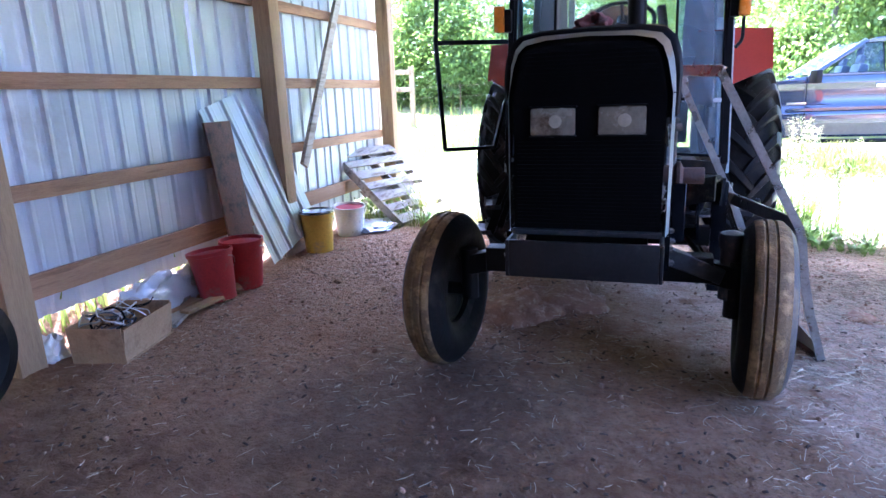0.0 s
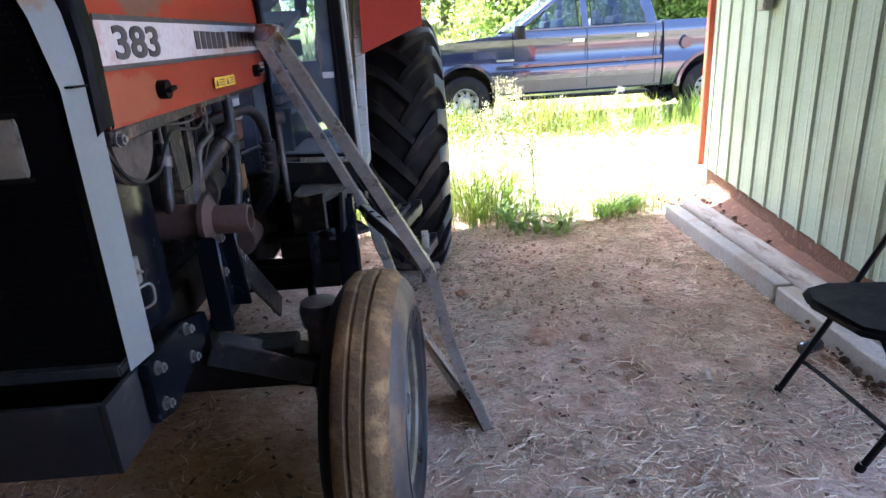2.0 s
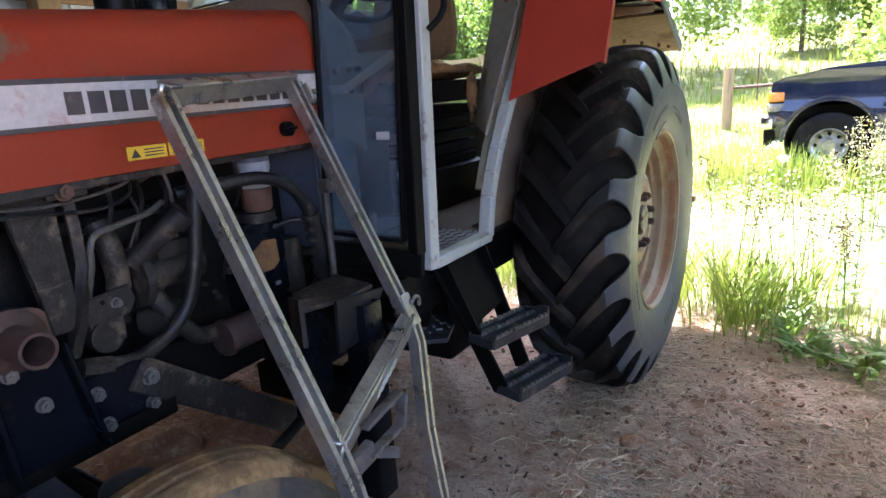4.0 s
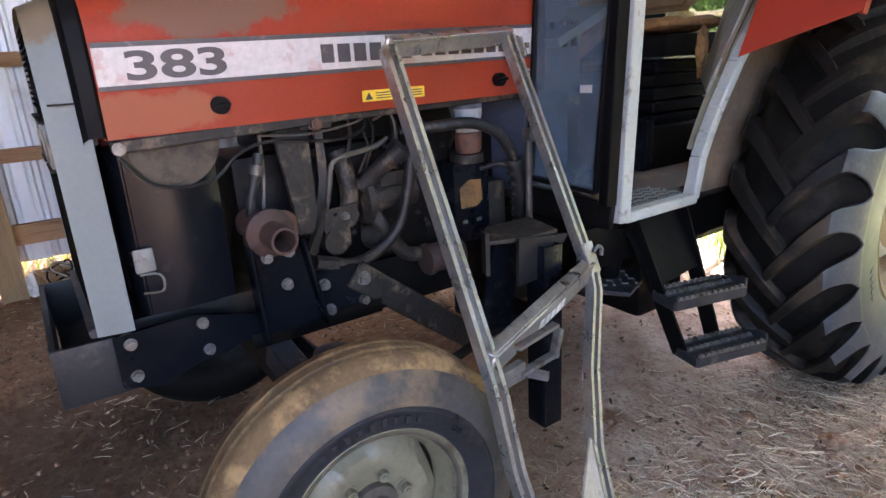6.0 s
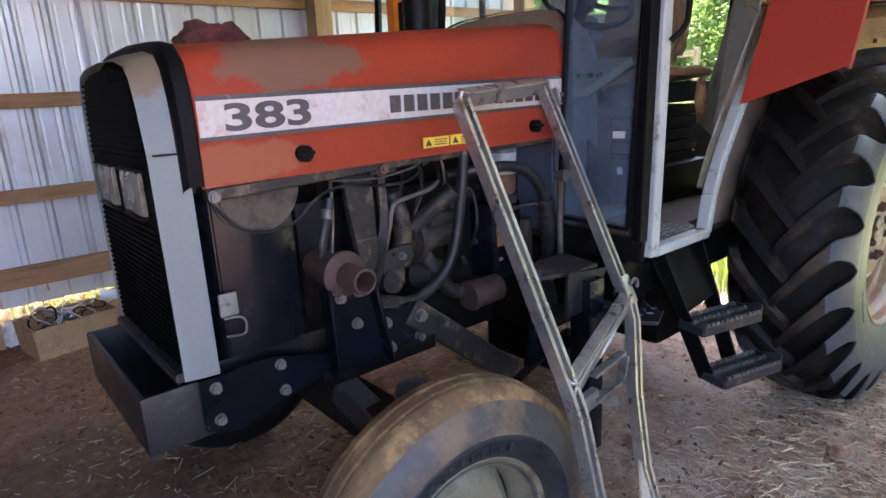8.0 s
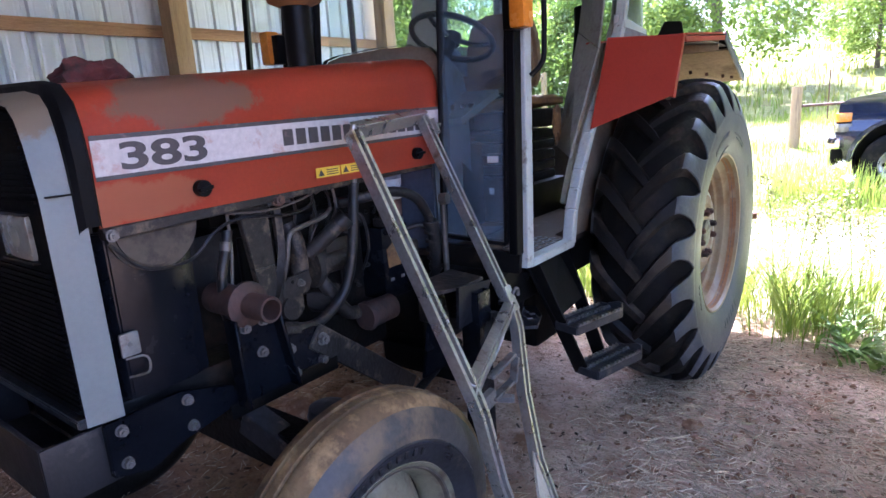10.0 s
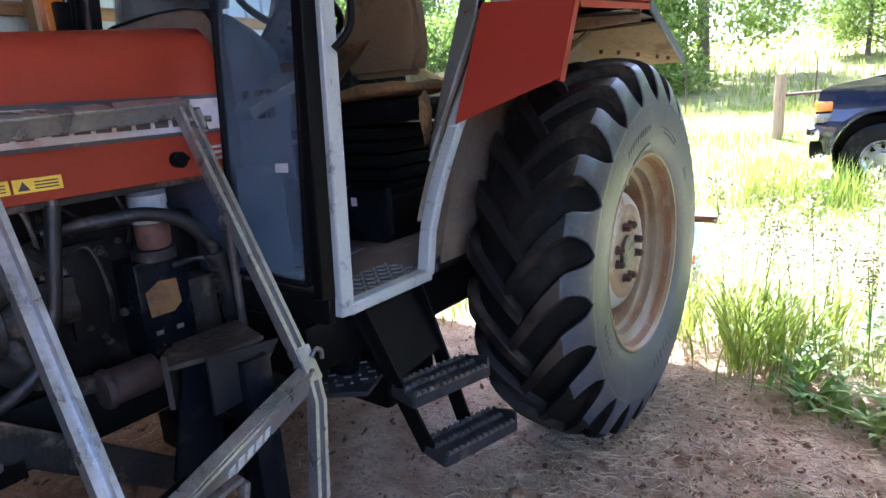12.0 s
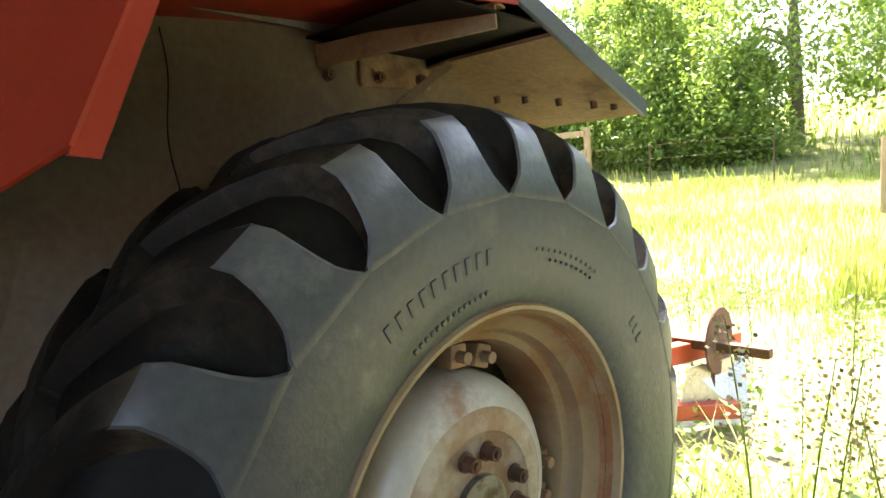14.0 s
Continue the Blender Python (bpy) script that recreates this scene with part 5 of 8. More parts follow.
for s in (1, -1):
    b = bar(B(), Xs(s, (0.637, -1.365, 0.86)), Xs(s, (0.60, -1.245, 2.40)), 0.05, 0.05, (0, 1, 0.1))
    part("front_pillar", b, "cab_frame", cab, "worn white cab pillar")
    b = bar(B(), Xs(s, (0.630, -1.415, 0.92)), Xs(s, (0.595, -1.295, 2.40)), 0.035, 0.05, (0, 1, 0.1))
    part("pillar_seal", b, "rubber_seal", cab)
    pts = [Vector(Xs(s, (0.64 - 0.012 * max(0, z - 1.3), y, z))) for y, z in door_line]
    b = B()
    for p, q in zip(pts, pts[1:]):
        bar(b, p, q + (q - p).normalized() * 0.006, 0.036, 0.05, (s, 0, 0), 0.006)
    part("door_frame", b, "cab_frame", cab, "chipped white door frame")
    inner = [Vector((s * 0.60, p.y + 0.035, p.z + 0.02)) for p in pts[2:]]
    for p, q in zip(inner, inner[1:]):
        part("door_lip", bar(B(), p, q + (q - p).normalized() * 0.004, 0.02, 0.055, (s, 0, 0), 0.003), "frame_tan", cab, "chipped cream inner door lip")
    b = sheet(B(), [Xs(s, (0.60, -0.955, 0.885)), Xs(s, (0.60, -0.78, 1.34)), Xs(s, (0.52, -0.50, 1.36)), Xs(s, (0.50, -0.60, 0.885))], 0.012 * s)
    part("side_liner", b, "fender_inner", cab, "brown lining panel, scuffed")
    b = sheet(B(), [Xs(s, (0.592, -0.957, 0.885)), Xs(s, (0.592, -0.782, 1.34)), Xs(s, (0.505, -0.505, 1.36)), Xs(s, (0.485, -0.605, 0.885))], -0.004 * s)
    part("liner_face", b, "frame_tan", cab, "pale scuffed inner lining")
    b = sheet(B(), [Xs(s, (0.605, -0.80, 1.33)), Xs(s, (0.60, -0.54, 1.67)), Xs(s, (0.50, -0.32, 1.75)), Xs(s, (0.48, -0.50, 1.33))], 0.012 * s)
    part("side_liner", b, "fender_inner", cab)
    b = bar(B(), Xs(s, (0.46, 0.30, 1.70)), Xs(s, (0.46, 0.30, 2.40)), 0.05, 0.05, (0, 1, 0))
    part("rear_pillar", b, "cab_frame", cab)
    b = bar(B(), Xs(s, (0.62, -0.42, 1.815)), Xs(s, (0.50, 0.30, 1.80)), 0.03, 0.05)
    part("window_rail", b, "cab_frame", cab)
    part("side_window", sheet(B(), [Xs(s, (0.60, -0.40, 1.84)), Xs(s, (0.49, 0.28, 1.83)), Xs(s, (0.49, 0.28, 2.36)), Xs(s, (0.58, -0.36, 2.36))], 0.005), "door_glass", cab)
    b = sheet(B(), [Xs(s, (0.64, -0.46, 1.72)), Xs(s, (0.52, 0.30, 1.72)), Xs(s, (0.52, 0.30, 1.79)), Xs(s, (0.63, -0.43, 1.79))], 0.01)
    part("quarter_panel", b, "liner", cab)
    # front window beside the hood
    q = [(0.345, -1.475, 0.985), (0.605, -1.435, 0.965), (0.575, -1.28, 2.36), (0.33, -1.36, 2.36)]
    part("front_window", sheet(B(), [Xs(s, p) for p in q], 0.006), "glass", cab, "dusty lower front window with smears").visible_shadow = False
    b = B()
    for p, r in zip(q, q[1:] + q[:1]):
        bar(b, Xs(s, p), Xs(s, r), 0.014, 0.034, (0, 1, 0), 0.003)
    part("window_seal", b, "rubber_seal", cab, "black rubber window seal")
    b = bar(B(), Xs(s, (0.33, -1.48, 0.915)), Xs(s, (0.64, -1.40, 0.885)), 0.03, 0.085, (0, 0, 1))
    part("front_sill", b, "black", cab)
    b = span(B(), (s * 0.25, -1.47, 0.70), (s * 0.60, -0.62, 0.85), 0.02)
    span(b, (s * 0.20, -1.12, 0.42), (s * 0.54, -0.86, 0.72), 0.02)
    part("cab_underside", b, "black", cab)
    part("brake_pipe", hose(B(), [Xs(s, (0.46, -0.95, 0.665)), Xs(s, (0.50, -0.84, 0.675)), Xs(s, (0.50, -0.72, 0.70)), Xs(s, (0.46, -0.60, 0.705))], 0.022, 10), "dull_line", cab, "dusty pipe under the cab floor")
    # indicator lamps
    b = box(B(), Xs(s, (0.675, -1.40, 1.79)), (0.06, 0.07, 0.15), (0, 0, 0), 0.012)
    lamp = part("indicator_lamp", b, "amber", cab, "amber indicator lamp on a bracket")
    part("lamp_bracket", box(B(), Xs(s, (0.63, -1.375, 1.78)), (0.05, 0.07, 0.13), (0, 0, 0), 0.006), "black", lamp)
part("grab_handle", hose(B(), [(0.655, -1.265, 1.95), (0.685, -1.26, 1.90), (0.69, -1.27, 1.66), (0.685, -1.285, 1.60), (0.655, -1.31, 1.56)], 0.010), "black", cab, "black grab handle")
b = box(B(), (0.0, -0.45, 2.46), (1.36, 1.85, 0.12), (0, 0, 0), 0.04)
part("cab_roof", b, "cab_frame", cab, "white cab roof")
part("windscreen", sheet(B(), [(-0.32, -1.36, 1.70), (0.32, -1.36, 1.70), (0.32, -1.28, 2.38), (-0.32, -1.28, 2.38)], 0.005), "door_glass", cab).visible_shadow = False
part("rear_window", sheet(B(), [(-0.44, 0.32, 1.30), (0.44, 0.32, 1.30), (0.44, 0.32, 2.36), (-0.44, 0.32, 2.36)], 0.005), "door_glass", cab)
b = span(B(), (-0.50, 0.28, 0.9), (0.50, 0.31, 1.30), 0.004)
part("rear_panel", b, "liner", cab)
# cowl and seal behind the hood
bm = shell([-1.43, -1.405], lambda y: [(x + 0.022, z + 0.05 * min(1, max(0, (z - 1.25) / 0.3))) for x, z in hood_outline(-1.43)])
bmesh.ops.solidify(bm, geom=bm.faces[:], thickness=0.022)
part("cowl_seal", bm, "rubber_seal", cab, "black rubber cowl seal")
half_ = [(x + 0.015, z + 0.045 * min(1, max(0, (z - 1.25) / 0.3))) for x, z in hood_outline(-1.43)]
part("cowl_plate", prism(B(), half_ + [(-x, z) for x, z in half_[-2::-1]], -1.412, -1.408, "y"), "fender_inner", cab, "dusty brown cowl plate behind the hood")
bm = shell([-1.405, -1.33, -1.24, -1.17], lambda y: [(x * (1 - 0.20 * (y + 1.405) / 0.235) + 0.018, z - 0.55 * max(0, y + 1.30) + 0.045 * min(1, max(0, (z - 1.25) / 0.3))) for x, z in hood_outline(-1.43)])
bmesh.ops.solidify(bm, geom=bm.faces[:], thickness=0.006)
part("dash_cowl", bm, "blue_paint", cab, "blue grey dashboard cowl")
b = prism(B(), [(-1.41, 0.90), (-1.20, 0.90), (-1.22, 1.40), (-1.18, 1.56), (-1.41, 1.60)], -0.24, 0.26, "x", 0.01)
part("dash_console", b, "blue_paint", cab)
b = sheet(B(), [(0.27, -1.42, 1.40), (0.40, -1.39, 1.40), (0.45, -1.20, 1.50), (0.28, -1.20, 1.50)], 0.03)
sw = part("switch_panel", b, "liner", cab, "pale switch panel with round holes")
for x, y in ((0.33, -1.36), (0.37, -1.34), (0.40, -1.33)):
    part("switch_hole", rod(B(), (x, y, 1.40), (x, y, 1.478), 0.011, 10), "rubber_seal", sw)
# steering
hub = Vector((0.02, -0.90, 1.78))
tilt = Matrix.Translation(hub) @ Euler((radians(-28), 0, 0)).to_matrix().to_4x4()
b = B()
hose(b, [tilt @ Vector((0.195 * math.cos(a), 0.195 * math.sin(a), 0)) for a in np.linspace(0, 2 * math.pi, 33)], 0.014, 8, False)
for a in (0.5, 2.6, 4.71):
    hose(b, [hub, tilt @ Vector((0.1 * math.cos(a), 0.1 * math.sin(a), -0.015)), tilt @ Vector((0.19 * math.cos(a), 0.19 * math.sin(a), 0))], 0.011, 8)
rod(b, tilt @ Vector((0, 0, -0.03)), tilt @ Vector((0, 0, 0.02)), 0.04, 16)
rod(b, hub, (0.02, -1.22, 1.40), 0.03, 12)
part("steering_wheel", b, "rubber_seal", cab, "black steering wheel")
# torn lining on the rear corner of each side
for s in (1, -1):
    b = sheet(B(), [Xs(s, (0.597, -0.87, 1.22)), Xs(s, (0.597, -0.56, 1.68)), Xs(s, (0.41, -0.36, 1.78)), Xs(s, (0.41, -0.62, 1.25))], 0.010 * s)
    ql = part("corner_liner", b, "pale_liner", cab, "pale torn lining panel")
    b = sheet(B(), [Xs(s, (0.597, -0.555, 1.685)), Xs(s, (0.585, -0.40, 2.10)), Xs(s, (0.43, -0.30, 2.10)), Xs(s, (0.41, -0.355, 1.785))], 0.010 * s)
    part("corner_liner", b, "pale_liner", cab)
    part("liner_tear", hose(B(), [Xs(s, (0.575, -0.70, 1.42)), Xs(s, (0.53, -0.60, 1.50)), Xs(s, (0.50, -0.52, 1.52)), Xs(s, (0.46, -0.47, 1.60))], 0.006, 6), "rubber_seal", ql)
# seat, levers, console, rags
b = prism(B(), [(-0.30, 1.53), (-0.34, 1.62), (-0.33, 1.80), (-0.28, 1.92), (-0.22, 1.95), (0.02, 1.95), (0.08, 1.92), (0.12, 1.80), (0.13, 1.62), (0.09, 1.53)], -0.30, -0.21, "y", 0.025)
part("seat_back", b, "seat_cloth", cab, "brown cloth seat back")
b = B()
bmesh.ops.create_icosphere(b, subdivisions=4, radius=1)
for v in b.verts:
    p = Vector([math.copysign(abs(c) ** 0.45, c) for c in v.co])
    k = 0.012 * noise.noise(v.co * 3.1) + 0.006 * noise.noise(v.co * 8)
    v.co = Vector((0.04 + p.x * 0.26, -0.47 + p.y * 0.24, 1.452 + 0.02 * p.x + p.z * 0.024 + k * (1.6 if v.co.z > 0 else 0.7)))
part("seat_cushion", b, "foam", cab, "torn seat cushion with bare yellow foam")
b = box(B(), (0.03, -0.46, 1.385), (0.50, 0.45, 0.09), (0, 0, 0), 0.02)
bel = part("seat_bellows", b, "rubber_seal", cab, "black seat suspension bellows")
for i in range(5):
    part("bellows_fold", box(B(), (0.0, -0.45, 1.30 - i * 0.055), (0.42, 0.40, 0.05), (0, 0, 0), 0.02), "rubber_seal", bel)
part("seat_base", box(B(), (0.0, -0.45, 0.97), (0.5, 0.5, 0.18), (0, 0, 0), 0.02), "black", cab)
b = hose(B(), [(0.27, -0.10, 1.55), (0.28, -0.09, 1.70), (0.27, -0.04, 1.83), (0.25, 0.0, 1.95)], 0.035, 12)
part("seat_arm", b, "rubber_seal", cab, "black upright armrest")
b = B()
bmesh.ops.create_icosphere(b, subdivisions=4, radius=1)
for v in b.verts:
    k = 1 + 0.4 * noise.noise(v.co * 2.2 + Vector((3, 0, 0))) + 0.2 * noise.noise(v.co * 6)
    v.co = Vector((0.43 + v.co.x * 0.018 * k, -0.67 + v.co.y * 0.028 * k, 1.36 + v.co.z * 0.085 * k))
part("torn_foam", b, "foam", cab, "torn strip of yellow foam")
b = prism(B(), [(-0.80, 0.90), (-0.80, 1.40), (-0.70, 1.56), (-0.45, 1.63), (0.20, 1.63), (0.20, 0.90)], -0.598, -0.36, "x", 0.02)
part("side_console", b, "satin_black", cab, "dark side console over the far wheel")
part("console_top", prism(B(), [(-0.50, -0.44), (-0.365, -0.44), (-0.365, 0.18), (-0.50, 0.18)], 1.632, 1.645, "z", 0.003), "blue_paint", cab, "blue grey console top")
# torn panel hanging beside the seat, creased, with a ragged lower edge
b = B()
rows_ = []
for i in range(25):
    x = -0.40 + 0.71 * i / 24
    lo = 1.26 + 0.10 * min(1.0, (x + 0.40) / 0.43) + max(0.0, x - 0.03) * 0.84 + 0.012 * noise.noise((x * 17, 0, 0))
    hi = 1.575 + 0.06 * (x + 0.40) / 0.71 + 0.008 * noise.noise((x * 13, 4, 0))
    rows_.append([b.verts.new((x, -0.86 + 0.10 * (x + 0.4) * (j / 8) + 0.035 * noise.noise((x * 5, j * 0.45, 2)) + 0.012 * noise.noise((x * 14, j, 5)), lo + (hi - lo) * j / 8)) for j in range(9)])
for p, q in zip(rows_, rows_[1:]):
    for j in range(8):
        b.faces.new((p[j], q[j], q[j + 1], p[j + 1]))
bmesh.ops.solidify(b, geom=b.faces[:], thickness=0.012)
part("torn_panel", b, "foam", cab, "torn yellow brown panel beside the steering column")
b = B()
bmesh.ops.create_icosphere(b, subdivisions=3, radius=1)
for v in b.verts:
    k = 1 + 0.35 * noise.noise(v.co * 2.1) + 0.2 * noise.noise(v.co * 6)
    v.co = Vector((-0.13 + v.co.x * 0.12 * k, -0.895 + v.co.y * 0.022 * k, 1.497 + v.co.z * 0.045 * k))
part("teal_rag", b, "teal_cloth", cab, "faded teal rag caught on the panel")
b = prism(B(), [(-1.22, 1.28), (-1.073, 1.324), (-1.005, 1.431), (-1.025, 1.503), (-1.08, 1.61), (-1.22, 1.64)], 0.0, 0.13, "x", 0.02)
part("column_cover", b, "grey_plastic", cab, "blue grey steering column cover")
b = span(B(), (-0.20, -0.98, 0.885), (0.10, -0.80, 1.30), 0.03)
part("pedal_box", b, "rubber_seal", cab)
b = sheet(B(), [(-0.05, -1.18, 0.888), (0.28, -1.14, 0.888), (0.24, -0.86, 0.888), (-0.10, -0.92, 0.888)], 0.006)
part("floor_mat", b, "grey_plastic", cab, "scrap of grey floor mat")
b = hose(B(), [(0.40, -1.30, 0.93), (0.30, -1.20, 0.91), (0.15, -1.02, 0.91), (0.05, -0.86, 0.92), (0.06, -0.72, 0.95)], 0.014, 8)
part("floor_hose", b, "liner", cab, "pale hose lying on the cab floor")
b = span(B(), (-0.20, -0.76, 0.885), (0.26, -0.70, 1.10), 0.01)
part("seat_skirt", b, "satin_black", cab)
part("skirt_sticker", span(B(), (0.10, -0.767, 1.03), (0.125, -0.761, 1.062)), "white", cab, "small white sticker")
for x, y, z, r in ((-0.30, -0.75, 1.5, 0.03), (-0.26, -0.6, 1.48, 0.03), (0.14, -1.12, 1.3, 0.012)):
    b = rod(B(), (x, y, 1.0), (x + 0.02, y - 0.03, z), 0.010, 8)
    bmesh.ops.create_icosphere(b, subdivisions=2, radius=r, matrix=Matrix.Translation((x + 0.02, y - 0.03, z)))
    part("lever", b, "rubber_seal", cab)
b = B()
bmesh.ops.create_icosphere(b, subdivisions=4, radius=1)
for v in b.verts:
    k = 1 + 0.35 * noise.noise(v.co * 2.2) + 0.22 * noise.noise(v.co * 6)
    v.co = Vector((-0.47 + v.co.x * 0.11 * k, -0.34 + v.co.y * 0.25 * k, 1.685 + v.co.z * 0.105 * k))
part("folded_jacket", b, "jacket", cab, "crumpled blue jacket on the console")
for i in range(5):
    for j in range(13):
        part("tread_bump", box(B(), (0.455 + i * 0.034, -1.34 + j * 0.030, 0.884), (0.027, 0.009, 0.006), (0, 0, 45 if (i + j) % 2 else -45)), "catch_plate", cab, smooth=0)
# Small pale patch paints a reflection on the front window.
part("window_glint", sheet(B(), [(0.548, -1.458, 1.265), (0.59, -1.452, 1.265), (0.59, -1.450, 1.288), (0.548, -1.456, 1.288)], -0.002), "filter", cab)

# open right-hand door
hinge, out = Vector((-0.66, -0.86, 0)), Vector((-0.86, -0.5, 0)).normalized()
dl = [(0.20, 0.985), (0.56, 0.985), (0.60, 1.70), (0.56, 2.34), (0.0, 2.34), (0.0, 1.72), (0.02, 1.48), (0.12, 1.28)]
pts = [hinge + out * u + Vector((0, 0, z)) for u, z in dl]
for p, q in zip(pts, pts[1:] + pts[:1]):
    part("door_rail", bar(B(), p, q + (q - p).normalized() * 0.01, 0.026, 0.046, out.cross(Vector((0, 0, 1))), 0.006), "black", cab, "black frame of the open glazed cab door")
part("door_crossbar", bar(B(), hinge + Vector((0, 0, 1.70)), hinge + out * 0.60 + Vector((0, 0, 1.70)), 0.02, 0.03), "black", cab)
bm = B()
fv = [bm.verts.new(p) for p in pts]
bm.faces.new(fv)
part("door_pane", bm, "door_glass", cab, smooth=0).visible_shadow = False

# fenders
for s in (1, -1):
    b = B()
    prism(b, [(-0.80, 0.80), (-0.79, 1.30), (-0.62, 1.56), (-0.50, 1.713), (0.16, 1.746), (0.42, 1.66), (0.76, 1.53), (0.76, 0.9), (0.4, 0.7), (-0.4, 0.7)], s * 0.548, s * 0.555, "x")
    fen = part("fender", b, "fender_inner", T, "dusty inner fender wall")
    b = sheet(B(), [Xs(s, (0.655, -0.80, 1.335)), Xs(s, (0.955, -0.638, 1.458)), Xs(s, (0.955, -0.515, 1.70)), Xs(s, (0.655, -0.607, 1.715))], 0.006 * s)
    part("fender_front", b, "red", fen, "red front plate of the fender")
    b = sheet(B(), [Xs(s, (0.655, -0.605, 1.717)), Xs(s, (0.955, -0.514, 1.702)), Xs(s, (0.655, -0.475, 1.718))], 0.006 * s)
    part("fender_corner", b, "red", fen)
    b = sheet(B(), [Xs(s, (0.955, -0.645, 1.450)), Xs(s, (0.955, -0.520, 1.71)), Xs(s, (0.955, -0.485, 1.71)), Xs(s, (0.955, -0.612, 1.445))], 0.01 * s)
    part("fender_flange", b, "red", fen)
    b = sheet(B(), [Xs(s, (0.50, -0.49, 1.715)), Xs(s, (0.965, -0.49, 1.705)), Xs(s, (0.965, 0.17, 1.742)), Xs(s, (0.50, 0.17, 1.75))], 0.008 * s)
    part("fender_top", b, "red", fen, "red fender top")
    b = sheet(B(), [Xs(s, (0.955, -0.485, 1.70)), Xs(s, (0.965, 0.17, 1.735)), Xs(s, (0.965, 0.17, 1.712)), Xs(s, (0.955, -0.475, 1.678))], 0.006 * s)
    part("fender_lip", b, "red", fen)
    b = sheet(B(), [Xs(s, (0.50, 0.305, 1.680)), Xs(s, (0.955, 0.290, 1.676)), Xs(s, (0.94, 0.70, 1.52)), Xs(s, (0.50, 0.76, 1.52))], -0.010 * s)
    rp = part("fender_rear", b, "tan", fen, "tan dusty underside of the rear fender plate")
    b = bar(B(), Xs(s, (0.962, 0.165, 1.735)), Xs(s, (0.948, 0.705, 1.522)), 0.012, 0.045, (0, 0.4, 1))
    part("fender_edge", b, "grey_plastic", rp, "grey outer edge strip")
    for y, z, x in ((0.52, 1.578, 0.70), (0.56, 1.562, 0.78), (0.60, 1.546, 0.86), (0.63, 1.538, 0.9), (0.5, 1.588, 0.62)):
        part("rivet", rod(B(), Xs(s, (x, y, z - 0.012)), Xs(s, (x, y - 0.003, z + 0.006)), 0.009, 10), "rust", rp)
    b = bar(B(), Xs(s, (0.556, -0.035, 1.672)), Xs(s, (0.945, 0.115, 1.690)), 0.008, 0.05, (0, 0, 1), 0.002)
    bar(b, Xs(s, (0.556, -0.015, 1.692)), Xs(s, (0.945, 0.135, 1.712)), 0.042, 0.007, (0, 0, 1), 0.002)
    part("fender_bracket", b, "tan", fen, "dusty angle iron under the fender")
    b = prism(B(), [(0.075, 1.612), (0.30, 1.612), (0.30, 1.66), (0.20, 1.69), (0.075, 1.70)], s * 0.556, s * 0.566, "x", 0.002)
    part("bracket_gusset", b, "tan", fen)
    part("bracket_strut", bar(B(), Xs(s, (0.565, 0.185, 1.57)), Xs(s, (0.64, 0.30, 1.665)), 0.010, 0.022, (0, 0, 1), 0.002), "fender_inner", fen)
    part("slotted_strap", bar(B(), Xs(s, (0.560, -0.028, 1.65)), Xs(s, (0.562, -0.014, 1.705)), 0.012, 0.010, (1, 0, 0), 0.002), "iron", fen)
    # Added black sheets: they stop a light leak and deepen the underside's shade.
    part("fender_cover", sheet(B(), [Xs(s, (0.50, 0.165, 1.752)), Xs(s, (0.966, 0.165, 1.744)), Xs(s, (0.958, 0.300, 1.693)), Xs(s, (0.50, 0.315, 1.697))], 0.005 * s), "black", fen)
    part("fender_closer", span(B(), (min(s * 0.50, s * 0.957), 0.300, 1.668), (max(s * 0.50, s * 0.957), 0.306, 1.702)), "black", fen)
    part("underside_shade", sheet(B(), [Xs(s, (0.557, -0.06, 1.712)), Xs(s, (0.952, -0.06, 1.704)), Xs(s, (0.95, 0.295, 1.690)), Xs(s, (0.557, 0.305, 1.692))], -0.004 * s), "black", fen, "black sheet standing in for shade under the fender")
    for y, x in ((-0.011, 0.556), (0.127, 0.566), (0.262, 0.566)):
        part("fender_bolt", bolt(B(), Xs(s, (x, y, 1.634)), (s, 0, 0), 0.012, 0.012), "rust", fen)
    b = hose(B(), [Xs(s, (0.557, -0.37, 1.70)), Xs(s, (0.557, -0.365, 1.62)), Xs(s, (0.557, -0.38, 1.50)), Xs(s, (0.557, -0.37, 1.40))], 0.0014, 5)
    part("panel_crack", b, "rubber_seal", fen)
    b = sheet(B(), [Xs(s, (0.60, 0.20, 1.74)), Xs(s, (0.75, 0.22, 1.74)), Xs(s, (0.72, 0.26, 1.83)), Xs(s, (0.63, 0.26, 1.84))], 0.02)
    part("tail_lamp_guard", b, "black", fen)

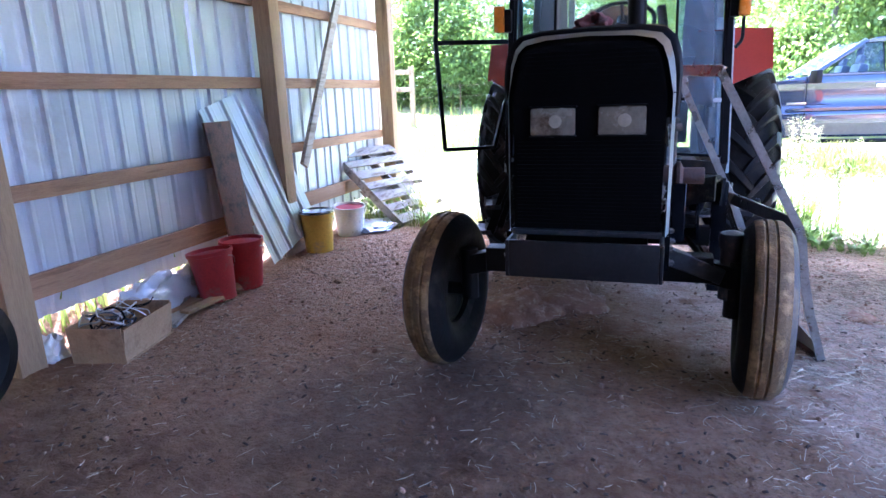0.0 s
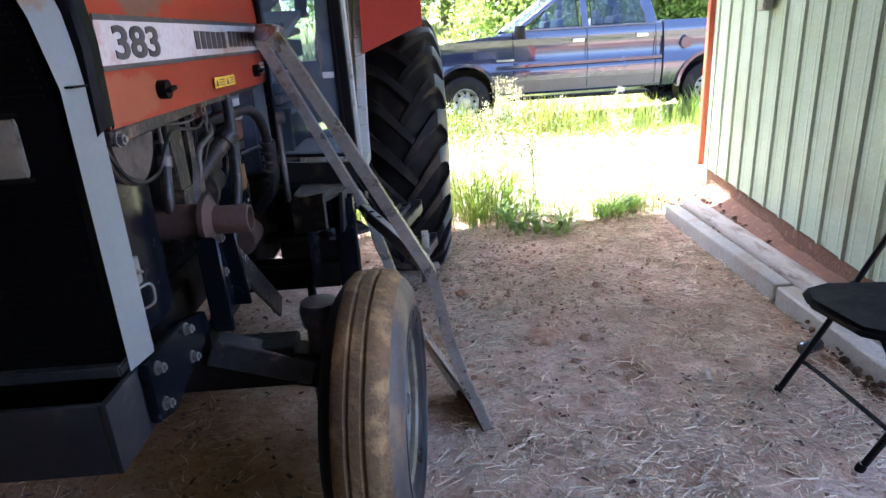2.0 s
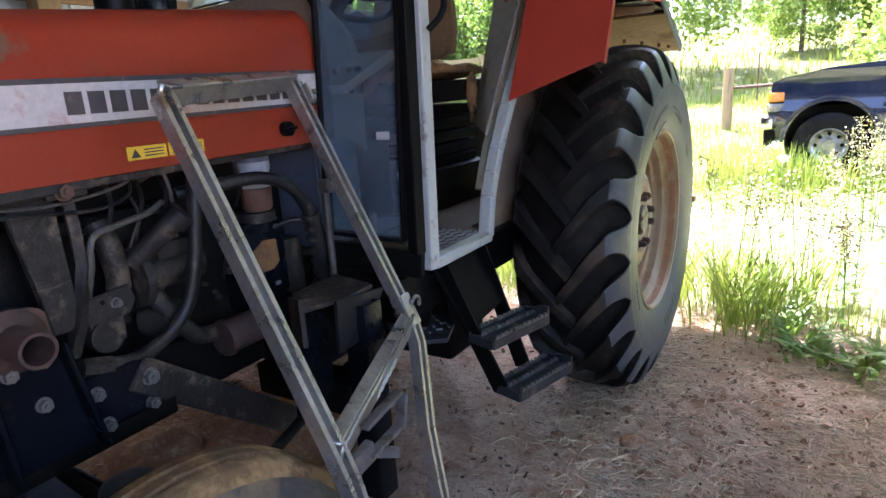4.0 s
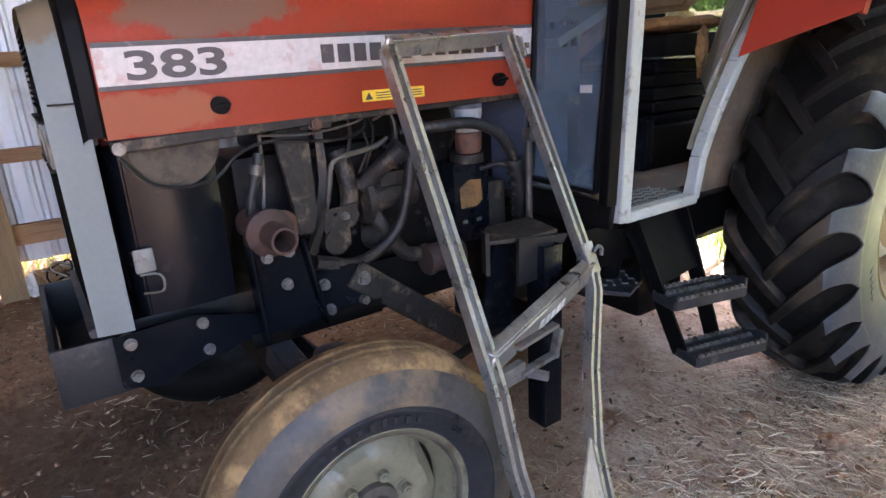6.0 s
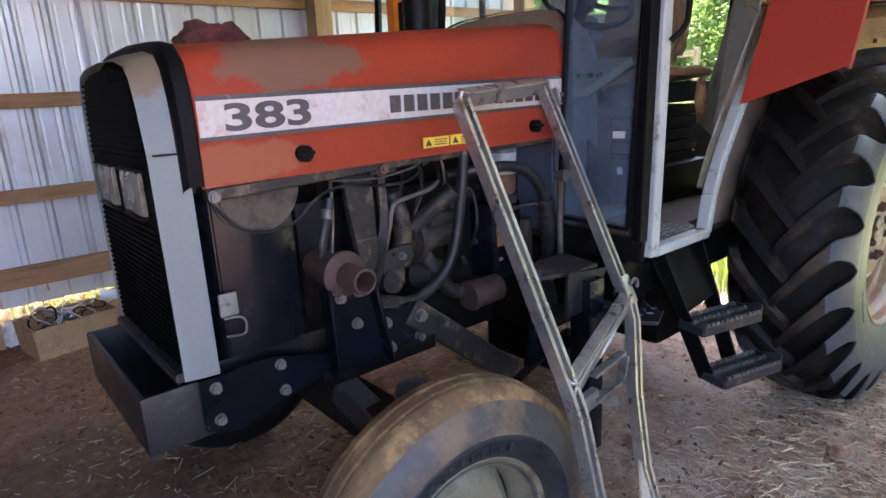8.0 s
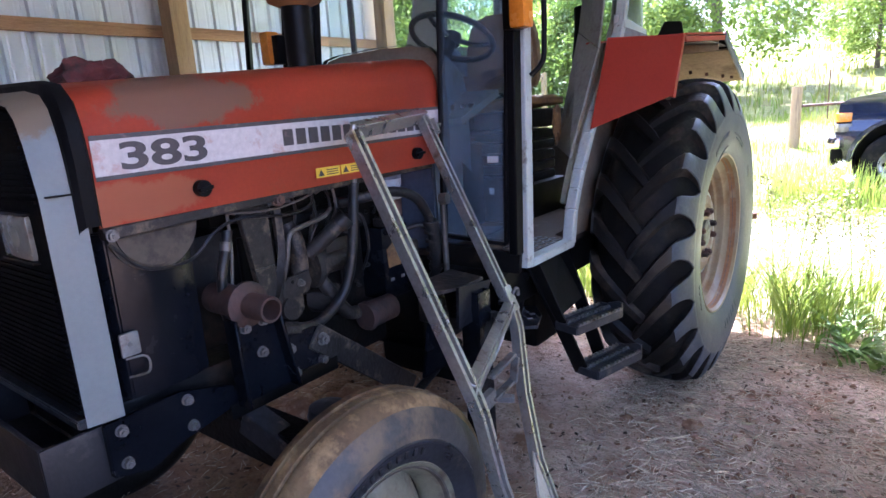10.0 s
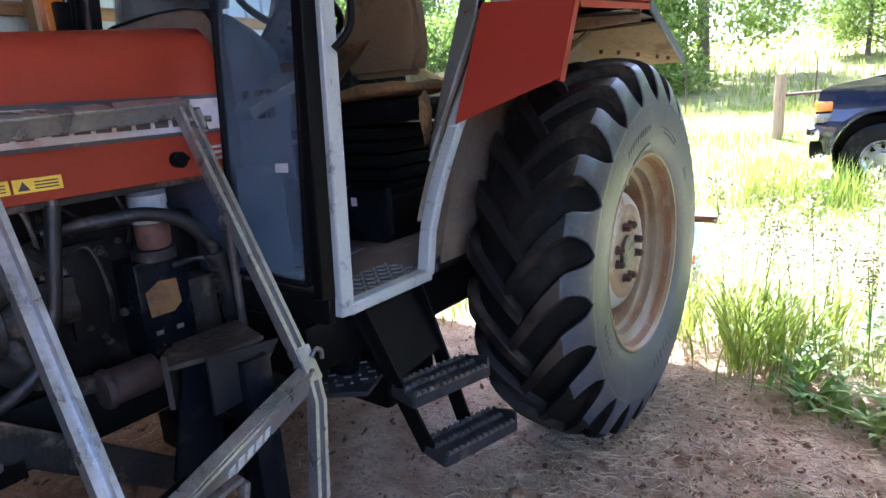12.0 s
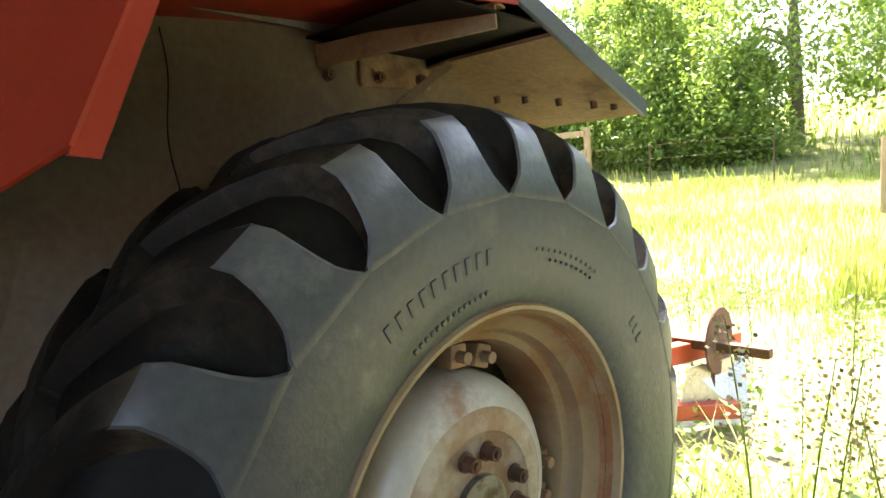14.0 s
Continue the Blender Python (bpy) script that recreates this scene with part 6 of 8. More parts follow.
# entry steps
for s in (1, -1):
    steps = None
    for y, x1, y1 in ((-1.30, 0.805, -1.24), (-1.04, 0.79, -1.04)):
        b = bar(B(), Xs(s, (0.63, y, 0.86)), Xs(s, (x1, y1, 0.42)), 0.010, 0.060, (s * 0.88, 0, 0.48), 0.002)
        r_ = part("step_rail", b, "black", T if steps is None else steps, "black steel step rail" if steps is None else "")
        steps = steps or r_
    b = sheet(B(), [Xs(s, (0.615, -1.32, 0.85)), Xs(s, (0.62, -1.06, 0.85)), Xs(s, (0.72, -1.03, 0.66)), Xs(s, (0.715, -1.28, 0.63))], 0.006)
    part("step_back_plate", b, "black", steps)
    for x, z, y0 in ((0.80, 0.615, -1.33), (0.865, 0.43, -1.29)):
        b = B()
        y0, y1 = y0 + 0.035, y0 + 0.31
        span(b, Xs(s, (x - 0.05, y0, z)), Xs(s, (x + 0.055, y1, z + 0.006)), 0.0)
        for xx in (x - 0.05, x, x + 0.055):
            span(b, Xs(s, (xx - 0.004, y0, z - (0.02 if xx != x else 0.0))), Xs(s, (xx + 0.004, y1, z + 0.012)), 0.0)
        span(b, Xs(s, (x - 0.05, y0 - 0.006, z - 0.02)), Xs(s, (x + 0.055, y0, z + 0.010)), 0.0)
        prism(b, [(x * s - 0.05, z - 0.02), (x * s + 0.055, z - 0.02), (x * s + 0.055, z + 0.04), (x * s + 0.035, z + 0.042), (x * s - 0.03, z + 0.02), (x * s - 0.05, z + 0.02)], y1, y1 + 0.008, "y")
        turn_ = Matrix.Translation((s * x, (y0 + y1) / 2, 0)) @ Matrix.Rotation(radians(-15 * s), 4, "Z") @ Matrix.Translation((-s * x, -(y0 + y1) / 2, 0))
        bmesh.ops.transform(b, matrix=turn_, verts=b.verts)
        tr_ = part("step_tread", b, "step_steel", steps, "serrated steel step tread")
        for xx in (x - 0.05, x, x + 0.055):
            b = B()
            prof = [(y0 + 0.004, z + 0.0125)]
            for k in range(12):
                yy = y0 + 0.006 + k * 0.0222
                prof += [(yy, z + 0.013), (yy + 0.004, z + 0.024), (yy + 0.014, z + 0.024), (yy + 0.018, z + 0.013)]
            prof.append((y1 - 0.002, z + 0.0125))
            prism(b, prof, s * (xx - 0.005), s * (xx + 0.005), "x")
            bmesh.ops.transform(b, matrix=turn_, verts=b.verts)
            part("saw_edge", b, "bolt", tr_, "bright worn saw-toothed edge", smooth=0)
fp = part("foot_plate", prism(B(), [(0.36, -1.28), (0.47, -1.16), (0.54, -1.12), (0.61, -1.20), (0.66, -1.325), (0.57, -1.39), (0.49, -1.42)], 0.600, 0.615, "z", 0.002), "step_steel", T, "diamond-plate foot plate")
part("plate_arm", span(B(), (0.18, -1.32, 0.575), (0.52, -1.22, 0.598)), "iron", fp)
for i in range(5):
    for j in range(5):
        x, y = 0.40 + i * 0.035 + j * 0.018, -1.30 + j * 0.034 - i * 0.018
        if x < 0.63:
            part("plate_bump", box(B(), (x, y, 0.6165), (0.022, 0.008, 0.006), (0, 0, 45 if (i + j) % 2 else -45)), "bolt", fp, smooth=0)
b = rod(B(), (0.50, -1.25, 0.62), (0.58, -1.30, 0.84), 0.04, 14)
part("drain_hose", b, "rubber_seal", T)
# lower links and hitch behind
b = B()
bar(b, (0.32, 0.15, 0.55), (0.42, 1.05, 0.45), 0.03, 0.07)
bar(b, (-0.32, 0.15, 0.55), (-0.42, 1.05, 0.45), 0.03, 0.07)
rod(b, (0, 0.15, 0.85), (0, 1.0, 0.8), 0.025, 10)
part("hitch_link", b, "iron", T)
# red rag bundle left on the hood
rag = B()
bmesh.ops.create_icosphere(rag, subdivisions=4, radius=0.1)
for v in rag.verts:
    k = 1 + 0.55 * noise.noise(v.co * 14) + 0.3 * noise.noise(v.co * 30)
    v.co = Vector((v.co.x * 0.7 * k, v.co.y * 0.8 * k, abs(v.co.z) * 0.55 * k))
    v.co += Vector((0.0, -2.53, 1.592))
tagged(part("rag", rag, "rag"), "crumpled dark red rag lying on the hood", "rag")


# ---- loader stand leaning on the tractor ----
stand = thing("loader_stand", "bare grey steel loader stand leaning against the tractor", "stand", (1.0, -1.9, 0))


def on(name, bm, material, parent, origin, label="", smooth=40):
    bmesh.ops.transform(bm, matrix=Matrix.Translation([-c for c in origin]), verts=bm.verts)
    return part(name, bm, material, parent, label, smooth)


SO = (1.0, -1.9, 0)
topA, bendA, footA = Vector((0.52, -2.093, 1.418)), Vector((0.908, -2.105, 0.685)), Vector((1.078, -1.992, 0.022))
topB, bendB, footB = Vector((0.345, -1.565, 1.44)), Vector((0.682, -1.526, 0.715)), Vector((0.99, -1.748, 0.03))


def bent_leg(points, w=0.036):
    """A grooved tube that follows the points, mitred at each bend."""
    p = [Vector(q) for q in points]
    h = w / 2
    prof = [(-h, -h), (h, -h), (h, h), (h * 0.42, h), (h * 0.42, -h * 0.3), (-h * 0.42, -h * 0.3), (-h * 0.42, h), (-h, h)]
    bm, rings = B(), []
    for i, q in enumerate(p):
        d = (p[min(i + 1, len(p) - 1)] - p[max(i - 1, 0)]).normalized()
        side = d.cross(Vector((1, 0, 0.3))).normalized()
        u = side.cross(d)
        rings.append([bm.verts.new(q + side * a + u * c) for a, c in prof])
    for r0, r1 in zip(rings, rings[1:]):
        for i in range(8):
            bm.faces.new((r0[i], r0[(i + 1) % 8], r1[(i + 1) % 8], r1[i]))
    bm.faces.new(rings[0])
    bm.faces.new(rings[-1])
    return bm


# both legs run straight to the bend, hang almost plumb below it, then kick in to the foot
kneeA = bendA.lerp(footA, 0.62) + Vector((-0.020, -0.018, 0))
kneeB = bendB.lerp(footB, 0.62) + Vector((-0.030, -0.026, 0))
for top_, bend_, knee, foot_ in ((topA, bendA, kneeA, footA), (topB, bendB, kneeB, footB)):
    a_ = bend_.lerp(top_, 0.03)
    c_ = bend_.lerp(knee, 0.06)
    on("stand_leg", bent_leg([top_, a_, c_, bend_.lerp(knee, 0.55) + Vector((-0.008, -0.006, 0)), knee, foot_]), "bare_steel", stand, SO, "long bent steel tube leg")
tb_ = (topB - topA).normalized()
on("stand_top", bar(B(), topA - tb_ * 0.012 + Vector((0, 0, 0.0)), topB + tb_ * 0.02, 0.012, 0.052, (0.45, 0, 0.9)), "bare_steel", stand, SO, "flat steel cross bar")
on("top_flange", bar(B(), topA + Vector((0.012, 0, 0.020)), topB + Vector((0.012, 0, 0.020)), 0.034, 0.008, (0.45, 0, 0.9), 0.002), "bare_steel", stand, SO)
on("top_clip", box(B(), topB.lerp(bendB, 0.05) + Vector((0.02, 0.02, 0)), (0.035, 0.012, 0.06), (0, -25, 0), 0.004), "bare_steel", stand, SO)
on("clip_pin", rod(B(), topB.lerp(bendB, 0.04) + Vector((0.0, 0.0, 0)), topB.lerp(bendB, 0.04) + Vector((0.03, 0.05, 0.0)), 0.008, 10), "bolt", stand, SO)
midA, midB = topA.lerp(bendA, 0.965), topB.lerp(bendB, 0.965)
on("stand_brace", bar(B(), midA, midB, 0.010, 0.062, (0.35, -0.1, 1)), "bare_steel", stand, SO, "flat brace with a pale stencilled bar")
on("brace_flange", bar(B(), midA + Vector((-0.012, 0, 0.034)), midB + Vector((-0.012, 0, 0.034)), 0.032, 0.008, (0.35, -0.1, 1), 0.002), "bare_steel", stand, SO)
for k in range(5):
    q0 = midA.lerp(midB, 0.40 + k * 0.055)
    on("stencil_mark", bar(B(), q0 + Vector((0.0085, -0.001, -0.004)), q0 + (midB - midA) * 0.035 + Vector((0.0085, -0.001, -0.004)), 0.002, 0.026, (0.35, -0.1, 1), 0), "white", stand, SO, "worn white lettering bar")
# latch loop under the brace
q = midA.lerp(midB, 0.10) + Vector((0.015, 0.01, -0.045))
b = box(B(), q, (0.022, 0.075, 0.045), (8, 0, 0), 0.004)
box(b, q + Vector((0.012, 0.135, 0.045)), (0.024, 0.012, 0.075), (-14, 0, 0), 0.003)
box(b, q + Vector((0.008, 0.075, 0.08)), (0.024, 0.13, 0.010), (10, 0, 0), 0.003)
box(b, q + Vector((0.008, 0.080, 0.006)), (0.024, 0.12, 0.010), (8, 0, 0), 0.003)
on("stand_catch", b, "bolt", stand, SO, "welded steel latch loop")
rod_ = rod(B(), q + Vector((0.005, 0.05, -0.01)), q + Vector((0.045, 0.075, -0.012)), 0.014, 6)
on("catch_bolt", rod_, "bolt", stand, SO)
# knuckle with a small hook beside the second bend
kn = topB.lerp(bendB, 0.90)
on("knuckle", box(B(), kn + Vector((0.018, 0.004, 0)), (0.012, 0.042, 0.095), (0, -25, 0), 0.004), "bare_steel", stand, SO)
on("hinge_pin", rod(B(), kn + Vector((-0.03, 0.0, -0.02)), kn + Vector((0.034, 0.0, -0.02)), 0.010, 12), "bolt", stand, SO)
on("hook", hose(B(), [kn + Vector((0.02, 0.012, 0.015)), kn + Vector((0.022, 0.030, 0.030)), kn + Vector((0.024, 0.044, 0.022)), kn + Vector((0.024, 0.045, 0.0))], 0.006, 8), "bolt", stand, SO)
# pale plate between the two feet
out_ = (footA - footB).cross(kneeB - footB).normalized()
e1 = footB.lerp(footA, 0.96)
plate = [footB + Vector((0, 0, 0.012)), e1 + Vector((0, 0, 0.012)), footA.lerp(kneeA, 0.34).lerp(footB, 0.06), footB.lerp(kneeB, 1.12).lerp(kneeA, 0.05)]
on("stand_foot", sheet(B(), [q_ - out_ * 0.004 for q_ in plate], 0.008), "foot_plate", stand, SO, "pale plate welded between the feet")
on("plate_slot", bar(B(), plate[0].lerp(plate[3], 0.30).lerp(plate[1], 0.25) + out_ * 0.006, plate[0].lerp(plate[3], 0.62).lerp(plate[1], 0.25) + out_ * 0.006, 0.012, 0.003, out_, 0), "iron", stand, SO)
on("stand_skid", bar(B(), footA + Vector((0.0, -0.01, -0.002)), footB + Vector((0.0, 0.02, -0.006)), 0.045, 0.03), "rust", stand, SO, "rusty skid bar on the dirt")

# ---- pick-up truck ----
truck = thing("pickup_truck", "dark blue crew cab pickup truck parked on the grass lane", "truck", (2.9, 6.6, 0))
TO = (2.9, 6.6, 0)
YN, YF = 5.65, 7.60


def tp(name, bm, material, label="", smooth=40, parent=None, nose=True):
    if nose:
        # a short front overhang
        for v in bm.verts:
            if v.co.x < 2.42:
                v.co.x = 2.42 - (2.42 - v.co.x) * 0.90
    return on(name, bm, material, parent or truck, TO, label, smooth)


def arch(cx, cz, r, n=12, squash=1.0):
    return [(cx + r * squash * math.cos(a), cz + r * math.sin(a)) for a in np.linspace(math.pi, 0, n)]


def belly(z):
    """How far the side of the car leans in at a height."""
    return 0.085 * max(0.0, (z - 0.98) / 0.48) ** 2 + 0.06 * max(0.0, (0.86 - z) / 0.4) ** 2


body = [(0.86, 0.53)] + [(1.10, 0.53)] + arch(1.58, 0.51, 0.47, 14, 1.11) + [(2.12, 0.50), (4.72, 0.53)] + [(5.0, 0.53)] + arch(5.46, 0.52, 0.46) + [(5.96, 0.55), (6.62, 0.58), (6.64, 1.46), (4.74, 1.48), (4.70, 1.44), (2.42, 1.43), (2.10, 1.385), (1.5, 1.34), (1.0, 1.255), (0.88, 1.20), (0.84, 0.9)]
bm = prism(B(), body, YN, YF, "y")
for z in (0.62, 0.72, 0.80, 0.88, 1.0, 1.08, 1.16, 1.24, 1.31, 1.37, 1.41):
    bmesh.ops.bisect_plane(bm, geom=bm.verts[:] + bm.edges[:] + bm.faces[:], plane_co=(0, 0, z), plane_no=(0, 0, 1))
for v in bm.verts:
    f = belly(v.co.z)
    if v.co.x < 1.4:
        f += 0.14 * ((1.4 - v.co.x) / 0.55) ** 2
    v.co.y += f if v.co.y < 6.6 else -f
tp("truck_body", bm, "truck_paint", "dark blue body with dusty lower doors", 35)
# cab: roof, pillars and clear panes, so that one sees through it
for yy, d in ((YN, 1), (YF, -1)):
    def at_(x, z):
        return Vector((x, yy + d * (0.085 + 0.17 * (z - 1.43) / 0.525), z))
    for lo_, hi_, w_ in (((2.46, 1.425), (3.20, 1.925), 0.07), ((3.53, 1.425), (3.505, 1.925), 0.11), ((4.545, 1.425), (4.43, 1.925), 0.17)):
        tp("cab_pillar", bar(B(), at_(*lo_), at_(*hi_), 0.06, w_, (1, 0, 0), 0.012), "truck_paint")
b = prism(B(), [(3.12, 1.895), (4.53, 1.895), (4.45, 1.955), (4.2, 1.975), (3.6, 1.975), (3.3, 1.955)], YN + 0.235, YF - 0.235, "y", 0.02)
tp("truck_roof", b, "truck_paint")
tp("door_top", bar(B(), (2.44, YN + 0.10, 1.435), (4.64, YN + 0.10, 1.44), 0.08, 0.03, (0, 0, 1), 0.006), "truck_paint")
for x in (3.18, 4.05):
    for y in (YN + 0.50, YF - 0.50):
        b = box(B(), (x, y, 1.42), (0.14, 0.46, 0.34), (0, 12, 0), 0.05)
        box(b, (x + 0.03, y, 1.65), (0.08, 0.22, 0.13), (0, 12, 0), 0.03)
        tp("car_seat", b, "grey_plastic")


def cab_pane(u0, u1, w0, w1, z0, z1, off=0.012):
    """A window on the near side: u along the car at the foot and the head."""
    def P(x, z):
        f = (z - 1.43) / 0.525
        return (x, YN + 0.085 + 0.17 * f - off, z)
    return [P(u0, z0), P(u1, z0), P(w1, z1), P(w0, z1)]


for q in (cab_pane(2.68, 3.43, 3.10, 3.40, 1.455, 1.885), cab_pane(3.63, 4.46, 3.61, 4.37, 1.47, 1.90)):
    w = tp("truck_window", sheet(B(), q, 0.004), "car_glass", "tinted side window", 0)
    bm = B()
    for p, r in zip(q, q[1:] + q[:1]):
        bar(bm, p, r, 0.012, 0.02, (0, 1, 0), 0)
    tp("window_trim", bm, "rubber_seal")
tp("windscreen_glass", sheet(B(), [(2.48, YN + 0.2, 1.46), (2.48, YF - 0.2, 1.46), (3.12, YF - 0.34, 1.90), (3.12, YN + 0.34, 1.90)], 0.004), "car_glass")
for x, z in ((3.41, 1.262), (4.385, 1.285)):
    tp("door_handle", box(B(), (x, YN + 0.02, z), (0.17, 0.035, 0.045), (0, 0, 0), 0.01), "chrome", "chrome door handle")
for x in (2.42, 3.55, 4.60):
    tp("door_gap", hose(B(), [(x, YN + belly(z) + 0.001, z) for z in (0.58, 0.7, 0.86, 1.0, 1.12, 1.24, 1.34, 1.42)], 0.006, 6, False), "rubber_seal")
tp("bed_gap", hose(B(), [(4.715, YN + belly(z) + 0.004, z) for z in (0.54, 0.7, 0.86, 1.0, 1.12, 1.24, 1.34, 1.46)], 0.016, 6, False), "rubber_seal")
tp("side_moulding", bar(B(), (2.12, YN - 0.004, 0.93), (4.70, YN - 0.004, 0.955), 0.02, 0.05, (0, 0, 1), 0.004), "truck_paint")
tp("running_board", box(B(), (3.4, YN - 0.02, 0.46), (2.2, 0.14, 0.06), (0, 0, 0), 0.015), "black", "black running board")
tp("dusty_rocker", sheet(B(), [(2.14, YN + belly(0.54) - 0.003, 0.54), (4.69, YN + belly(0.56) - 0.003, 0.56), (4.69, YN + belly(0.72) - 0.003, 0.72), (2.14, YN + belly(0.72) - 0.003, 0.72)], -0.004), "truck_dust", "dusty lower door panels", 0)
tp("badge", box(B(), (2.28, YN - 0.004, 1.03), (0.3, 0.01, 0.03)), "chrome")
tp("fuel_flap", rod(B(), (5.07, YN - 0.002, 1.14), (5.07, YN + 0.03, 1.14), 0.085, 24), "truck_paint")
b = box(B(), (2.50, YN - 0.13, 1.42), (0.10, 0.20, 0.20), (0, 0, 15), 0.03)
rod(b, (2.54, YN + 0.06, 1.38), (2.52, YN - 0.08, 1.36), 0.02, 8)
tp("wing_mirror", b, "black", "black wing mirror")
b = box(B(), (0.93, YN + 0.13, 1.03), (0.17, 0.12, 0.11), (0, 0, 32), 0.015)
lamp = tp("corner_lamp", b, "amber", "amber corner lamp")
tp("headlight", box(B(), (0.93, YN + 0.13, 0.905), (0.18, 0.14, 0.10), (0, 0, 32), 0.015), "lamp_lens", "clear yellowed headlight")
tp("bumper_chrome", box(B(), (0.84, 6.62, 0.72), (0.16, 1.82, 0.16), (0, 0, 0), 0.04), "chrome", "chrome front bumper")
tp("bumper_lower", box(B(), (0.88, 6.62, 0.54), (0.16, 1.70, 0.22), (0, 0, 0), 0.04), "black")
tp("truck_grille", box(B(), (0.86, 6.62, 0.98), (0.06, 1.4, 0.24), (0, 0, 0), 0.02), "chrome")
for x in (1.67, 5.46):
    for yy, sgn in ((YN + 0.14, -1), (YF - 0.14, 1)):
        b = lathe(B(), [(-0.11, 0.20), (-0.12, 0.26), (-0.115, 0.34), (-0.09, 0.385), (0.09, 0.385), (0.115, 0.34), (0.12, 0.26), (0.11, 0.20)], (x, yy, 0.45), 40, "y")
        wheel = tp("truck_tyre", b, "tyre", "black truck tyre", nose=False)
        b = lathe(B(), [(sgn * 0.105, 0.215), (sgn * 0.112, 0.20), (sgn * 0.06, 0.185), (sgn * 0.04, 0.15), (sgn * 0.075, 0.085), (sgn * 0.10, 0.07), (sgn * 0.105, 0.0)], (x, yy, 0.45), 32, "y")
        on("wheel_cover", b, "bare_steel", wheel, TO, "chrome wheel with dark vents")
        for i in range(8):
            a = math.pi * i / 4
            on("wheel_vent", rod(B(), (x + 0.135 * math.sin(a), yy + sgn * 0.03, 0.45 + 0.135 * math.cos(a)), (x + 0.135 * math.sin(a), yy + sgn * 0.062, 0.45 + 0.135 * math.cos(a)), 0.022, 8), "rubber_seal", wheel, TO)
        if sgn < 0:
            tp("wheel_well", lathe(B(), [(-0.02, 0.465), (0.25, 0.45), (0.26, 0.0)], (x, YN + 0.05, 0.51), 32, "y"), "rubber_seal", nose=False)
            bm = B()
            for a0, a1 in zip(np.linspace(math.pi, 0, 13), np.linspace(math.pi, 0, 13)[1:]):
                bar(bm, (x + 0.50 * math.cos(a0), YN + 0.012, 0.50 + 0.50 * math.sin(a0)), (x + 0.50 * math.cos(a1), YN + 0.012, 0.50 + 0.50 * math.sin(a1)), 0.05, 0.07, (0, 1, 0), 0)
            tp("wheel_flare", bm, "truck_paint", nose=False)

# ---- things along the west wall ----
def bucket(c, r0, r1, h, colour, label, tip=(0, 0, 0), lid=False, cat="bucket", inner="bucket_red"):
    ob = thing("bucket", label, cat, c)
    ob.rotation_euler = [radians(a) for a in tip]
    prof = [(0, 0.0), (0, r0), (h * 0.92, r1), (h * 0.925, r1 + 0.008), (h, r1 + 0.010), (h, r1 - 0.004), (h * 0.9, r1 - 0.008), (0.01, r0 - 0.006), (0.01, 0.0)]
    part("bucket_body", lathe(B(), prof, (0, 0, 0), 32, "z"), colour, ob)
    hb = hose(B(), [(r1 * math.cos(a) * 1.04, r1 * math.sin(a) * 1.04, h * 0.88 - 0.13 * math.sin(a) ** 2 * (1 if math.sin(a) > 0 else 0)) for a in np.linspace(0, math.pi, 9)], 0.003, 6)
    part("bucket_handle", hb, "bare_steel", ob)
    if lid:
        part("bucket_lid", lathe(B(), [(h - 0.01, r1 + 0.016), (h + 0.012, r1 + 0.014), (h + 0.014, r1 - 0.01), (h + 0.004, r1 - 0.02), (h + 0.004, 0.0)], (0, 0, 0), 32, "z"), "truck_paint", ob, "dark blue lid rim")
    else:
        part("bucket_fill", lathe(B(), [(h * 0.96, 0.0), (h * 0.95, r1 * 0.7), (h * 0.93, r1 - 0.005)], (0, 0, 0), 24, "z"), inner, ob, "pale contents")
    return ob


bucket((-2.66, -1.53, 0.0), 0.125, 0.155, 0.37, "bucket_red", "dark red plastic bucket filled with pale stuff", cat="bucket")
bucket((-2.66, -1.84, 0.0), 0.12, 0.15, 0.36, "bucket_red", "dark red plastic bucket leaning on its neighbour", (0, -6, 0))
bucket((-2.66, -0.42, 0.0), 0.125, 0.145, 0.37, "bucket_yellow", "yellow plastic pail with a dark blue lid", lid=True)
bucket((-2.70, 0.28, 0.0), 0.13, 0.155, 0.30, "white", "grey white plastic tub, dusty", (4, 3, 0))

lean = thing("loose_sheet", "loose galvanised ribbed sheet leaning against the wall", "metal sheet", (-2.75, -0.62, 0))
b = ribbed(B(), 0.84, 1.36, 0.2, 0.028, 0.019, Matrix())
bmesh.ops.transform(b, matrix=Matrix.Translation((0.02, -0.42, 0.03)) @ Matrix.Rotation(radians(-13), 4, "Y") @ Matrix.Rotation(radians(14), 4, "X") @ Matrix.Rotation(radians(90), 4, "Z") @ Matrix.Scale(-1, 4, (0, 1, 0)), verts=b.verts)
part("sheet_metal", b, "galv", lean, smooth=0)
board = thing("plywood_board", "dark plywood board leaning on the wall behind the sheet", "board", (-2.86, -1.30, 0))
b = box(B(), (0, 0, 0.62), (0.02, 0.30, 1.22), (0, -7, 0), 0.002)
part("board_panel", b, "rust", board)
board2 = thing("plywood_board", "brown board offcut leaning beside the yellow pail", "board", (-2.86, -0.55, 0))
part("board_panel", box(B(), (0, 0, 0.19), (0.02, 0.34, 0.38), (0, -8, 0), 0.002), "cardboard", board2)

# cardboard box full of wire
carton = thing("cardboard_box", "open cardboard box heaped with tangled wire", "box", (-2.62, -2.72, 0))
carton.scale = (0.8, 0.8, 0.85)
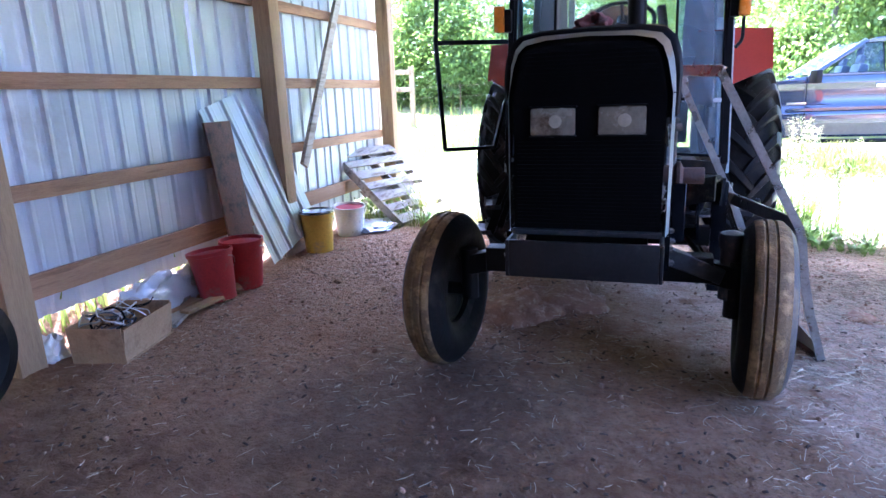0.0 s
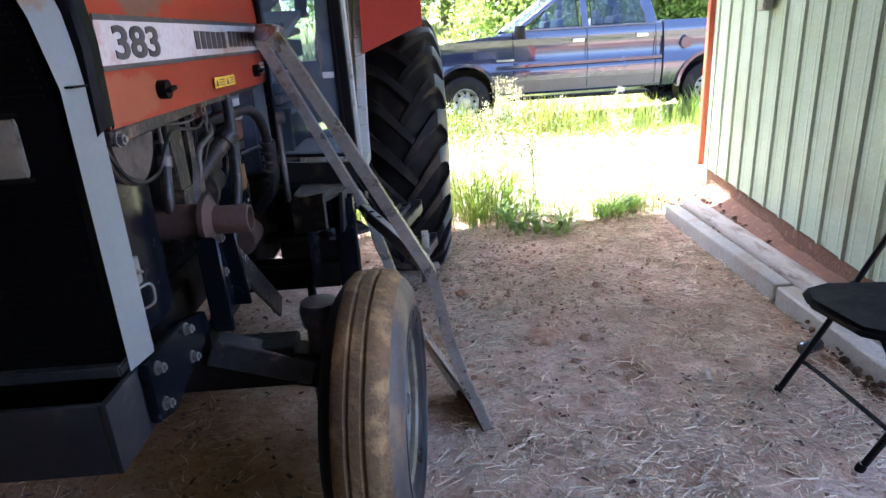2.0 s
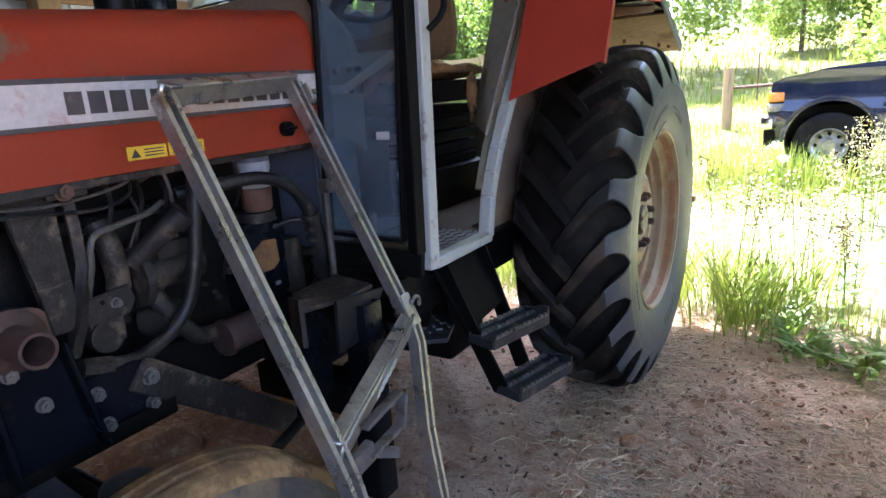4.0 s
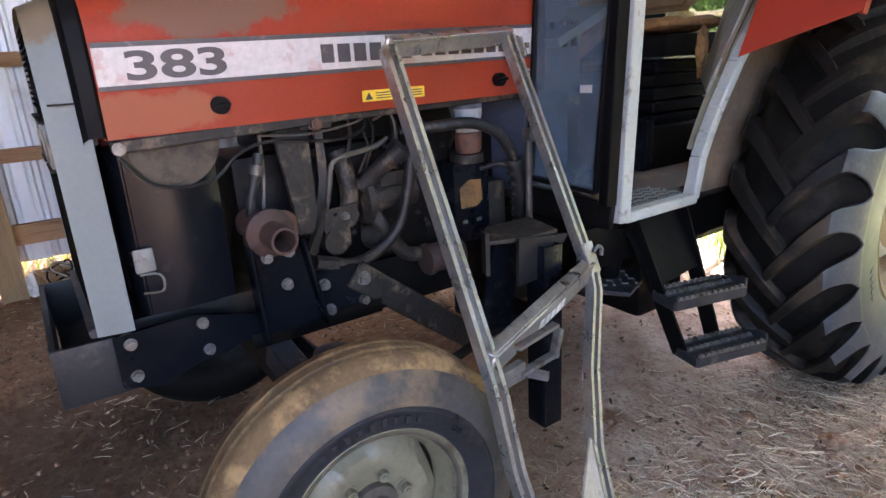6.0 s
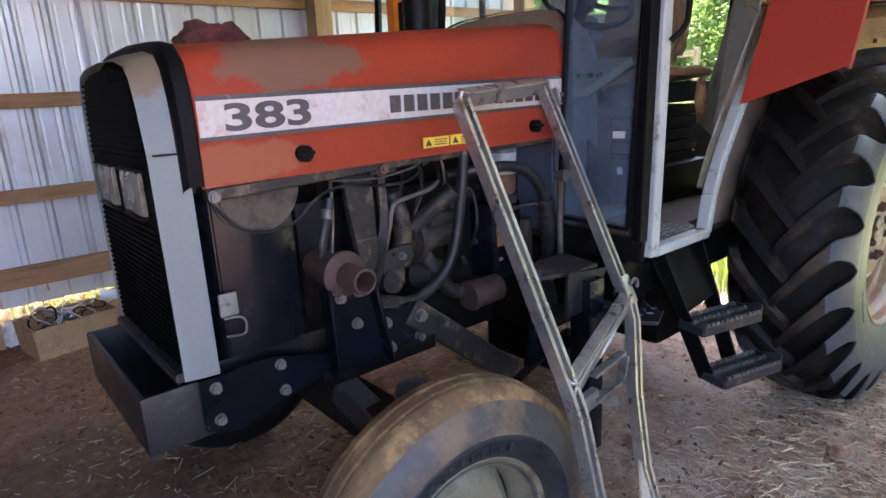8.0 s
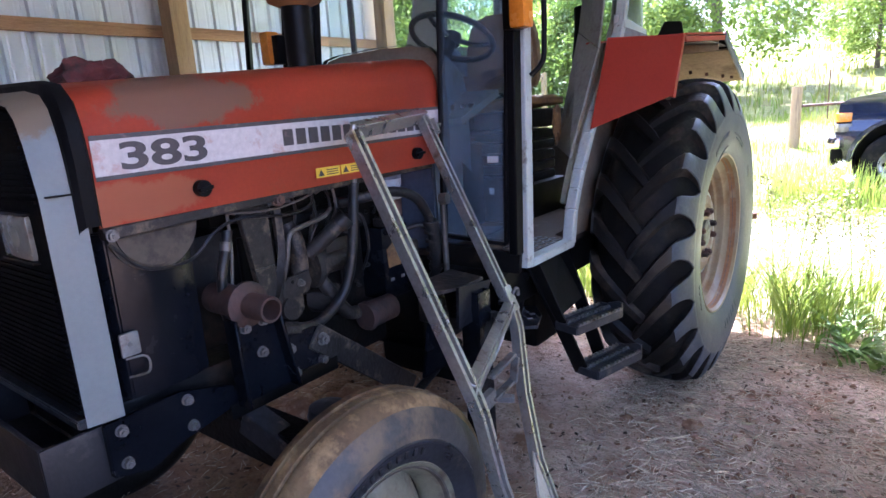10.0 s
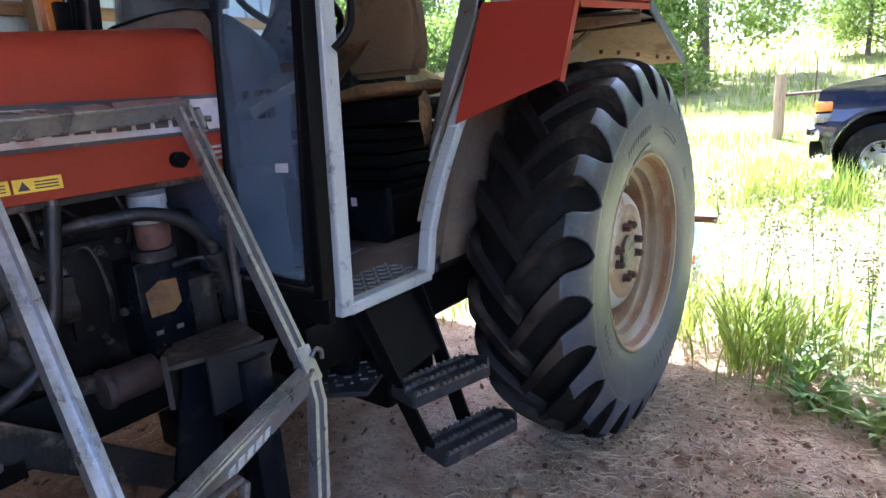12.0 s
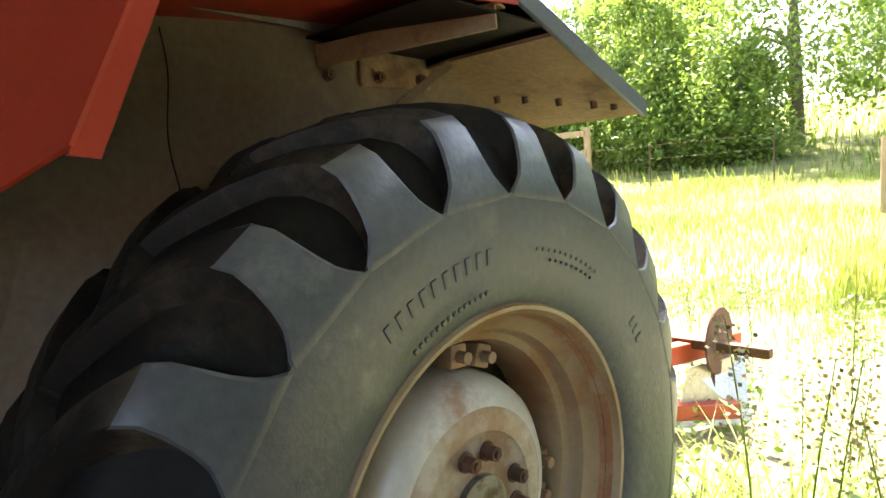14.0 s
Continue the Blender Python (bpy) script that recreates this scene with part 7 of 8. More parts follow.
for c, s_, r in (((0.0, -0.29, 0.12), (0.40, 0.008, 0.25), (4, 0, 0)), ((0.0, 0.29, 0.12), (0.40, 0.008, 0.25), (-5, 0, 0)), ((0.20, 0, 0.115), (0.008, 0.58, 0.24), (0, 7, 0)), ((-0.20, 0, 0.12), (0.008, 0.58, 0.25), (0, -4, 0)), ((0, 0, 0.006), (0.40, 0.58, 0.008), (0, 0, 0))):
    b = box(B(), c, s_, r, 0.0)
    bmesh.ops.transform(b, matrix=Matrix.Rotation(radians(12), 4, "Z"), verts=b.verts)
    part("box_wall", b, "cardboard", carton)
rnd = random.Random(5)
for i in range(16):
    c = Vector((rnd.uniform(-0.10, 0.10), rnd.uniform(-0.2, 0.2), rnd.uniform(0.19, 0.27)))
    r = rnd.uniform(0.05, 0.12)
    n = Vector((rnd.uniform(-0.6, 0.6), rnd.uniform(-0.6, 0.6), 1)).normalized()
    u = n.orthogonal().normalized()
    v = n.cross(u)
    pts = [c + r * (math.cos(a) * u + math.sin(a) * v) + n * 0.012 * math.sin(3 * a + i) for a in np.linspace(0, 5.6, 12)]
    part("wire_coil", hose(B(), pts, rnd.uniform(0.004, 0.008), 6, True, 3), ("white", "rubber_seal", "grey_plastic", "foam", "bare_steel")[i % 5], carton)

# low heap of boards, bags and scraps under the wall
for i in range(9):
    scrap = thing("board_scrap", "short weathered board lying on the dirt by the wall", "board", (-2.72 + rnd.uniform(-0.15, 0.12), -2.25 + i * 0.09 + rnd.uniform(-0.05, 0.05), 0.02 + 0.012 * (i % 4)), group="board scraps by the wall")
    scrap.rotation_euler = (radians(rnd.uniform(-4, 4)), radians(rnd.uniform(-4, 4)), radians(rnd.uniform(-80, 80)))
    part("plank", box(B(), (0, 0, 0.0), (rnd.uniform(0.06, 0.12), rnd.uniform(0.25, 0.45), 0.022), (0, 0, 0), 0.002), ("grey_wood", "lumber", "cardboard")[i % 3], scrap)


def crumple(name, c, s, material, label, cat, seed):
    bm = B()
    bmesh.ops.create_icosphere(bm, subdivisions=4, radius=1.0)
    for v in bm.verts:
        k = 1 + 0.35 * noise.noise(v.co * 2.5 + Vector((seed, 0, 0))) + 0.18 * noise.noise(v.co * 7 + Vector((0, seed, 0)))
        v.co = Vector((v.co.x * s[0] * k, v.co.y * s[1] * k, max(-0.15, v.co.z) * s[2] * k))
    ob = part(name, bm, material, None, "", 60)
    ob.location = c
    return tagged(ob, label, cat)


crumple("plastic_bag", (-2.86, -2.2, 0.05), (0.10, 0.32, 0.20), "galv", "crumpled clear plastic bag by the wall", "plastic bag", 3)
crumple("plastic_bag", (-2.88, -1.75, 0.05), (0.09, 0.22, 0.22), "white", "crumpled pale plastic bag by the wall", "plastic bag", 7)
crumple("feed_sack", (-2.78, -2.42, 0.03), (0.12, 0.16, 0.13), "cardboard", "brown paper sack slumped by the wall", "sack", 11)
crumple("plastic_jug", (-2.88, -2.98, 0.03), (0.07, 0.08, 0.13), "white", "dented white plastic jug on the floor", "jug", 13)
crumple("feed_sack", (-2.55, 0.55, 0.02), (0.22, 0.3, 0.06), "galv", "flat grey tarpaulin scrap on the dirt", "tarpaulin", 17)
# dark tyre lying by the first post
spare = thing("spare_tyre", "worn black tyre standing by the wall post", "tyre", (-2.64, -3.68, 0.33))
part("tyre_ring", lathe(B(), [(-0.09, 0.20), (-0.11, 0.26), (-0.085, 0.32), (0.085, 0.32), (0.11, 0.26), (0.09, 0.20), (0.0, 0.19), (-0.09, 0.20)], (0, 0, 0), 40, "x"), "tyre", spare)

# pallet leaning in the opening
pal = thing("pallet", "weathered wooden pallet leaning against the corner post", "pallet", (-2.60, 0.95, 0))
pm = Matrix.Translation((0.30, -0.30, 0.0)) @ Matrix.Rotation(radians(-16), 4, "Z") @ Matrix.Rotation(radians(-52), 4, "Y")
for j in range(3):
    b = box(B(), (0, 0.04 + j * 0.46, 0.60), (0.09, 0.038, 1.2), (0, 0, 0), 0.003)
    bmesh.ops.transform(b, matrix=pm, verts=b.verts)
    part("runner", b, "grey_wood", pal)
for i in range(7):
    for xx in ((0.055,) if i % 3 else (0.055, -0.055)):
        b = box(B(), (xx, 0.5, 0.06 + i * 0.18), (0.018, 1.0, 0.10 if i % 2 else 0.12), (0, 0, 0), 0.003)
        bmesh.ops.transform(b, matrix=pm, verts=b.verts)
        part("deck_board", b, "grey_wood", pal)

# ---- things along the east wall ----
for a, c in (((2.775, 0.46, 0.05), (2.70, -1.12, 0.05)), ((2.70, -1.14, 0.05), (2.61, -2.7, 0.05))):
    tb = thing("timber_beam", "pale weathered square timber lying on the dirt", "timber", group="timbers along the wall")
    part("beam_body", bar(B(), a, c, 0.10, 0.11, (0, 0, 1), 0.008), "concrete", tb)
pole = thing("wooden_pole", "round grey wooden pole lying beside the timber", "pole")
part("pole_body", hose(B(), [(2.97, 0.62, 0.07), (2.92, -0.2, 0.068), (2.865, -1.1, 0.065), (2.77, -2.5, 0.06)], 0.062, 18), "grey_wood", pole)
bm = B()
for i in range(420):
    y = rnd.uniform(-2.4, 0.9)
    x = (3.35 + 0.16 * (y - 1.23) - rnd.uniform(0.03, 0.30)) if i % 3 else 2.79 + 0.055 * (y - 0.4) + rnd.uniform(0.02, 0.10)
    r = rnd.uniform(0.008, 0.026)
    bmesh.ops.create_icosphere(bm, subdivisions=1, radius=r, matrix=Matrix.Translation((x, y, 0.025 + rnd.uniform(-0.01, 0.03))) @ Euler((rnd.random() * 6, rnd.random() * 6, 0)).to_matrix().to_4x4() @ Matrix.Diagonal((1, rnd.uniform(0.6, 1.3), rnd.uniform(0.5, 0.9), 1)))
tagged(part("rubble", bm, "bark_chip", smooth=30), "dark gravel and crumbs along the foot of the wall", "rubble", kind="stuff")
bm = B()
n = 40
rows = []
for i in range(n + 1):
    y = -2.4 + 3.45 * i / n
    xw = 3.35 + 0.16 * (y - 1.23)
    rows.append([bm.verts.new((xw - 0.36 + 0.105 * j, y, (-0.02, 0.0, 0.025, 0.06, 0.11)[j] * (0.9 + 0.5 * noise.noise(Vector((y * 3, j, 2)))) + 0.02 * noise.noise(Vector((y * 9, j * 3, 4))))) for j in range(5)])
for a, c in zip(rows, rows[1:]):
    for j in range(4):
        bm.faces.new((a[j], a[j + 1], c[j + 1], c[j]))
tagged(part("soil_bank", bm, "red_soil"), "bank of crumbly red soil under the wall", "soil", kind="structure")

# folding chair
chair = thing("folding_chair", "black metal folding chair with a padded seat", "chair", (2.42, -2.1, 0))
CO = (2.42, -2.1, 0)
b = prism(B(), [(2.20, -2.03), (2.24, -1.935), (2.34, -1.90), (2.56, -1.93), (2.62, -2.0), (2.60, -2.26), (2.52, -2.34), (2.30, -2.33), (2.22, -2.26)], 0.425, 0.462, "z", 0.014)
on("seat_pad", b, "rubber_seal", chair, CO, "black padded seat")
for y in (-1.90, -2.36):
    on("front_leg", hose(B(), [(2.225, y, 0.012), (2.36, y, 0.25), (2.50, y, 0.52), (2.66, y, 0.84)], 0.0115, 10), "black", chair, CO)
    on("rear_leg", hose(B(), [(2.72, y, 0.012), (2.58, y, 0.25), (2.45, y, 0.45)], 0.0115, 10), "black", chair, CO)
    on("rubber_foot", rod(B(), (2.218, y, 0.0), (2.23, y, 0.03), 0.015, 10), "rubber_seal", chair, CO)
on("cross_rod", hose(B(), [(2.29, -1.90, 0.13), (2.31, -1.94, 0.135), (2.31, -2.32, 0.135), (2.29, -2.36, 0.13)], 0.0085, 8), "black", chair, CO)
on("cross_rod", hose(B(), [(2.65, -1.90, 0.13), (2.65, -2.36, 0.13)], 0.0085, 8, False), "black", chair, CO)
b = box(B(), (2.655, -2.13, 0.79), (0.03, 0.44, 0.16), (0, -10, 0), 0.02)
on("back_rest", b, "black", chair, CO, "curved black back rest")
can = thing("drink_can", "crushed blue and white can on the dirt", "can", (2.53, -1.62, 0.03))
b = lathe(B(), [(-0.055, 0.0), (-0.055, 0.026), (-0.045, 0.032), (0.0, 0.027), (0.045, 0.032), (0.055, 0.026), (0.055, 0.0)], (0, 0, 0), 16, "x")
bmesh.ops.transform(b, matrix=Matrix.Rotation(radians(25), 4, "Z"), verts=b.verts)
part("can_body", b, "truck_paint", can)
for c, l, r in (((2.02, -1.75, 0.012), 0.10, 70), ((2.30, -2.52, 0.012), 0.22, 20), ((1.55, -2.75, 0.012), 0.10, 40)):
    st = thing("wood_splinter", "pale broken stick lying on the straw", "stick", c)
    part("stick_body", box(B(), (0, 0, 0), (l, 0.02, 0.012), (0, 0, r), 0.003), "grey_wood", st)

# ---- plough behind the tractor ----
plough = thing("plough", "rusty red plough with disc coulters in the weeds", "plough", (0.3, 2.1, 0))
PO = (0.3, 2.1, 0)
on("tool_bar", bar(B(), (-0.4, 2.25, 0.40), (0.80, 2.20, 0.425), 0.05, 0.05), "rust", plough, PO, "red rusted tool bar")
on("main_beam", bar(B(), (0.15, 1.35, 0.42), (0.5, 2.6, 0.35), 0.07, 0.10), "red_trim", plough, PO)
on("main_beam", bar(B(), (0.28, 1.9, 0.12), (0.62, 2.25, 0.10), 0.10, 0.08), "red_trim", plough, PO)
on("coulter_disc", lathe(B(), [(-0.01, 0.0), (-0.006, 0.17), (0.0, 0.175), (0.006, 0.17), (0.01, 0.0)], (0.54, 2.25, 0.44), 32), "rust", plough, PO, "rusty coulter disc")
on("share", sheet(B(), [(0.40, 2.0, 0.02), (0.66, 2.3, 0.02), (0.60, 2.4, 0.34), (0.44, 2.1, 0.32)], 0.02), "bare_steel", plough, PO, "worn steel share")
on("shank", bar(B(), (0.5, 2.25, 0.40), (0.52, 2.2, 0.03), 0.03, 0.07), "rust", plough, PO)


# ---- straw, clods, grass, weeds, trees ----
def stuff(name, verts, faces, material, label, cat, smooth=False):
    me = bpy.data.meshes.new(name)
    me.from_pydata(verts, [], faces)
    me.materials.append(M[material])
    return tagged(new(name, me), label, cat, kind="stuff")


rng = np.random.default_rng(11)
V_, F_ = [], []
for i in range(165000):
    x, y = rng.uniform(-2.7, 3.0), rng.uniform(-5.6, 1.0)
    d = noise.noise(Vector((x * 1.6, y * 1.6, 9))) + 0.5 * noise.noise(Vector((x * 5, y * 5, 2)))
    east = min(1.0, max(0.0, (x + 0.15 * y - 0.2) / 0.8))
    if rng.random() > (0.09 + 0.91 * east) * (0.30 + 0.55 * min(1.0, max(0.0, (y + 3.6) / 1.4))) * (0.35 + 0.65 * min(1, max(0, 0.5 + 1.6 * d))):
        continue
    if y > 0.3 and rng.random() < 0.5:
        continue
    a, l, w = rng.uniform(0, 6.283), rng.uniform(0.018, 0.06 + 0.025 * east) * (1.6 if rng.random() < 0.08 else 1), rng.uniform(0.0006, 0.0012 + 0.0010 * east)
    z = rise(x, y) + 0.004 + abs(rng.normal(0, 0.009))
    dz, bow = rng.uniform(-0.15, 0.25) * l * 0.5, rng.uniform(-0.10, 0.10) * l
    c, s = math.cos(a), math.sin(a)
    k = len(V_)
    for t, off in ((-0.5, 0), (0, bow), (0.5, 0)):
        px, py, pz = x + c * l * t - s * off, y + s * l * t + c * off, z + dz * (t + 0.5) + 0.003
        V_ += [(px - s * w, py + c * w, pz), (px + s * w, py - c * w, pz), (px, py, pz + w * 1.4)]
    for j in (0, 3):
        F_ += [(k + j, k + j + 2, k + j + 5, k + j + 3), (k + j + 2, k + j + 1, k + j + 4, k + j + 5)]
for i in range(1500):
    x, y = rng.uniform(0.5, 2.8), rng.uniform(-2.9, 0.8)
    if noise.noise(Vector((x * 1.9, y * 1.9, 3))) < rng.uniform(-0.25, 0.35):
        continue
    a, turn, w, l = rng.uniform(0, 6.283), rng.normal(0, 0.30), rng.uniform(0.0007, 0.0014), rng.uniform(0.010, 0.028)
    k = len(V_)
    for j in range(8):
        z = rise(x, y) + 0.007 + 0.007 * abs(noise.noise((x * 9, y * 9, i)))
        c, s = math.cos(a), math.sin(a)
        V_ += [(x - s * w, y + c * w, z), (x + s * w, y - c * w, z), (x, y, z + w * 1.4)]
        x, y, a = x + c * l, y + s * l, a + turn + rng.normal(0, 0.12)
    for j in range(0, 21, 3):
        F_ += [(k + j, k + j + 2, k + j + 5, k + j + 3), (k + j + 2, k + j + 1, k + j + 4, k + j + 5)]
stuff("straw", V_, F_, "straw", "dry straw and pine needles scattered over the dirt", "straw")

V_, F_ = [], []
for i in range(5500):
    x, y = rng.uniform(-2.7, 2.9), rng.uniform(-5.4, 0.9)
    if noise.noise(Vector((x * 1.3, y * 1.3, 4))) < rng.uniform(-0.5, 0.5):
        continue
    a, l, w = rng.uniform(0, 6.283), rng.uniform(0.004, 0.018), rng.uniform(0.0025, 0.009)
    c, s = math.cos(a), math.sin(a)
    z, dz = rise(x, y) + 0.004, rng.uniform(0, 0.008)
    k = len(V_)
    V_ += [(x - c * l - s * w, y - s * l + c * w, z), (x + c * l - s * w, y + s * l + c * w, z + dz), (x + c * l + s * w, y + s * l - c * w, z + dz), (x - c * l + s * w, y - s * l - c * w, z), (x, y, z + 0.004 + dz)]
    F_ += [(k, k + 1, k + 4), (k + 1, k + 2, k + 4), (k + 2, k + 3, k + 4), (k + 3, k, k + 4)]
stuff("bark_chips", V_, F_, "bark_chip", "dark crumbs of bark and leaf litter in the straw", "litter")

bm = B()
for i in range(2600):
    x, y = rng.uniform(-2.4, 2.7), rng.uniform(-4.8, 0.9)
    if i < 700:
        x, y = rng.normal(1.35, 0.40), rng.normal(-0.5, 0.40)
    r = min(0.02, abs(rng.normal(0, 0.006)) + 0.003)
    bmesh.ops.create_icosphere(bm, subdivisions=1, radius=r, matrix=Matrix.Translation((x, y, rise(x, y) + r * 0.3)) @ Euler((rng.uniform(0, 6), rng.uniform(0, 6), 0)).to_matrix().to_4x4() @ Matrix.Diagonal((1, rng.uniform(0.6, 1.2), rng.uniform(0.5, 0.9), 1)))
tagged(part("clods", bm, "soil_clod", smooth=0), "small clods of dried soil on the shed floor", "soil", kind="stuff")


def clod(c, r, seed):
    bm = B()
    bmesh.ops.create_icosphere(bm, subdivisions=3, radius=1)
    for v in bm.verts:
        k = 1 + 0.4 * noise.noise(v.co * 1.8 + Vector((seed, 0, 0))) + 0.25 * noise.noise(v.co * 5 + Vector((0, seed, 0)))
        v.co = Vector((v.co.x * r * k, v.co.y * r * 0.9 * k, v.co.z * r * 0.6 * k))
    ob = part("soil_lump", bm, "soil_clod", None, "", 60)
    ob.location = (*c, rise(*c) + r * 0.3)
    tagged(ob, "lump of dried reddish soil on the floor", "soil lump", group="soil lumps")


for i, (c, r) in enumerate((((1.095, -0.72), 0.045), ((0.82, -0.80), 0.03), ((1.30, -0.55), 0.022), ((1.0, -0.45), 0.02), ((-2.0, -1.3), 0.03), ((1.19, -0.90), 0.03), ((1.135, -0.82), 0.028), ((1.46, -0.88), 0.02), ((1.55, -1.0), 0.018), ((1.22, -0.80), 0.022), ((1.36, -0.72), 0.024), ((1.62, -1.35), 0.03), ((1.72, -1.28), 0.022), ((1.85, -0.75), 0.03), ((1.52, -1.55), 0.02), ((1.40, -1.22), 0.018), ((2.05, -1.0), 0.028))):
    clod(c, r, i * 3.7)


for c, r, h in (((-0.52, -1.68), 0.26, 0.16), ((-0.30, -1.38), 0.30, 0.15), ((1.43, -1.32), 0.11, 0.045)):
    bm = B()
    bmesh.ops.create_icosphere(bm, subdivisions=4, radius=1)
    for v in bm.verts:
        k = 1 + 0.3 * noise.noise(v.co * 2 + Vector((c[0] * 9, 0, 0))) + 0.12 * noise.noise(v.co * 7)
        v.co = Vector((v.co.x * r * k, v.co.y * r * 0.85 * k, v.co.z * h * k))
    ob = part("soil_mound", bm, "soil_clod", None, "", 60)
    ob.location = (*c, rise(*c) - h * 0.25)
    tagged(ob, "low heap of loose brown soil on the floor", "soil heap", group="soil heaps")


def blades(n, xr, yr, h, w, keep, seed, bend_=0.5):
    g = np.random.default_rng(seed)
    V, F = [], []
    for i in range(n):
        x, y = g.uniform(*xr), g.uniform(*yr)
        k = keep(x, y)
        if g.random() > k:
            continue
        a = g.uniform(0, 6.283)
        hh = h * g.uniform(0.45, 1.25) * (0.6 + 0.4 * k)
        ww = w * g.uniform(0.7, 1.3)
        bx, by = math.cos(a + 1.5) * hh * bend_ * g.uniform(0.1, 1), math.sin(a + 1.5) * hh * bend_ * g.uniform(0.1, 1)
        z = rise(x, y) - 0.01
        c, s = math.cos(a) * ww, math.sin(a) * ww
        b0 = len(V)
        V += [(x - c, y - s, z), (x + c, y + s, z), (x + bx * 0.35 - c * 0.8, y + by * 0.35 - s * 0.8, z + hh * 0.6), (x + bx * 0.35 + c * 0.8, y + by * 0.35 + s * 0.8, z + hh * 0.6), (x + bx, y + by, z + hh)]
        F += [(b0, b0 + 1, b0 + 3, b0 + 2), (b0 + 2, b0 + 3, b0 + 4)]
    return V, F


def patchy(x, y, f=0.6, lo=-0.3, hi=0.4, s=0):
    return min(1, max(0, (noise.noise(Vector((x * f, y * f, s))) - lo) / (hi - lo)))


def verge(x, y):
    """Grass along the opening: thick at the edge, thin on the lane, thick again past it."""
    e = 0.55 + 0.35 * noise.noise(Vector((x * 0.9, 2, 7)))
    if y < e or (x > 3.0 and y < 1.4):
        return 0
    if -0.35 < x < 0.9 and y < 0.75:
        return 0
    near = max(0, 1 - (y - e) / 1.3) * patchy(x, y, 1.4, -0.5, 0.1)
    far = max(0, min(1, (y - 3.2) / 1.2)) * patchy(x, y, 0.8, -0.5, 0.1)
    return max(near, far * 0.8, 0.10)


V_, F_ = blades(44000, (-6, 6), (0.4, 5.4), 0.20, 0.0035, verge, 21, 0.7)
stuff("verge_grass", V_, F_, "grass", "tufts of sunlit grass along the shed opening", "grass")
# leafy weeds behind the tractor and along the lane
V_, F_ = [], []
for i in range(26000):
    x, y = rng.uniform(-4.5, 4.5), rng.uniform(0.9, 5.2)
    k = patchy(x, y, 0.9, -0.25, 0.35, 6) * (1.0 if y < 2.6 or y > 3.6 else 0.25) * (1.0 if x < 1.2 or y > 3.4 else 0.25)
    if rng.random() > k:
        continue
    z = rise(x, y) + rng.uniform(0.01, 0.24) * (0.4 + 0.6 * k)
    n = Vector(rng.normal(0, 1, 3)) + Vector((0, 0, 1.2))
    u = n.orthogonal().normalized()
    u.rotate(Matrix.Rotation(rng.uniform(0, 6.28), 3, n))
    v = n.normalized().cross(u)
    l = rng.uniform(0.012, 0.034)
    p, b0 = Vector((x, y, z)), len(V_)
    V_ += [p - u * l, p - v * l * 0.5, p + u * l, p + v * l * 0.5]
    F_.append((b0, b0 + 1, b0 + 2, b0 + 3))
stuff("leafy_weeds", V_, F_, "weed", "low leafy weeds in the sun behind the tractor", "weeds")
V_, F_ = blades(5200, (0.4, 6.6), (4.7, 5.62), 0.50, 0.006, lambda x, y: 0.25 + 0.75 * patchy(x, y, 1.2, -0.4, 0.3, 3), 27, 0.55)
stuff("lane_weeds", V_, F_, "grass", "knee-high weeds along the lane beside the truck", "weeds")
V_, F_ = blades(52000, (-14, 12), (5.0, 16), 0.22, 0.008, lambda x, y: 0 if 0.6 < x < 6.8 and 5.6 < y < 7.7 else 0.25 + 0.75 * patchy(x, y, 0.35), 22, 0.6)
stuff("meadow_grass", V_, F_, "grass", "long sunlit meadow grass beyond the lane", "grass")
V_, F_ = blades(24000, (-40, 30), (15, 40), 0.42, 0.022, lambda x, y: 0.3 + 0.7 * patchy(x, y, 0.15), 23, 0.5)
stuff("pasture_grass", V_, F_, "grass", "distant rough pasture grass on the slope", "grass")
V_, F_ = blades(9000, (-4.4, -3.09), (-7, 2.4), 0.30, 0.007, lambda x, y: 0.4 + 0.6 * patchy(x, y, 1.1, -0.4, 0.3), 24, 0.5)
stuff("wall_grass", V_, F_, "grass", "grass growing outside the west wall", "grass")


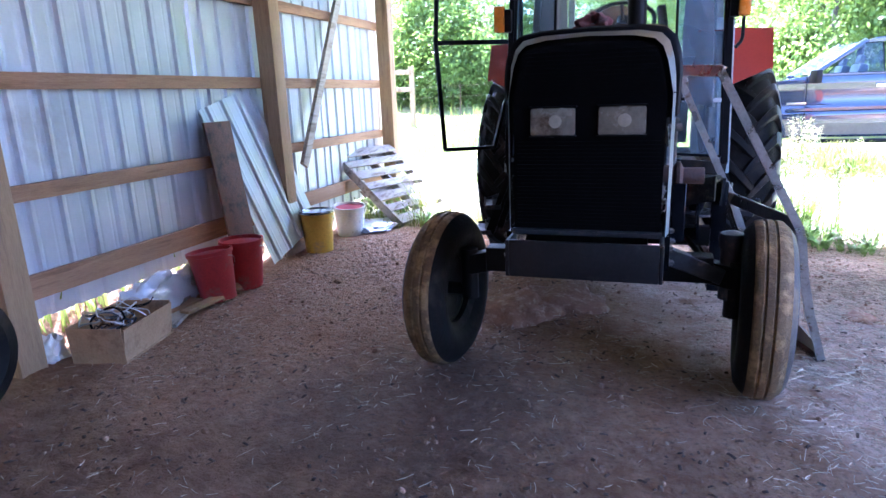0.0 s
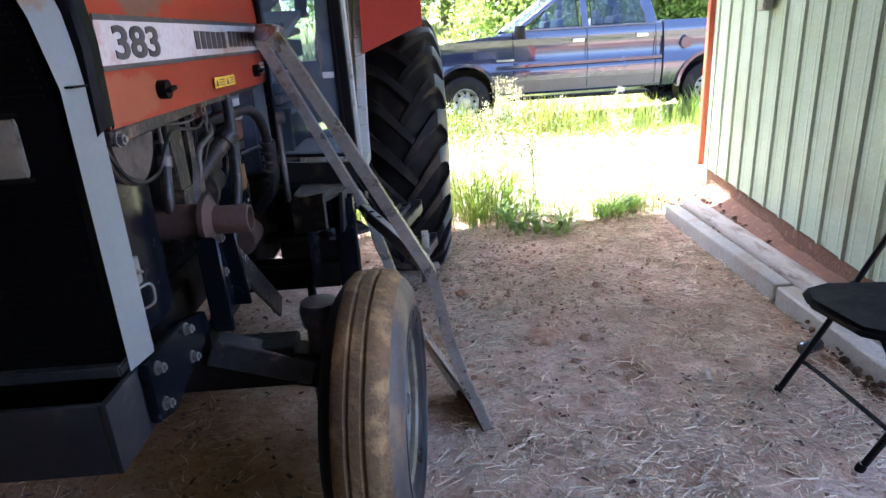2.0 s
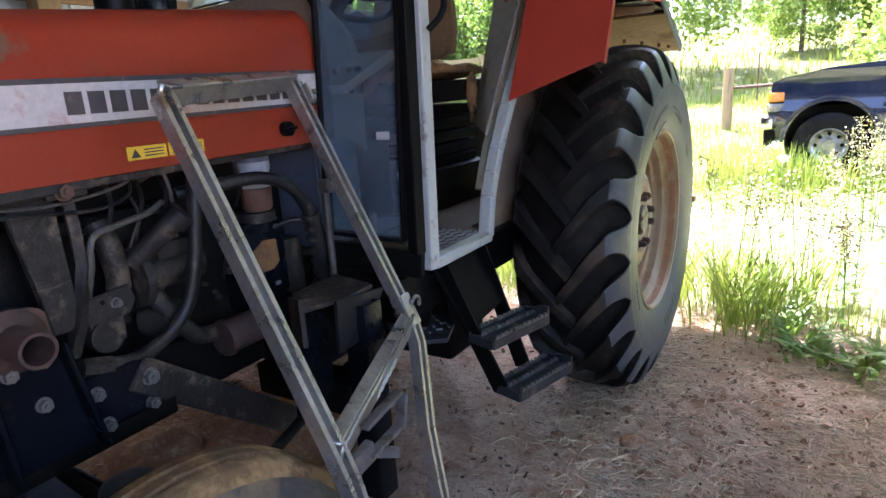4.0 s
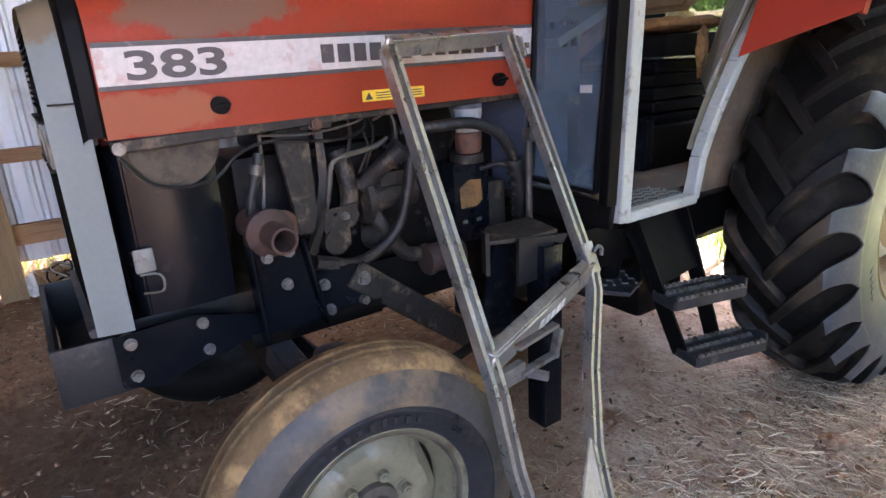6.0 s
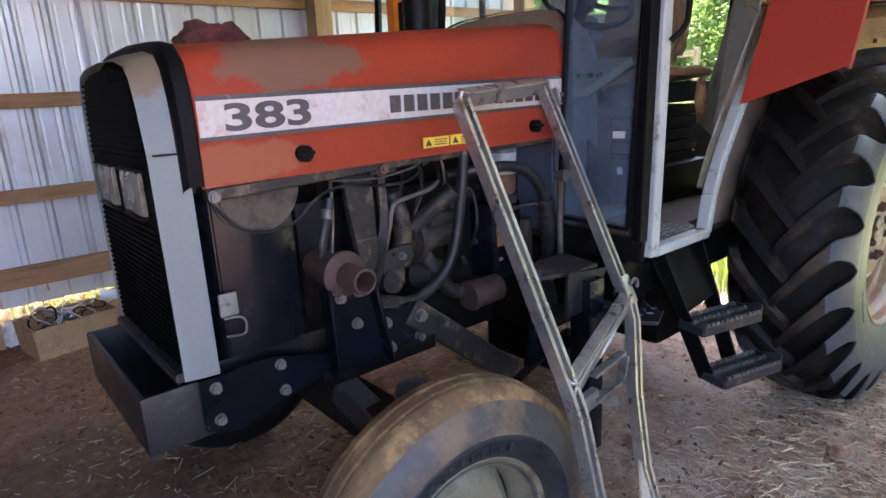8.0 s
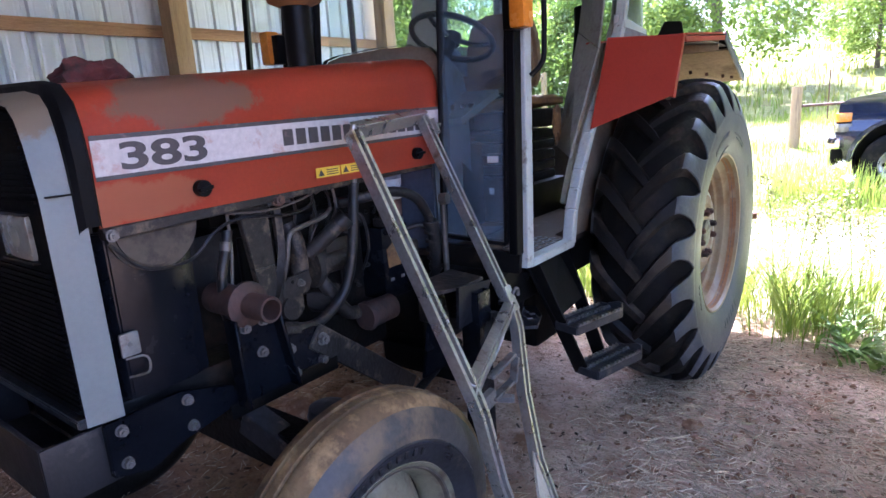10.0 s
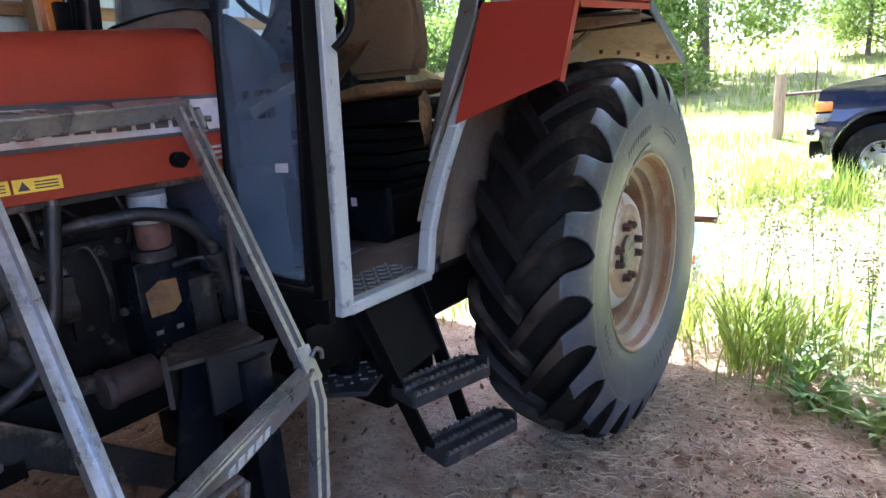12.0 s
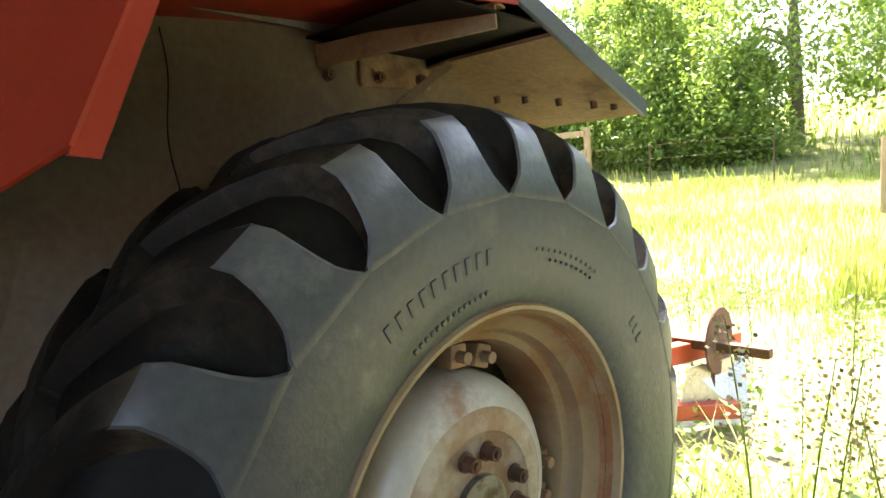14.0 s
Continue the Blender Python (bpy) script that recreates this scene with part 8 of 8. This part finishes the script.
def tuft(name, c, n, h, w, spread, material, label, cat, seed, lean_=0.5):
    g = np.random.default_rng(seed)
    V, F = [], []
    for i in range(n):
        a, r = g.uniform(0, 6.283), abs(g.normal(0, spread * 0.45))
        x, y = r * math.cos(a), r * math.sin(a)
        d = a + g.normal(0, 0.7)
        hh, ww = h * g.uniform(0.5, 1.15), w * g.uniform(0.6, 1.2)
        ox, oy = math.cos(d), math.sin(d)
        b0 = len(V)
        for k in range(5):
            t = k / 4
            ww_ = ww * (0.55 + 1.2 * t - 1.72 * t * t)
            q = lean_ * hh * t * t
            zz = hh * (t - 0.28 * lean_ * t * t * t)
            V += [(x + ox * q - oy * ww_, y + oy * q + ox * ww_, zz), (x + ox * q + oy * ww_, y + oy * q - ox * ww_, zz)]
        for k in range(4):
            j = b0 + 2 * k
            F.append((j, j + 1, j + 3, j + 2))
    if n > 30:
        me = bpy.data.meshes.new(name)
        me.from_pydata(V, [], F)
        me.materials.append(M[material])
        ob = new(name, me)
    else:
        # broad leaves, each its own piece
        ob = new(name)
        for i in range(n):
            me = bpy.data.meshes.new("leaf")
            me.from_pydata(V[i * 10:i * 10 + 10], [], [(0, 1, 3, 2), (2, 3, 5, 4), (4, 5, 7, 6), (6, 7, 9, 8)])
            me.materials.append(M[material])
            new("leaf", me).parent = ob
    ob.location = (*c, rise(*c))
    return tagged(ob, label, cat)


for i, c in enumerate(((1.28, 0.62), (1.42, 0.92), (1.18, 1.05), (0.95, 0.95), (1.62, 1.1), (1.30, 0.80), (-2.2, 1.1), (-1.5, 1.0), (0.62, 0.62), (0.35, 0.75), (-0.08, 0.85), (-0.4, 1.3), (-0.3, 1.0), (-0.55, 1.65), (0.0, 1.15))):
    tuft("grass_tuft", c, 75, 0.58, 0.0058, 0.28, "grass", "tall green grass tuft beside the tractor wheel", "grass tuft", 40 + i, 0.6)
for i, c in enumerate(((2.46, 0.72), (2.30, 0.62), (2.60, 0.85))):
    tuft("grass_tuft", c, 150, 0.26, 0.0055, 0.17, "weed", "bright green grass tuft by the timber end", "grass tuft", 60 + i, 0.9)
for i, (c, h) in enumerate((((1.72, 0.32), 0.20), ((1.62, 0.42), 0.24), ((1.86, 0.28), 0.16), ((1.95, 0.45), 0.2), ((1.56, 0.62), 0.28), ((-0.9, 0.75), 0.22), ((-2.0, 0.8), 0.3))):
    tuft("broadleaf_weed", c, 22, h * 0.8, 0.022, 0.13, "weed", "low broad-leaved weed at the edge of the dirt", "weed", 80 + i, 1.1)


def stalk(c, h, seed, white):
    """A tall seed-bearing weed: stem, side leaves and a loose head."""
    g = random.Random(seed)
    ob = thing("tall_weed", ("tall weed with white flower heads by the lane" if white else "tall seeding dock weed by the lane"), "weed", (*c, rise(*c)), group="tall weeds along the lane")
    sway = Vector((g.uniform(-0.12, 0.12), g.uniform(-0.12, 0.12), 0)) * h
    b = hose(B(), [(0, 0, 0), Vector((0, 0, h * 0.5)) + sway * 0.3, Vector((0, 0, h)) + sway], 0.005, 5, True, 3, 0.002)
    part("stem", b, "weed", ob)
    V, F = [], []
    for i in range(16):
        t = g.uniform(0.05, 0.75)
        p = Vector((0, 0, h * t)) + sway * t * t
        a, l = g.uniform(0, 6.28), g.uniform(0.06, 0.16) * (1.2 - t)
        d, w = Vector((math.cos(a), math.sin(a), g.uniform(-0.1, 0.7))), Vector((-math.sin(a), math.cos(a), 0)) * l * 0.16
        k = len(V)
        V += [p, p + d * l * 0.5 + w, p + d * l, p + d * l * 0.5 - w]
        F.append((k, k + 1, k + 2, k + 3))
    for i in range(110 if not white else 70):
        t = g.uniform(0.62, 1.0) if not white else g.uniform(0.9, 1.0)
        p = Vector((0, 0, h * t)) + sway * t * t + Vector((g.gauss(0, 1), g.gauss(0, 1), g.gauss(0, 0.4))) * (0.030 if not white else 0.028)
        r = 0.008
        k = len(V)
        n = Vector((g.gauss(0, 1), g.gauss(0, 1), g.gauss(0, 1))).normalized()
        u = n.orthogonal().normalized() * r
        v = n.cross(u)
        V += [p - u, p - v, p + u, p + v]
        F.append((k, k + 1, k + 2, k + 3))
    me = bpy.data.meshes.new("leaves")
    me.from_pydata(V, [], F)
    me.materials.append(M["weed"])
    me.materials.append(M["white" if white else "seed"])
    for i, p in enumerate(me.polygons):
        p.material_index = 0 if i < 16 else 1
    lo = new("foliage", me)
    lo.parent = ob


for i in range(46):
    g = random.Random(900 + i)
    x = g.uniform(0.9, 5.2) if i < 34 else g.uniform(-5, 0.5)
    y = g.uniform(2.8, 4.8)
    if i < 9:
        x, y = g.gauss(2.0, 0.18), g.gauss(3.3, 0.3)
    stalk((x, y), g.uniform(0.35, 0.62) if i >= 9 else g.uniform(0.65, 0.95), 300 + i, i % 3 == 1 and i >= 9)
for i in range(18):
    g = random.Random(700 + i)
    stalk((g.uniform(1.1, 2.0), g.uniform(0.75, 1.9)), g.uniform(0.45, 0.95), 500 + i, False)


def leaf_cloud(n, shape, size, seed):
    """Leaves in clumps round points that shape() gives."""
    g = np.random.default_rng(seed)
    V, F = [], []
    clumps = [shape(g) for _ in range(n // 26)]
    for c, r in clumps:
        for i in range(26):
            p = np.array(c) + g.normal(0, r, 3)
            s = size * g.uniform(0.6, 1.4)
            nrm = g.normal(0, 1, 3) + np.array((0, 0, 0.9))
            nrm /= np.linalg.norm(nrm)
            u = np.cross(nrm, (0.3, 0.7, 0.2))
            u *= s / np.linalg.norm(u)
            v = np.cross(nrm, u) * 0.55
            k = len(V)
            V += [tuple(p - u), tuple(p - v), tuple(p + u), tuple(p + v)]
            F.append((k, k + 1, k + 2, k + 3))
    return V, F


def tree(kind, h, spread, trunk_r, leaves, size, low, seed):
    ob = thing("tree", {"oak": "tall broad-leaved tree in full summer leaf", "slim": "slender young tree with a ragged leafy crown", "bush": "dense leafy thicket bush at the wood's edge"}[kind], "bush" if kind == "bush" else "tree")
    g = random.Random(seed)
    b = B()
    lean_ = Vector((g.uniform(-0.05, 0.05), g.uniform(-0.05, 0.05), 0)) * h
    hose(b, [(0, 0, -0.3), Vector((0, 0, h * 0.3)) + lean_ * 0.2, Vector((0, 0, h * 0.6)) + lean_ * 0.6, Vector((0, 0, h * 0.9)) + lean_], trunk_r, 10, True, 4, trunk_r * 0.15)
    tips = []
    for i in range(9 if kind != "bush" else 6):
        t = g.uniform(low + 0.05, 0.85)
        a = g.uniform(0, 6.28)
        p = Vector((0, 0, h * t)) + lean_ * t
        q = p + Vector((math.cos(a), math.sin(a), g.uniform(0.1, 0.6))) * spread * g.uniform(0.5, 0.95)
        hose(b, [p, (p + q) / 2 + Vector((0, 0, 0.08 * h * g.random())), q], trunk_r * 0.35, 6, True, 3, trunk_r * 0.06)
        tips.append(q)
    part("trunk", b, "bark", ob)

    def shape(gg):
        while True:
            z = gg.uniform(low, 1.0)
            f = (z - low) / (1 - low)
            r = spread * math.sin(math.pi * min(1, 0.18 + 0.82 * f)) ** 0.6
            a, rr = gg.uniform(0, 6.283), r * math.sqrt(gg.uniform(0.15, 1))
            c = (rr * math.cos(a), rr * math.sin(a), h * z)
            if noise.noise(Vector((c[0] * 0.6, c[1] * 0.6, c[2] * 0.6 + seed))) > -0.18:
                return c, 0.07 * spread + 0.10
    V, F = leaf_cloud(leaves, shape, size, seed)
    me = bpy.data.meshes.new("crown")
    me.from_pydata(V, [], F)
    me.materials.append(M["leaf"])
    cr = new("crown", me)
    cr.parent = ob
    return ob


oak = tree("oak", 9.5, 3.6, 0.26, 17000, 0.10, 0.14, 1)
slim = tree("slim", 7.0, 2.0, 0.12, 12000, 0.08, 0.10, 2)
bush = tree("bush", 2.6, 1.6, 0.06, 9500, 0.06, 0.02, 3)
for t, c in ((oak, (-4.3, 22.0)), (slim, (-9.0, 21.0)), (bush, (-6.4, 19.2))):
    t.location = (*c, rise(*c))


def plant(t, x, y, s=1.0, rz=0.0):
    m = Matrix.Translation((x, y, rise(x, y) - 0.05)) @ Matrix.Rotation(rz, 4, "Z")
    c = copy_thing(t, m)
    c.scale = (s, s, s * (0.85 + 0.3 * ((x * 7.3 + y * 3.1) % 1)))
    return c


g = random.Random(77)
for i in range(15):
    plant(oak, -34 + i * 4.2 + g.uniform(-1.5, 1.5), 27 + g.uniform(-2, 4) + (36 if -8.5 < -34 + i * 4.2 < 0.5 else 0), g.uniform(0.8, 1.15), g.uniform(0, 6))
for i in range(14):
    plant(slim, -30 + i * 3.9 + g.uniform(-1.5, 1.5), 24.5 + g.uniform(-2, 3) + (34 if -8 < -30 + i * 3.9 < 0.5 else 0), g.uniform(0.8, 1.3), g.uniform(0, 6))
for i in range(16):
    plant(bush, -14.5 + i * 0.6 + g.uniform(-0.4, 0.4), 20.2 + g.uniform(-1.0, 1.6), g.uniform(0.5, 1.5), g.uniform(0, 6))
# thicket close behind the truck
for i in range(12):
    plant(slim, 4.6 + i * 1.25 + g.uniform(-0.5, 0.5), 13.0 + g.uniform(-1.2, 2.5), g.uniform(0.7, 1.1), g.uniform(0, 6))
for i in range(18):
    plant(bush, 3.6 + i * 0.8 + g.uniform(-0.3, 0.3), 12.4 + g.uniform(-0.8, 0.8), g.uniform(0.7, 1.1), g.uniform(0, 6))
for i in range(7):
    plant(oak, 5 + i * 3.2 + g.uniform(-0.8, 0.8), 18 + g.uniform(-1, 2), g.uniform(0.8, 1.1), g.uniform(0, 6))
for i in range(5):
    plant(oak, -16 - i * 1.2, 6 + i * 4.4, g.uniform(0.8, 1.1), g.uniform(0, 6))

# wire fence and a rail fence
fence = thing("wire_fence", "thin wire fence on steel posts across the meadow", "fence")
line = [(-12 + i * 3.0, 14.4 + 0.25 * i) for i in range(6)]
for x, y in line:
    part("fence_post", rod(B(), (x, y, rise(x, y) - 0.2), (x, y, rise(x, y) + 1.25), 0.016, 8), "rust", fence)
for z in (0.45, 0.85, 1.2):
    part("fence_wire", hose(B(), [(x, y, rise(x, y) + z) for x, y in line], 0.0025, 5, False), "rust", fence)
rail = thing("rail_fence", "grey wooden rail fence at the meadow's edge", "fence")
for x in (-9.6, -7.4):
    part("rail_post", span(B(), (x - 0.07, 14.0, 0.2), (x + 0.07, 14.14, 2.3), 0.01), "post_wood", rail)
for z in (1.5, 2.05):
    part("rail", span(B(), (-11.8, 13.94, z), (-7.4, 13.98, z + 0.16), 0.004), "post_wood", rail)
gate = thing("gate_post", "grey weathered gate post with a steel bar", "post", (-0.2, 11.5, rise(-0.2, 11.5)))
part("post_body", rod(B(), (0, 0, -0.2), (0, 0, 1.25), 0.11, 14, 0.10), "post_wood", gate)
part("gate_bar", rod(B(), (0.05, 0, 0.85), (3.2, 0.2, 0.95), 0.03, 10), "rust", gate)
